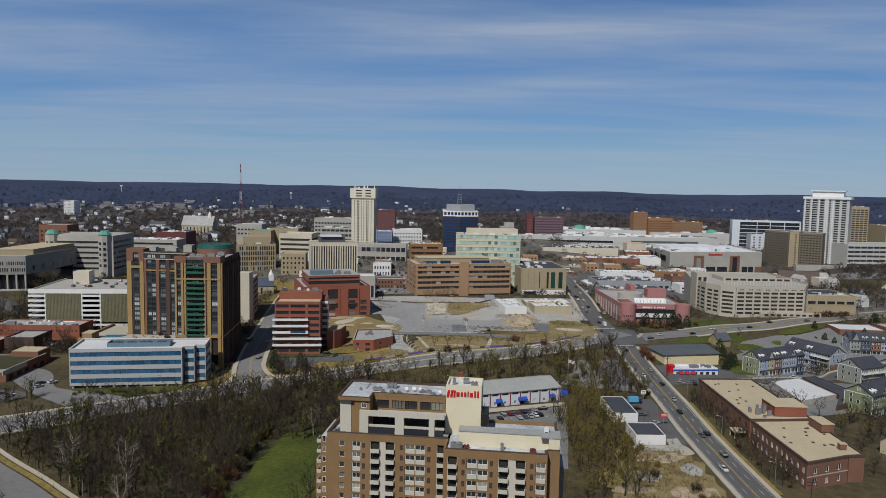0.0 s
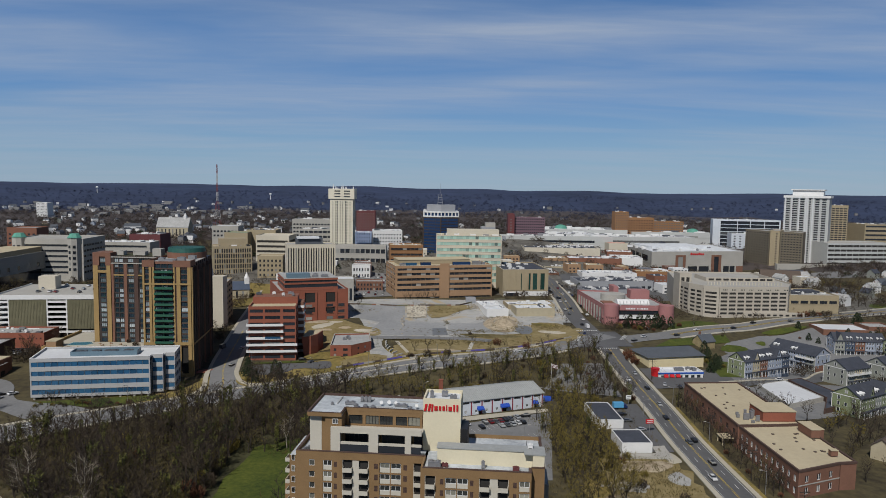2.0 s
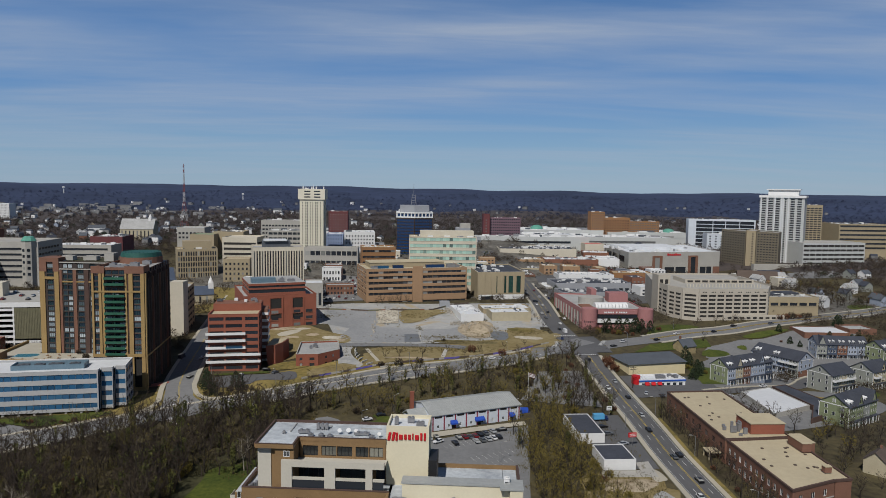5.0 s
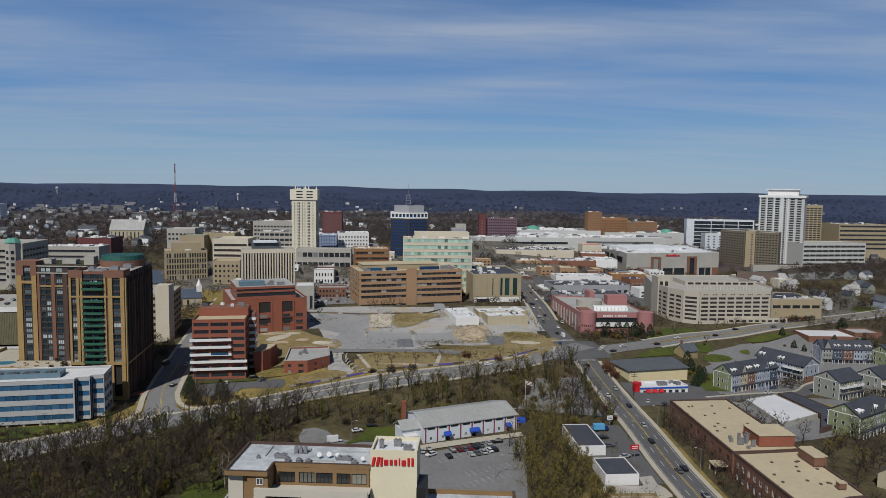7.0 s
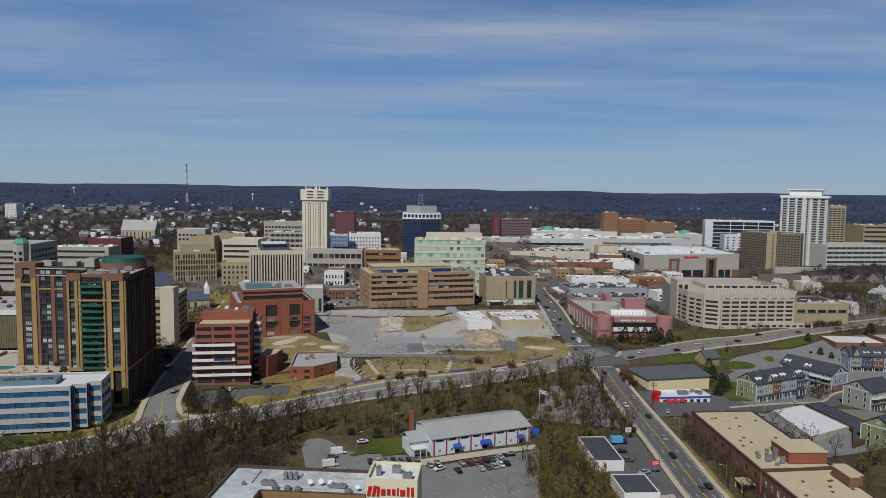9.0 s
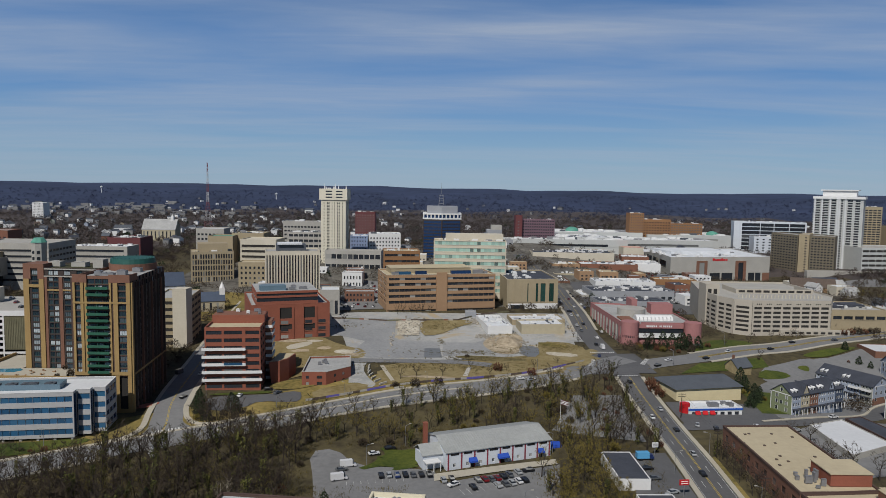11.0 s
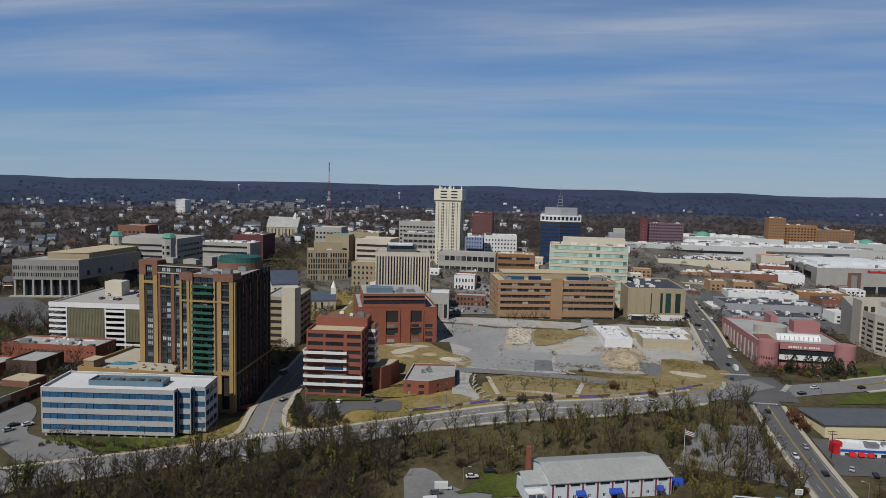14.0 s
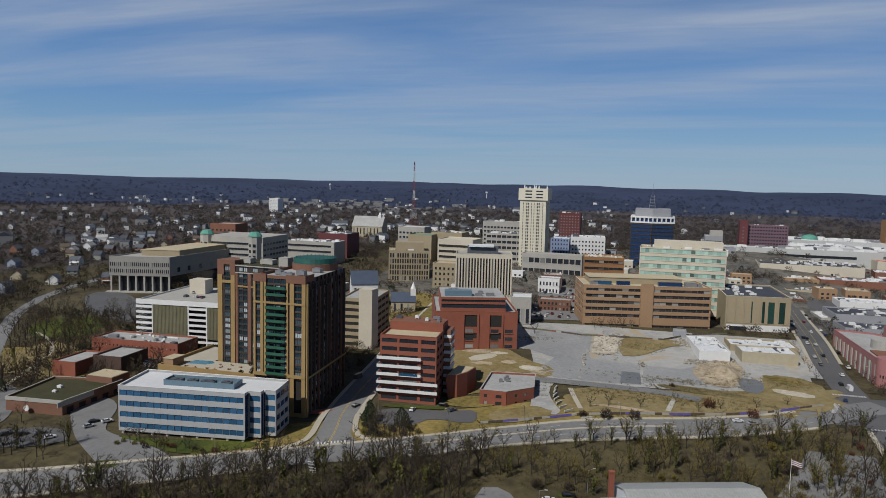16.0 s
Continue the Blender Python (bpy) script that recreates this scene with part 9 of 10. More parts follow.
# ---- small shops of the town ----
rng = random.Random(77)
SHOPS = [("school_brick", "grey_roof", "brick"), ("cream_concrete", "white_roof", "cream"), ("grey_concrete", "dark_roof", "grey"), ("white_paint", "bright_roof", "white"), ("brown_concrete", "tan_roof", "tan"), ("orange_brick", "dark_roof", "red brick")]
for zone, n in (((142, 296, 640, 884), 34), ((66, 236, 900, 972), 10), ((226, 296, 890, 1040), 5), ((-150, -66, 606, 760), 7), ((-20, 110, 690, 830), 11), ((-280, -210, 560, 680), 4), ((300, 420, 690, 860), 6), ((-62, 90, 880, 1000), 5)):
    for k in range(n * 6):
        if n <= 0:
            break
        x, y = rng.uniform(zone[0], zone[1]), rng.uniform(zone[2], zone[3])
        w, d, h = rng.uniform(9, 20), rng.uniform(10, 22), rng.uniform(5, 10)
        if any(a - 2 < x + w and x < b + 2 and c - 2 < y + d and y < e + 2 for a, b, c, e in BUILT) or (208 < x < 284 and 664 < y < 730) or any(near_road(x + w / 2, y + d / 2, q) for q in (MAIN, SIDE)):
            continue
        n -= 1
        wall, roof, word = rng.choice(SHOPS)
        z = land(x, y)
        slab("shop", word + " flat-roofed shop in the town", x, x + w, y, d, z - 3, z + h, wall, roof, [(z + 1.0, z + 2.6)] + ([(z + 4.2, z + 5.8)] if h > 7 else []), max(2, int(w / 4)), 0.5, rng.uniform(-4, 8), "shop", kerb_up=0.5)


# ---- houses among the trees ----
def house_template(wall, roof, w, d, h, porch, plain=False):
    own = thing("house", "small gabled house with pitched shingle roof", "house", 0, 0, 0, group="houses")
    b = bmesh.new()
    bx(b, -w / 2, w / 2, -d / 2, d / 2, -3, h)
    gable_end(b, -w / 2, -d / 2, d / 2, h, d * 0.42)
    gable_end(b, w / 2 - 0.3, -d / 2, d / 2, h, d * 0.42)
    part("wall", b, wall, own)
    b = bmesh.new()
    gable_roof(b, -w / 2, w / 2, -d / 2, d / 2, h, d * 0.42)
    part("roof", b, roof, own)
    for x in (-w * 0.3, w * 0.3) if plain else (-w * 0.28, w * 0.28):
        for z in (4.0,) if plain else (1.2, 4.0):
            if z + 1.4 < h:
                b = bmesh.new()
                bx(b, x - 0.5, x + 0.5, -d / 2 - 0.06, -d / 2 - 0.004, z, z + 1.4)
                part("window", b, "glass", own)
    if plain:
        return own
    b = bmesh.new()
    bx(b, w * 0.2, w * 0.2 + 0.8, -0.4, 0.4, h, h + d * 0.42 + 1.2)
    part("chimney", b, "school_brick", own)
    if porch:
        b = bmesh.new()
        bx(b, -w * 0.4, w * 0.4, -d / 2 - 2.2, -d / 2 - 0.01, 2.6, 2.9)
        for x in (-w * 0.38, w * 0.36):
            bx(b, x, x + 0.2, -d / 2 - 2.1, -d / 2 - 1.9, -1, 2.6)
        part("porch", b, "white_paint", own)
    return own


HOUSE = [house_template(*a, plain) for plain in (False, True) for a in (("white_paint", "slate_grey", 11, 8, 5.6, True), ("grey_siding", "slate", 9, 9, 6, False), ("cream_siding", "brown_roof", 10, 8, 5.4, True), ("blue_siding", "slate_grey", 12, 8, 6, False),
                                      ("white_paint", "grey_roof", 14, 9, 6.4, False), ("school_brick", "slate_grey", 10, 9, 6, True))]
first = set()
spots = []
rng = random.Random(33)
for band, n, x0, x1, y0, y1 in (("near", 44, -760, -430, 600, 1020), ("far", 24, -1250, -350, 1020, 1700), ("mid", 10, -330, 100, 1180, 1700), ("east", 14, 330, 620, 600, 760), ("lane", 7, -640, -470, 470, 620)):
    made = 0
    while made < n:
        x, y = rng.uniform(x0, x1), rng.uniform(y0, y1)
        if any(a < x < b and c < y < d for a, b, c, d in BUILT) or any(abs(x - p) + abs(y - q) < 26 for p, q in spots):
            made += 0.2
            continue
        made += 1
        spots.append((x, y))
        k = rng.randrange(6) + (6 if y > 960 else 0)
        m = pose(x, y, land(x, y), 0, 0, rng.choice((20, 110, 200, 290)) + rng.uniform(-12, 12))
        if k not in first:
            first.add(k)
            HOUSE[k].matrix_basis = m
        else:
            copy_thing(HOUSE[k], m)
for k, x, y, a in ((2, 190, 284, 40), (2, 196, 262, 40), (4, 403, 722, 20), (0, 409, 786, 10), (4, 424, 782, 10), (1, 470, 702, 100), (0, 476, 724, 20), (3, 432, 628, 100), (1, 505, 781, 20), (0, 521, 779, 20), (4, 445, 690, 20)):
    copy_thing(HOUSE[k], pose(x, y, land(x, y), 0, 0, a))
    spots.append((x, y))
for x, y in spots:
    BUILT.append((x - 7, x + 7, y - 7, y + 7))
for k in range(len(HOUSE)):
    if k not in first:
        HOUSE[k].matrix_basis = pose(-600 - 40 * k, 1250 + 20 * k, land(-600 - 40 * k, 1250 + 20 * k), 0, 0, 30)


# ---- poles, fences, flag ----
def lamp_post(x, y, rot, h=8.5):
    own = thing("street_lamp", "slender grey street lamp on a steel pole", "street lamp", x, y, land(x, y), rot, "street lamps")
    b = bmesh.new()
    tube(b, (0, 0, -0.3), (0, 0, h), 0.13, 0.08, 6)
    tube(b, (0, 0, h - 0.1), (2.0, 0, h + 0.5), 0.07, 0.06, 5)
    part("pole", b, "steel", own)
    b = bmesh.new()
    bx(b, 1.7, 2.7, -0.2, 0.2, h + 0.42, h + 0.62)
    part("lamp_head", b, "pale_concrete", own)


for x, y, a in ((-12, 336, 0), (2, 356, 30), (62, 350, 200), (-95, 402, 160), (-140, 344, 250), (-60, 395, 250), (10, 424, 250), (70, 450, 250), (200, 516, 120), (260, 542, 110), (124, 250, 180), (124, 300, 180), (126, 350, 180),
                (105, 330, 0), (107, 390, 0), (-30, 410, 250), (150, 466, 120), (132, 520, 180), (106, 520, 0), (44, 296, 0), (-124, 236, 130)):
    lamp_post(x, y, a)


def utility_pole(x, y, rot, h=12.0):
    own = thing("utility_pole", "weathered wooden utility pole with crossarms", "utility pole", x, y, land(x, y), rot, "utility poles")
    b = bmesh.new()
    tube(b, (0, 0, -0.3), (0, 0, h), 0.2, 0.13, 7)
    part("pole", b, "bark", own)
    for z in (h - 0.6, h - 1.7):
        b = bmesh.new()
        bx(b, -1.7, 1.7, -0.08, 0.08, z, z + 0.18)
        for k in (-1.5, -0.8, 0.8, 1.5):
            bx(b, k - 0.05, k + 0.05, -0.05, 0.05, z + 0.18, z + 0.4)
        part("crossarm", b, "bark", own)


POLES = [(124.5, 226), (124.5, 262), (125, 300), (127, 345), (129, 392)]
for x, y in POLES:
    utility_pole(x, y, 0)
for i, (p, q) in enumerate(zip(POLES, POLES[1:])):
    own = thing("power_line", "black overhead wires between poles", "power line", p[0], p[1], 0, group="power lines")
    for off in (-1.5, 0.0, 1.5):
        b = bmesh.new()
        a, c = Vector((off, 0, land(*p) + 11.6)), Vector((q[0] - p[0] + off, q[1] - p[1], land(*q) + 11.6))
        pts = [a.lerp(c, k / 8) - Vector((0, 0, 1.2 * (1 - (k / 4 - 1) ** 2))) for k in range(9)]
        for u, v in zip(pts, pts[1:]):
            tube(b, u, v, 0.03, 0.03, 3)
        part("wire", b, "black_trim", own)

own = thing("flagpole", "white flagpole with a striped flag", "flagpole", 70, 378, land(70, 378))
b = bmesh.new()
tube(b, (0, 0, -0.2), (0, 0, 14), 0.12, 0.06, 7)
part("pole", b, "white_paint", own)
b = bmesh.new()
for i in range(7):
    v = [b.verts.new((0.1 + x, 0.25 * math.sin(x * 2), 13.6 - (i + k) * 0.32 - 0.25 * x)) for x in (0, 1.2, 2.4, 3.4) for k in (0, 1)]
    for j in range(3):
        b.faces.new((v[2 * j], v[2 * j + 1], v[2 * j + 3], v[2 * j + 2])).material_index = 0 if i % 2 == 0 else 1
part("flag", b, ("maroon_wall", "white_paint"), own)


def site_fence(pts, banner):
    own = thing("site_fence", "black mesh site fence with blue banner panels", "fence", pts[0][0], pts[0][1], 0)
    o = Vector(pts[0])
    n = 0
    for a, c in zip(pts, pts[1:]):
        a, c = Vector(a), Vector(c)
        k = max(1, int((c - a).length / 3.2))
        for i in range(k):
            p, q = a.lerp(c, i / k) - o, a.lerp(c, (i + 1) / k) - o
            z0, z1 = land(*(p + o)) + 0.3, land(*(q + o)) + 0.3
            b = bmesh.new()
            tube(b, (p.x, p.y, z0 - 0.3), (p.x, p.y, z0 + 1.3), 0.05, 0.05, 5)
            part("post", b, "steel", own)
            b = bmesh.new()
            side = Vector((c - a).normalized().yx) * 0.03
            side.x = -side.x
            v = [b.verts.new((*(r + s * side), z)) for s in (-1, 1) for r, z in ((p, z0 + 0.05), (q, z1 + 0.05), (q, z1 + 1.15), (p, z0 + 1.15))]
            for f in ((0, 1, 2, 3), (7, 6, 5, 4), (0, 4, 5, 1), (1, 5, 6, 2), (2, 6, 7, 3), (3, 7, 4, 0)):
                b.faces.new([v[j] for j in f])
            n += 1
            part("panel", b, banner[n % len(banner)], own)


site_fence([(-48, 404), (-30, 414), (-10, 424), (34, 440), (74, 456), (100, 470)], ["pale_concrete"] * 2 + ["brown_roof"] * 2 + ["banner_blue"] * 2 + ["pale_concrete"] * 2 + ["brown_roof"] + ["pale_concrete"] + ["banner_blue"] * 3 + ["brown_roof"] * 2 + ["pale_concrete"])
site_fence([(-60, 572), (-20, 562), (30, 570), (48, 590), (70, 600)], ["brown_roof"] * 4 + ["olive_screen"] * 3 + ["orange_brick"] + ["pale_concrete"])

# painted stalls of the hotel lot
b = bmesh.new()
for x0, y0, n, a in ((24, 313, 10, 24), (34, 300, 9, 24), (30, 290, 9, 24), (36, 278, 6, 24), (-18, 322, 9, 8)):
    for i in range(n):
        x, y = x0 + i * 2.6 * math.cos(radians(a)), y0 + i * 2.6 * math.sin(radians(a))
        if x < 52:
            bx(b, -0.035, 0.035, -2.3, 2.3, -0.02, 0.0, pose(x, y, land(x, y) + 0.27, 0, 0, a))
tagged(part("stall_lines", b, "road_white", None), "worn white stall lines of a parking lot", "road marking", kind="stuff")

# concrete barriers and steps on the grass slope
for x, y, a in ((-22.8, 459, 86), (-22.4, 453.5, 86), (-21.6, 448, 80), (-20.2, 442.6, 74), (-18.4, 437.4, 68), (-16, 432.6, 58), (-12.8, 428.2, 50), (-8.8, 424.8, 38), (-4.2, 422, 30)):
    b = bmesh.new()
    bx(b, -2.6, 2.6, -0.3, 0.3, 0.2, 1.1)
    tagged(part("barrier", b, "kerb", None), "pale concrete road barrier on dry grass", "barrier", "barriers").matrix_basis = pose(x, y, land(x, y) + 0.2, 0, 0, a)
own = thing("garden_steps", "flight of concrete steps on a grass slope", "steps", 30.4, 444, 0, 80)
for i in range(16):
    w = own.matrix_basis @ Vector((i * 1.1, 0, 0))
    z = land(w.x, w.y) + 0.5
    b = bmesh.new()
    bx(b, i * 1.1, i * 1.1 + 1.1, -1.2, 1.2, z - 0.4, z)
    part("step", b, "kerb", own)
ribbon("footpath", [(-16, 462), (-12.5, 448), (-8, 433)], 2.2, "concrete_walk", 0.42, "pale path across dry grass", "path", across=1)

# ---- trees ----
def limb(verts, faces, a, b, ra, rb, n):
    q = (b - a).to_track_quat("Z", "Y")
    k = len(verts)
    for c, r in ((a, ra), (b, rb)):
        for i in range(n):
            t = 2 * math.pi * i / n
            verts.append(c + q @ Vector((r * math.cos(t), r * math.sin(t), 0)))
    for i in range(n):
        j = (i + 1) % n
        faces.append((k + i, k + j, k + n + j, k + n + i))


def twig(verts, faces, a, d, w, rng):
    side = d.cross(Vector((rng.uniform(-1, 1), rng.uniform(-1, 1), rng.uniform(-1, 1)))).normalized() * w
    k = len(verts)
    verts.extend((a - side, a + side, a + d))
    faces.append((k, k + 1, k + 2))


def from_lists(name, verts, faces, mat):
    me = bpy.data.meshes.new(name)
    me.from_pydata([tuple(v) for v in verts], [], faces)
    me.materials.append(MAT[mat])
    return me


def bare_tree(seed, h, spread, twigs=9, width=0.045):
    """Trunk and limbs in one mesh, the twig crown in another: steep leaders over a forked trunk, side limbs, fine twigs."""
    rng = random.Random(seed)
    tv, tf, cv, cf = [], [], [], []
    r0 = h * 0.019
    fork = Vector((rng.uniform(-0.5, 0.5), rng.uniform(-0.5, 0.5), h * rng.uniform(0.26, 0.38)))
    limb(tv, tf, Vector((0, 0, -0.4)), fork, r0 * 1.15, r0 * 0.8, 6)
    n = rng.choice((4, 5, 5))
    for i in range(n):
        a = i * 6.28 / n + rng.uniform(-0.5, 0.5)
        reach = spread * rng.uniform(0.35, 0.95)
        s = fork * rng.uniform(0.75, 1.0)
        e = Vector((reach * math.cos(a), reach * math.sin(a), h * rng.uniform(0.78, 1.0)))
        mid = s.lerp(e, 0.5) + Vector((math.cos(a), math.sin(a), -0.35)) * spread * 0.14
        limb(tv, tf, s, mid, r0 * 0.55, r0 * 0.36, 4)
        limb(tv, tf, mid, e, r0 * 0.36, r0 * 0.06, 4)
        for j in range(7):
            t = 0.12 + 0.84 * (j + rng.random()) / 7
            q = s.lerp(mid, t * 2) if t < 0.5 else mid.lerp(e, t * 2 - 1)
            c = a + rng.uniform(-1.7, 1.7)
            d = Vector((math.cos(c), math.sin(c), rng.uniform(0.35, 1.1))).normalized() * h * rng.uniform(0.13, 0.24) * (1.15 - 0.5 * t)
            limb(tv, tf, q, q + d, r0 * 0.17, r0 * 0.05, 3)
            for k in range(twigs):
                o = q + d * rng.uniform(0.3, 1.0)
                v = (d.normalized() * 0.9 + Vector((rng.uniform(-1, 1), rng.uniform(-1, 1), rng.uniform(-0.3, 1)))).normalized() * h * rng.uniform(0.06, 0.14)
                twig(cv, cf, o, v, width, rng)
    return tv, tf, cv, cf


def plant(kind_name, label, category, trunk, crown, extra=None):
    own = thing(kind_name, label, category, 0, 0, -60, group=category + "s")
    for name, me in (("trunk", trunk), ("crown", crown), ("ivy", extra)):
        if me:
            ob = new(name, me)
            ob.parent = own
    return own


TREES = []
for seed, h, spread, mat, label in ((1, 13, 4.6, "twigs", "bare brown tree with fine spreading twigs"), (2, 15, 5.2, "twigs", "tall bare tree with spreading limbs"), (3, 11, 4.4, "budding", "tree with yellow-green spring buds"),
                                    (4, 14, 4.4, "twigs", "bare tree wrapped in dark ivy"), (5, 9, 3.8, "twigs", "small bare tree along a street"), (6, 12, 5.0, "budding", "broad tree in early olive bud"), (7, 16, 5.0, "pale_twigs", "pale-barked bare tree in a wood")):
    tv, tf, cv, cf = bare_tree(seed, h, spread, 16 if "bud" in mat else 13, 0.075 if "bud" in mat else 0.045)
    extra = None
    if "ivy" in label:
        rng = random.Random(seed)
        ev, ef = [], []
        for i in range(520):
            z = h * 0.8 * rng.random() ** 0.8
            a = rng.uniform(0, 6.28)
            r = 0.35 + (0.9 + 0.5 * math.sin(z * 1.3)) * rng.random() * (1.2 - z / h)
            twig(ev, ef, Vector((r * math.cos(a), r * math.sin(a), z)), Vector((rng.uniform(-0.5, 0.5), rng.uniform(-0.5, 0.5), rng.uniform(-0.6, 0.5))), 0.22, rng)
        extra = from_lists("ivy", ev, ef, "ivy")
    TREES.append(plant("tree", label, "tree", from_lists("trunk", tv, tf, "pale_bark" if seed == 7 else "bark"), from_lists("crown", cv, cf, mat), extra))
rng = random.Random(9)
for h, r in ((9, 3.3), (7, 2.9)):
    ev, ef, tv, tf = [], [], [], []
    limb(tv, tf, Vector((0, 0, -0.3)), Vector((0, 0, h * 0.9)), 0.25, 0.05, 6)
    for i in range(620):
        z = rng.random() ** 1.3
        a = rng.uniform(0, 6.28)
        q = r * (1 - z) ** 0.6 * (1 + 0.18 * math.sin(3 * a + 9 * z)) * rng.uniform(0.5, 1.05)
        twig(ev, ef, Vector((q * math.cos(a), q * math.sin(a), 0.5 + z * (h - 0.5))), Vector((0.5 * math.cos(a), 0.5 * math.sin(a), rng.uniform(-0.7, 0.4))), 0.28, rng)
    TREES.append(plant("evergreen", "dense dark green conifer tree", "evergreen", from_lists("trunk", tv, tf, "bark"), from_lists("crown", ev, ef, "needles")))
for mat, label in (("twigs", "leafless brown shrub with thin stems"), ("rust_leaf", "shrub with reddish-brown leaves"), ("budding", "olive-green shrub coming into bud")):
    ev, ef, tv, tf = [], [], [], []
    for i in range(5):
        limb(tv, tf, Vector((0, 0, -0.2)), Vector((rng.uniform(-1, 1), rng.uniform(-1, 1), 1.8)), 0.06, 0.03, 3)
    for i in range(420):
        d = Vector((rng.gauss(0, 1), rng.gauss(0, 1), rng.gauss(0, 1))).normalized()
        p = Vector((d.x * 1.7, d.y * 1.7, 1.5 + d.z * 1.4)) * rng.uniform(0.5, 1.0)
        p.z = max(p.z, 0.1)
        twig(ev, ef, p, d * 0.45 + Vector((0, 0, 0.35)), 0.12, rng)
    TREES.append(plant("shrub", label, "shrub", from_lists("trunk", tv, tf, "bark"), from_lists("crown", ev, ef, mat)))
placed = set()


def put(k, x, y, s=1.0, z=None):
    m = pose(x, y, (land(x, y) if z is None else z), 0, 0, rng.uniform(0, 360)) @ Matrix.Diagonal((s, s, s * rng.uniform(0.9, 1.1), 1))
    if k not in placed:
        placed.add(k)
        TREES[k].matrix_basis = m
    else:
        copy = copy_thing(TREES[k], m)
        copy.matrix_basis = m


def near_line(x, y, pts, d):
    p = Vector((x, y))
    for a, b in zip(pts, pts[1:]):
        a, b = Vector(a), Vector(b)
        t = max(0, min(1, (p - a).dot(b - a) / max((b - a).length_squared, 1e-6)))
        if (p - a.lerp(b, t)).length < d:
            return True
    return False


WEST = [(-330, 410), (-364, 446), (-402, 491), (-437, 546), (-461, 604), (-473, 658), (-480, 720)]


def clear(x, y, gap=1.0):
    if any(a - gap < x < b + gap and c - gap < y < d + gap for a, b, c, d in BUILT):
        return False
    return not (near_line(x, y, MAIN_S, 9.0) or near_line(x, y, MAIN_N, 10.5) or near_line(x, y, WEST, 7) or near_line(x, y, CROSS, 11) or near_line(x, y, RIGHT, 10) or near_line(x, y, SIDE, 9.5) or near_line(x, y, HOUSES, 6) or near_line(x, y, [(x - 5.5, y - 6.2) for x, y in EAST], 15))


BUILT += [(-40, 34, 165, 232), (10, 64, 328, 372), (6, 52, 262, 330), (-34, 16, 318, 352), (-73, -44, 188, 284), (124, 162, 242, 358)]
BUILT.insert(0, (-430, -330, 512, 592))
OPEN = BUILT + [(-64, 112, 500, 600), (-40, 108, 428, 500), (-60, -26, 600, 720), (-100, -50, 396, 420), (208, 282, 664, 730), (-236, -150, 316, 400), (-420, -320, 510, 590), (-94, -24, 436, 524), (140, 300, 440, 536), (-420, -300, 400, 470)]


def sheet_mesh(name, verts, tris, mat):
    me = bpy.data.meshes.new(name)
    me.vertices.add(len(verts))
    me.vertices.foreach_set("co", verts.astype(np.float32).ravel())
    me.loops.add(len(tris) * 3)
    me.loops.foreach_set("vertex_index", tris.astype(np.int32).ravel())
    me.polygons.add(len(tris))
    me.polygons.foreach_set("loop_start", np.arange(0, len(tris) * 3, 3, dtype=np.int32))
    me.update(calc_edges=True)
    me.materials.append(MAT[mat])
    return me


def as_arrays(verts, faces):
    tris = []
    for f in faces:
        tris.append(f[:3])
        if len(f) == 4:
            tris.append((f[0], f[2], f[3]))
    return np.array([tuple(v) for v in verts]), np.array(tris)


FORMS = [[as_arrays(*bare_tree(seed, h, sp, 11, 0.05)[2 * k:2 * k + 2]) for k in (0, 1)] for seed, h, sp in ((11, 14, 4.6), (12, 16, 5.0), (13, 11, 4.6), (14, 15, 4.2), (15, 9, 4.0))]


def ivy_form(seed, h):
    """A trunk and its leaders hidden under hanging ivy."""
    rng = random.Random(seed)
    tv, tf, cv, cf = bare_tree(seed, h, 4.2, 2, 0.04)
    ev, ef = [], []
    stems = [(Vector((0, 0, 0)), Vector((rng.uniform(-0.4, 0.4), 0, h * 0.72)), 1.0)]
    for i in range(2):
        a = rng.uniform(0, 6.28)
        stems.append((Vector((0, 0, h * 0.3)), Vector((2.0 * math.cos(a), 2.0 * math.sin(a), h * 0.78)), 0.7))
    for i in range(300):
        u, v, k = stems[0] if i < 160 else stems[1 + i % 2]
        t = rng.random()
        a, r = rng.uniform(0, 6.28), k * (0.35 + 1.0 * rng.random()) * (1.15 - 0.75 * t)
        o = u.lerp(v, t) + Vector((r * math.cos(a), r * math.sin(a), 0))
        twig(ev, ef, o, Vector((rng.uniform(-0.6, 0.6), rng.uniform(-0.6, 0.6), rng.uniform(-0.8, 0.5))), 0.26, rng)
    return [as_arrays(tv, tf), as_arrays(ev, ef)]


FORMS += [ivy_form(seed, h) for seed, h in ((31, 13), (32, 15), (33, 11))]


def thicket(name, spots, crown_mat, label):
    """Many bare trees joined into one sheet of stems and one of twigs."""
    for k, mat, part_name in ((0, "bark", name + "_stems"), (1, crown_mat, name)):
        vs, ts, n = [], [], 0
        for x, y, s, a, f in spots:
            v, t = FORMS[f][k]
            c, d = math.cos(a) * s, math.sin(a) * s
            q = np.stack([v[:, 0] * c - v[:, 1] * d + x, v[:, 0] * d + v[:, 1] * c + y, v[:, 2] * s + land(x, y)], 1)
            vs.append(q)
            ts.append(t + n)
            n += len(q)
        ob = new(part_name, sheet_mesh(part_name, np.concatenate(vs), np.concatenate(ts), mat))
        tagged(ob, label, "trees", kind="stuff")


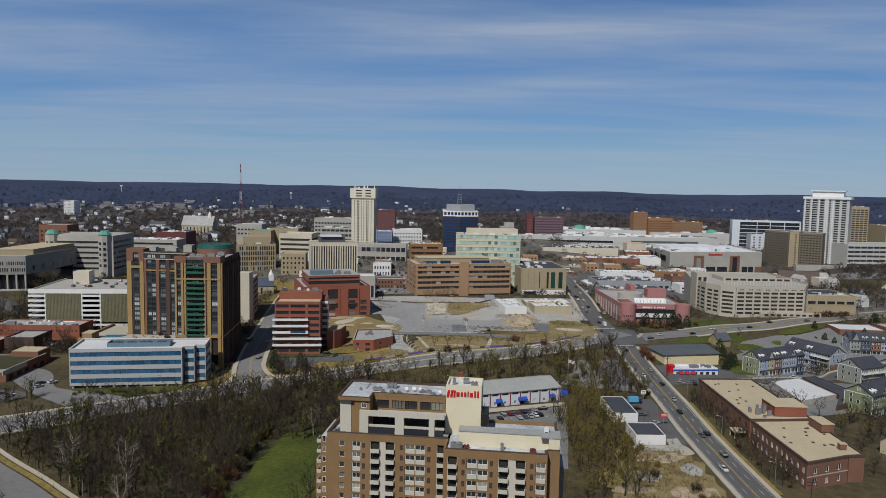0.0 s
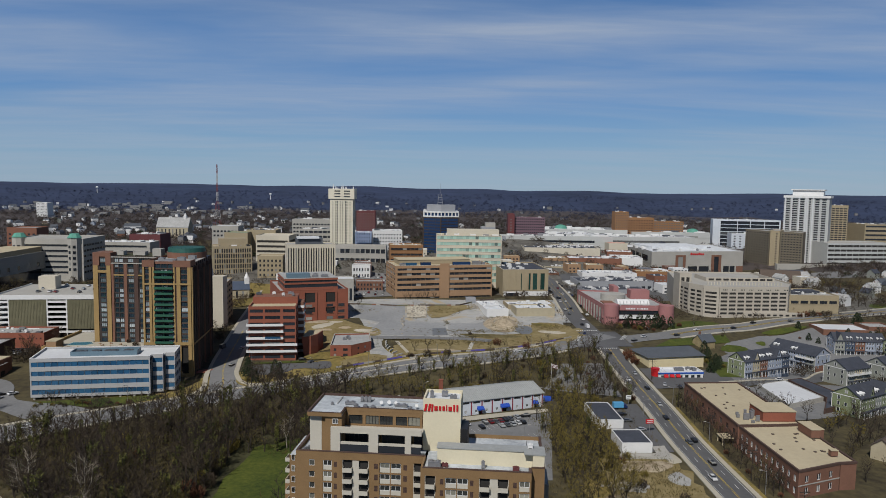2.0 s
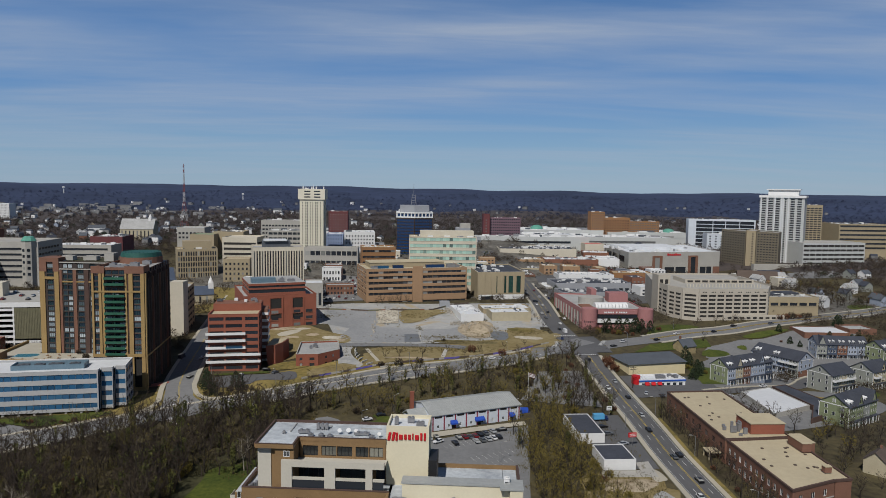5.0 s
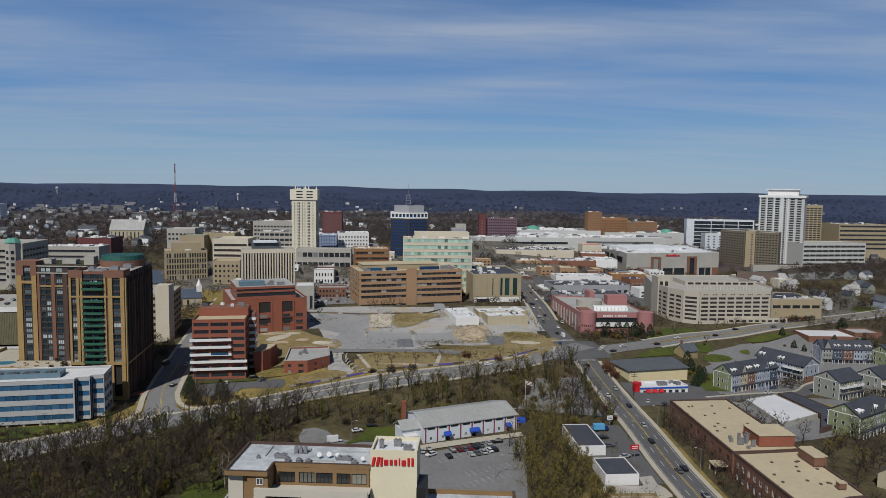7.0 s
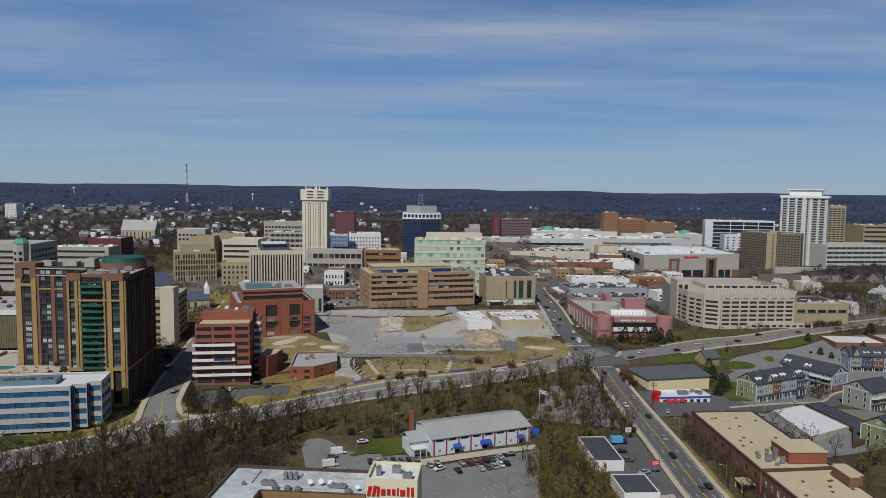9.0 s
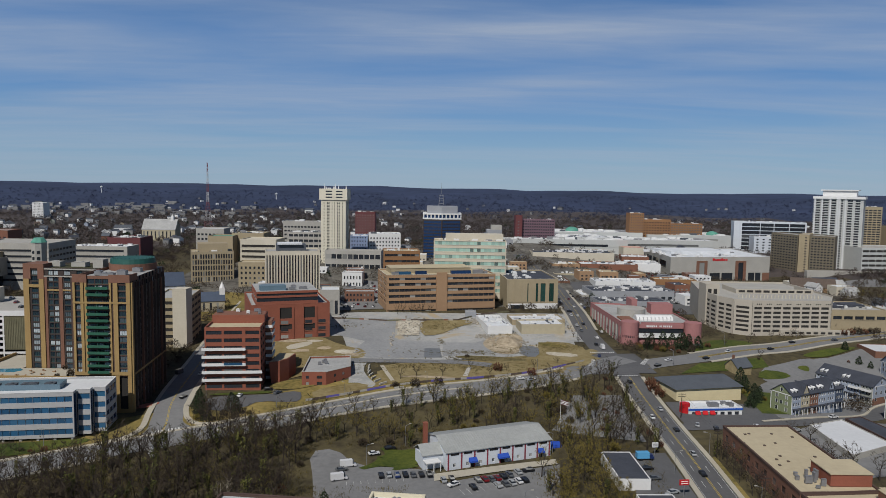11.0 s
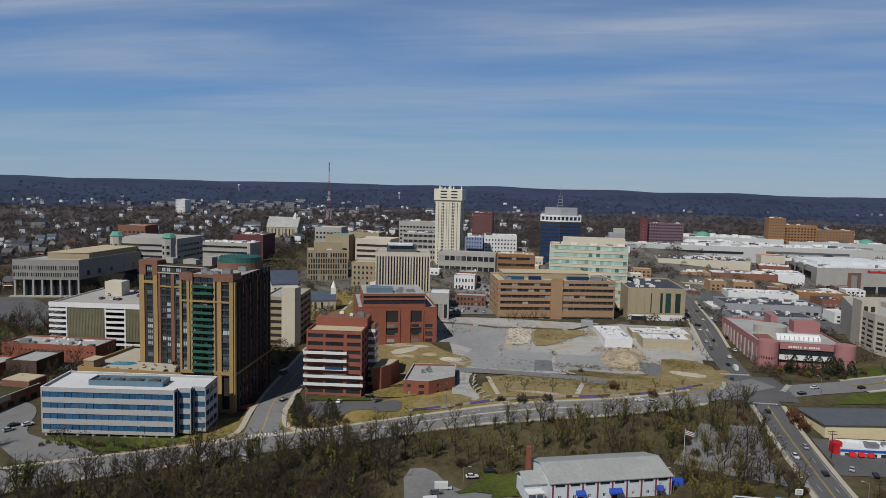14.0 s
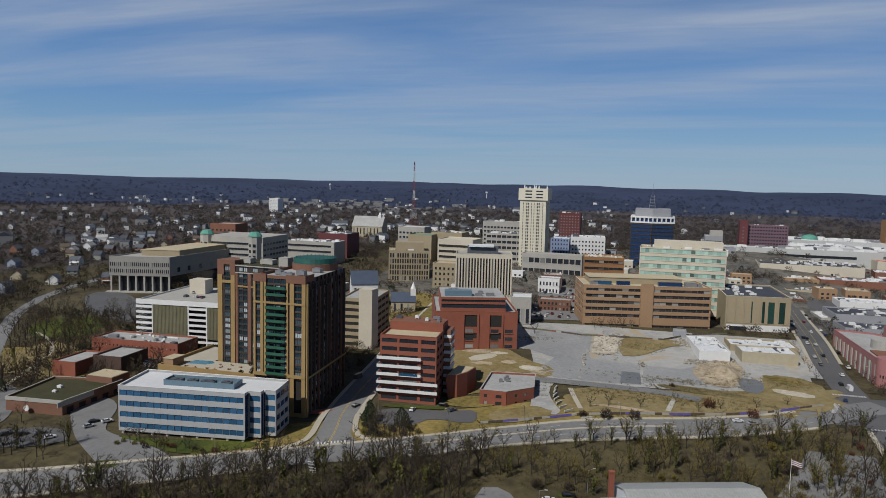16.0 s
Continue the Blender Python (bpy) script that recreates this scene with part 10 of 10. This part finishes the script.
def thin_bank(x, y):
    """Few trees stand on the open grass bank below the boulevard, but for a row along its pavement."""
    if not -110 < x < 96 or y > 440:
        return False
    gap = cross_y(x) - y
    return 15 < gap < 36 and rng.random() < 0.5


def wood(n, x0, x1, y0, y1, kinds, inside=None, lo=0.7, hi=1.15, gap=3.2, crowd=0):
    """n trees as things, and the places of a further crowd that stands between them."""
    pts, tries, extra = [], 0, []
    while len(pts) < n + crowd and tries < (n + crowd) * 25:
        tries += 1
        x, y = rng.uniform(x0, x1), rng.uniform(y0, y1)
        if not clear(x, y) or (inside and not inside(x, y)) or any((x - p) ** 2 + (y - q) ** 2 < gap * gap for p, q in pts):
            continue
        pts.append((x, y))
        if thin_bank(x, y):
            continue
        if len(pts) <= n:
            put(rng.choice(kinds), x, y, rng.uniform(lo, hi))
        else:
            extra.append((x, y, rng.uniform(lo, hi), rng.uniform(0, 6.28), rng.randrange(5)))
    return extra


def cross_y(x):
    for (x1, y1), (x0, y0) in zip(CROSS, CROSS[1:]):
        if x0 <= x <= x1:
            return y0 + (y1 - y0) * (x - x0) / (x1 - x0)
    return 470


south = lambda x, y: y < cross_y(x) - (9 if x > -85 else 17)
brown = wood(84, -215, -36, 200, 372, (0, 0, 1, 1, 3, 3, 3, 6, 0, 1), south, 0.75, 1.2, 2.8, 420)
wood(24, -150, -20, 205, 345, (9, 10, 11, 9, 7), south, 0.6, 1.2, 3)
olive = wood(44, -40, 92, 338, 440, (0, 1, 3, 3, 5, 0, 1, 9), south, 0.55, 0.95, 2.8, 90)
wood(26, -60, 84, 350, 430, (9, 9, 11, 10, 9), south, 0.6, 1.3, 3)
olive += wood(26, 52, 92, 236, 345, (2, 5, 2, 0, 11, 2), lambda x, y: x < 78 and y < 345, 0.6, 1.0, 2.4, 70)
brown += wood(20, 88, 109, 352, 446, (10, 4, 4, 10, 9), None, 0.6, 0.9, 2.4, 40)
BUILT[-1] = (133.5, 162, 246, 358)
brown += wood(14, 123, 133, 246, 352, (0, 4, 10, 4), lambda x, y: 123.4 + (y - 244) * 0.035 < x < 132, 0.4, 0.65, 1.9, 46)
brown += wood(16, 162, 212, 236, 330, (0, 1, 0, 9, 2), None, 0.5, 0.9, 3.0, 50)
wood(10, 164, 200, 330, 380, (0, 9, 4), None, 0.5, 0.8)
wood(16, 210, 330, 466, 520, (4, 9, 7, 8, 10), None, 0.5, 0.9)
brown += wood(16, 306, 430, 560, 740, (0, 2, 5, 7, 9, 11), None, 0.5, 0.85, 6, 26)
wood(24, 138, 190, 494, 516, (7, 10, 10, 9, 11, 4, 9), None, 0.8, 1.3, 2.4)
wood(8, 172, 186, 420, 452, (7, 8, 11), None, 0.8, 1.1, 3)
wood(16, -92, -60, 372, 386, (9, 11, 9, 4, 9), None, 0.6, 1.1, 2.0)
for x, y, k in ((-94.4, 391, 1.15), (-93, 386, 1.0), (-90.5, 380, 0.8), (-79.5, 390, 0.95), (-76.5, 387, 0.8), (-87, 377, 0.7)):
    put(7, x, y, k)
wood(22, -180, -122, 336, 366, (9, 4, 10, 11, 4), None, 0.5, 0.85, 2.6)
brown += wood(24, -330, -226, 290, 480, (0, 1, 4, 9, 3, 7), None, 0.6, 1.0, 4, 110)
brown += wood(20, -480, -280, 420, 640, (0, 1, 0, 7, 8), None, 0.7, 1.1, 4.5, 260)
for x in range(-84, 98, 7):                                     # bare trees in a row along the pavement
    put(rng.choice((4, 4, 0, 3)), x + rng.uniform(-2.5, 2.5), cross_y(x) - rng.uniform(12.5, 14.5), rng.uniform(0.55, 0.9))
for i in range(26):                                             # and along the boulevard before the offices
    x = -205 + i * 4.4
    put(rng.choice((0, 1, 4, 3)), x, cross_y(x) - rng.uniform(13, 17), rng.uniform(0.6, 0.95))
for x, y in ((34, 458), (4, 440), (18, 443), (54, 456), (-4, 436), (70, 462), (44, 448), (84, 468)):
    put(4, x, y, rng.uniform(0.5, 0.75))
for x, y, k in ((3.9, 424.6, 1.5), (15.9, 428, 1.4), (49, 456, 1.6), (67, 449, 1.5), (33, 482, 0.8), (-6, 424, 1.0)):
    put(rng.choice((9, 10)), x, y, k)
for i in range(14):
    put(rng.choice((9, 10, 9, 11)), rng.uniform(62, 100), rng.uniform(230, 284), rng.uniform(0.5, 1.2))
for x, y, k in ((150, 507, 1.0), (156, 503, 1.2), (163, 507, 1.1), (169, 504, 1.2), (146, 502, 0.9), (174, 508, 1.0)):
    put(7, x, y, k)
for i in range(24):
    put(rng.choice((9, 11, 9, 10)), -76 + rng.uniform(-5, 3), 200 + i * 4.2, rng.uniform(0.8, 1.6))
for x, y, k in ((-160, 404, 1.1), (-163, 410, 0.9), (-157, 414, 1.2), (-154, 407, 1.0), (-170, 418, 0.8), (-166, 403, 0.7)):
    put(9, x, y, k, 14.5)
brown += [(rng.gauss(385, 22), rng.gauss(650, 30), rng.uniform(0.7, 1.05), rng.uniform(0, 6.28), rng.randrange(5)) for _ in range(44)]
olive += [(rng.uniform(380, 440), rng.uniform(640, 720), rng.uniform(0.6, 0.9), rng.uniform(0, 6.28), rng.randrange(5)) for _ in range(10)]
for x, y, k, s in ((296, 548, 10, 1.4), (302, 550, 10, 1.6), (308, 552, 9, 1.7), (314, 554, 10, 1.5), (320, 556, 9, 1.6), (326, 559, 9, 1.4), (329, 528, 8, 1.2), (333, 531, 7, 0.9)):
    put(k, x, y, s)
for x, y, k, s in ((77.5, 343, 2, 0.75), (76, 334, 5, 0.8), (77.4, 327, 2, 0.7), (75.4, 319, 5, 0.75), (77.6, 311, 2, 0.65), (79.4, 304, 5, 0.6), (78.6, 297, 2, 0.62), (80, 290, 11, 1.2), (84.6, 349, 2, 0.6), (88, 352, 11, 1.3)):
    put(k, x, y, s)
for x, y, k, s in ((170, 411, 8, 0.9), (172.6, 414.6, 7, 0.8), (176, 419, 8, 1.0), (181, 425, 7, 0.85), (126.4, 425, 10, 1.9), (127.5, 419, 10, 1.6), (126.6, 431, 10, 1.7)):
    put(k, x, y, s)
for i in range(9):
    put(4, 131 + i * 0.7, 500 + i * 16, rng.uniform(0.5, 0.7))
    put(4, 106, 500 + i * 16, rng.uniform(0.4, 0.55))
for i in range(8):
    put(4, 160 + i * 20, 494 + i * 10.5, rng.uniform(0.5, 0.7))
for x, y in ((-4, 590), (0, 592), (4, 591.5), (10, 593), (-10, 588), (-14, 586), (-50, 560)):
    put(4, x, y, rng.uniform(0.7, 0.9))
brown += [(rng.uniform(-236, -196), rng.uniform(312, 334), rng.uniform(0.5, 0.8), rng.uniform(0, 6), rng.randrange(5)) for _ in range(16)]
for x, y, c, a in ((-222, 332, "black", 60), (-216, 335, "grey", 60), (-209, 333, "white", 60), (-228, 330, "black", 60)):
    car(c, x, y, a)
for x, y in ((-214, 322), (-206, 325), (-232, 324), (-222, 320), (-197, 330)):
    put(rng.choice((3, 0, 3)), x, y, rng.uniform(0.7, 0.9))
thicket("bare_wood", brown[0::4] + brown[1::8], "twigs", "dense bare brown trees of a wooded valley")
thicket("dark_wood", brown[2::4] + brown[5::8], "dark_twigs", "dark leafless trees of a wooded valley")
thicket("russet_wood", brown[3::4], "brush", "leafless trees with dull olive twigs")
thicket("pale_wood", brown[6::25], "pale_twigs", "pale-twigged bare trees of a wooded valley")
ivied = [(x, y, k * 1.12, a, 5 + f % 3) for x, y, k, a, f in brown[0:440:5] + olive[0:90:5]]
for i in range(46):                                             # ivied and budding trees straggling down the bank
    x = rng.uniform(-86, 94)
    y = cross_y(x) - rng.uniform(13, 40)
    if clear(x, y):
        (ivied if i % 2 else olive).append((x, y, rng.uniform(0.5, 0.9), rng.uniform(0, 6.28), 5 + i % 3 if i % 2 else rng.randrange(5)))
thicket("ivy_wood", ivied, "ivy", "trees clad in dark hanging ivy in a bare wood")
thicket("budding_wood", olive, "budding", "thicket of trees in olive spring bud")

# undergrowth: fine dead stems over the wood floor
verts, faces = [], []
while len(faces) < 44000:
    x, y = rng.uniform(-215, 100), rng.uniform(205, 440)
    if not (south(x, y) or x > 84) or any(a < x < b and c < y < d for a, b, c, d in BUILT):
        continue
    if -110 < x < 84 and 12 < cross_y(x) - y < 36 and rng.random() < 0.75:
        continue
    if near_line(x, y, MAIN, 10) or near_line(x, y, [(x - 5.5, y - 6.2) for x, y in EAST], 14):
        continue
    z = land(x, y)
    for k in range(9):
        p = Vector((x + rng.gauss(0, 1.0), y + rng.gauss(0, 1.0), z))
        twig(verts, faces, p, Vector((rng.gauss(0, 0.5), rng.gauss(0, 0.5), rng.uniform(0.5, 1.7))), 0.09, rng)
ob = new("undergrowth", from_lists("undergrowth", verts, faces, "brush"))
tagged(ob, "dry brown and olive undergrowth between bare trees", "undergrowth", kind="stuff")


# weeds and rubble on the cleared site
verts, faces = [], []
for x, y, w, d, n in ((-50, 548, 12, 8, 60), (62, 508, 12, 14, 160), (92, 502, 14, 10, 160), (40, 493, 40, 5, 180), (30, 462, 70, 12, 420), (18, 552, 14, 14, 120), (60, 534, 10, 6, 50), (78, 258, 26, 30, 300), (18, 514, 2, 10, 20), (46, 480, 26, 5, 160)):
    for _ in range(n):
        px, py = x + rng.gauss(0, w * 0.5), y + rng.gauss(0, d * 0.5)
        if near_line(px, py, CROSS, 12) or near_line(px, py, MAIN, 11):
            continue
        for k in range(9):
            twig(verts, faces, Vector((px + rng.gauss(0, 0.6), py + rng.gauss(0, 0.6), land(px, py) + 0.4)), Vector((rng.gauss(0, 0.3), rng.gauss(0, 0.3), rng.uniform(0.3, 0.9))), 0.10, rng)
tagged(new("weeds", from_lists("weeds", verts, faces, "weeds")), "dry weeds scattered over a cleared site", "weeds", kind="stuff")
b = bmesh.new()
for x, y, w, d, n in ((61, 516, 9, 11, 150), (-4, 546, 12, 26, 110), (44, 566, 8, 8, 90), (76, 256, 7, 5, 60), (46, 530, 6, 6, 60), (-14, 520, 2, 30, 30)):
    for _ in range(n):
        px, py, r = x + rng.gauss(0, w * 0.5), y + rng.gauss(0, d * 0.5), rng.uniform(0.2, 0.75)
        bx(b, -r, r, -r * 0.7, r * 0.7, -0.2, r, pose(px, py, land(px, py) + 0.45, rng.uniform(-25, 25), rng.uniform(-25, 25), rng.uniform(0, 180)))
tagged(part("rubble", b, "rubble", None), "broken concrete rubble heaped on bare earth", "rubble", kind="stuff")

# cars in the far parking lots
for hue in ("white", "black", "silver", "dark red"):
    b = bmesh.new()
    for x0, y0, dx, dy, rows, cols in ((214, 668, 3.4, 11, 7, 19), (-60, 612, 3.2, 11, 10, 10), (226, 780, 3.4, 12, 6, 18), (20, 700, 3.4, 12, 8, 22), (80, 760, 3.4, 14, 9, 8), (236, 900, 3.6, 14, 5, 14), (-250, 428, 2.9, 6, 2, 13), (-400, 560, 4.2, -9, 3, 9), (150, 610, 3.4, 12, 3, 18), (300, 700, 4.0, 14, 3, 12)):
        for i in range(rows):
            for j in range(cols):
                px, py = x0 + j * dx, y0 + i * dy + j * 0.25 * (1 if dy > 0 else -6)
                if rng.random() > 0.17 or any(a + 3 < px < c - 3 and e + 3 < py < f - 3 for a, c, e, f in BUILT):
                    continue
                m = pose(px, py, land(px, py) + 0.4, 0, 0, 90 + rng.uniform(-5, 5))
                bx(b, -2.2, 2.2, -0.88, 0.88, 0.3, 0.95, m)
                bx(b, -1.5, 0.9, -0.75, 0.75, 0.95, 1.5, m, 1)
                bx(b, -1.2, 0.4, -0.7, 0.7, 1.5, 1.54, m)
    tagged(part("parked_cars", b, ("car_" + hue, "glass"), None), hue + " cars standing in far parking lots", "cars", kind="stuff")


# woods of the distance
def crowns(name, n, r0, r1, size, tris, mat, label, seed, town, slim=0.09):
    rng, nr = random.Random(seed), np.random.default_rng(seed)
    at = []
    while len(at) < n:
        a = radians(rng.uniform(-39, 52))
        r = r0 * (r1 / r0) ** rng.random()
        x, y = 10 - r * math.sin(a), 60 + r * math.cos(a)
        if r < 1500 and any(p - 2 < x < q + 2 and s - 2 < y < t + 2 for p, q, s, t in OPEN):
            continue
        if r < 760 and not clear(x, y):
            continue
        if town and -190 < x < 480 and y < 1010 and rng.random() < town:
            continue
        at.append((x, y, land(x, y), size * rng.uniform(0.6, 1.3) * (1 + max(0, r - 700) / 2600)))
    at = np.array(at)
    c = np.repeat(at, tris, 0)
    k = len(c)
    d = nr.normal(size=(k, 3))
    d[:, 2] = np.abs(d[:, 2])
    d /= np.linalg.norm(d, axis=1, keepdims=True)
    w = c[:, 3:4]
    mid = c[:, :3] + d * w * np.array([0.85, 0.85, 1.15]) * nr.uniform(0.55, 1.0, (k, 1)) + np.array([0, 0, 0.35]) * w
    t = nr.normal(size=(k, 3)) * np.array([0.6, 0.6, 0.6]) + d
    t *= w * nr.uniform(0.25, 0.5, (k, 1)) / np.linalg.norm(t, axis=1, keepdims=True)
    s = np.cross(t, nr.normal(size=(k, 3)))
    s *= w * slim * nr.uniform(0.6, 1.6, (k, 1)) / np.linalg.norm(s, axis=1, keepdims=True)
    v = np.stack([mid - s, mid + s, mid + t], 1).reshape(-1, 3)
    ob = new(name, sheet_mesh(name, v, np.arange(3 * k).reshape(-1, 3), mat))
    tagged(ob, label, "trees", kind="stuff")


crowns("town_trees", 4600, 420, 1050, 3.5, 84, "twigs", "bare trees among the buildings of a town", 41, 0.12, 0.04)
crowns("far_trees", 14000, 850, 2450, 3.6, 36, "far_twigs", "bare brown woods reaching to the hills", 42, 0.94, 0.10)
crowns("hill_trees", 5000, 2250, 3900, 3.2, 36, "haze_twigs", "woods on the far hills, coloured blue-grey for haze", 44, 0, 0.10)
crowns("far_evergreens", 650, 480, 2000, 3.4, 70, "needles", "scattered dark evergreens in bare woods", 43, 0.8, 0.10)


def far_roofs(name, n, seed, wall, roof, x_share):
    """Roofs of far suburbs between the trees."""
    rng = random.Random(seed)
    b = bmesh.new()
    for _ in range(n):
        a = radians(rng.uniform(2, 50) if rng.random() < x_share else rng.uniform(-36, 50))
        r = 950 * (3.6 ** rng.random())
        x, y = 10 - r * math.sin(a), 60 + r * math.cos(a)
        if any(p < x < q and s < y < t for p, q, s, t in BUILT):
            continue
        w, d, h = rng.uniform(3.5, 6.5), rng.uniform(3.5, 5), rng.uniform(5, 7.5)
        m = Matrix.Translation((x, y, land(x, y) + 1.5)) @ Matrix.Rotation(rng.uniform(0, 3.1), 4, "Z")
        if rng.random() < 0.05:
            w, d, h = w * 3, d * 2.5, h + 2
        bx(b, -w, w, -d, d, -3, h, m)
        v = [b.verts.new(m @ Vector(q)) for q in ((-w, -d, h), (w, -d, h), (w, d, h), (-w, d, h), (-w, 0, h + d * 0.6), (w, 0, h + d * 0.6))]
        for f in ((0, 1, 5, 4), (2, 3, 4, 5), (1, 2, 5), (3, 0, 4)):
            b.faces.new([v[i] for i in f]).material_index = 1
    ob = part(name, b, (wall, roof), None)
    tagged(ob, "pale houses of far suburbs between trees", "houses", kind="stuff")


b = bmesh.new()
rng = random.Random(71)
for _ in range(70):
    a, r = radians(rng.gauss(23, 5)), rng.uniform(2100, 3300)
    x, y, w = 10 - r * math.sin(a), 60 + r * math.cos(a), rng.uniform(6, 20)
    bx(b, -w, w, -9, 9, -6, rng.uniform(7, 11), pose(x, y, land(x, y), 0, 0, rng.uniform(-20, 20)))
tagged(part("far_stores", b, "suburb_wall", None), "long white stores of a far suburb", "stores", kind="stuff")
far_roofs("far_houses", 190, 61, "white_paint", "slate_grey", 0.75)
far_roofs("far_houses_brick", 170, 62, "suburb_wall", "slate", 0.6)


def water_tower(x, y, h):
    own = thing("water_tower", "white water tower on a far wooded hill", "water tower", x, y, land(x, y))
    b = bmesh.new()
    tube(b, (0, 0, -4), (0, 0, h), 2.0, 1.6, 10)
    part("shaft", b, "white_paint", own)
    b = bmesh.new()
    for a0, a1, r0, r1 in ((0, 2, 1.6, 5.5), (2, 5, 5.5, 6.2), (5, 8, 6.2, 5), (8, 9.5, 5, 1.5)):
        tube(b, (0, 0, h + a0), (0, 0, h + a1), r0, r1, 14)
    part("tank", b, "white_paint", own)


water_tower(-1560, 3400, 20)
water_tower(-740, 3400, 22)
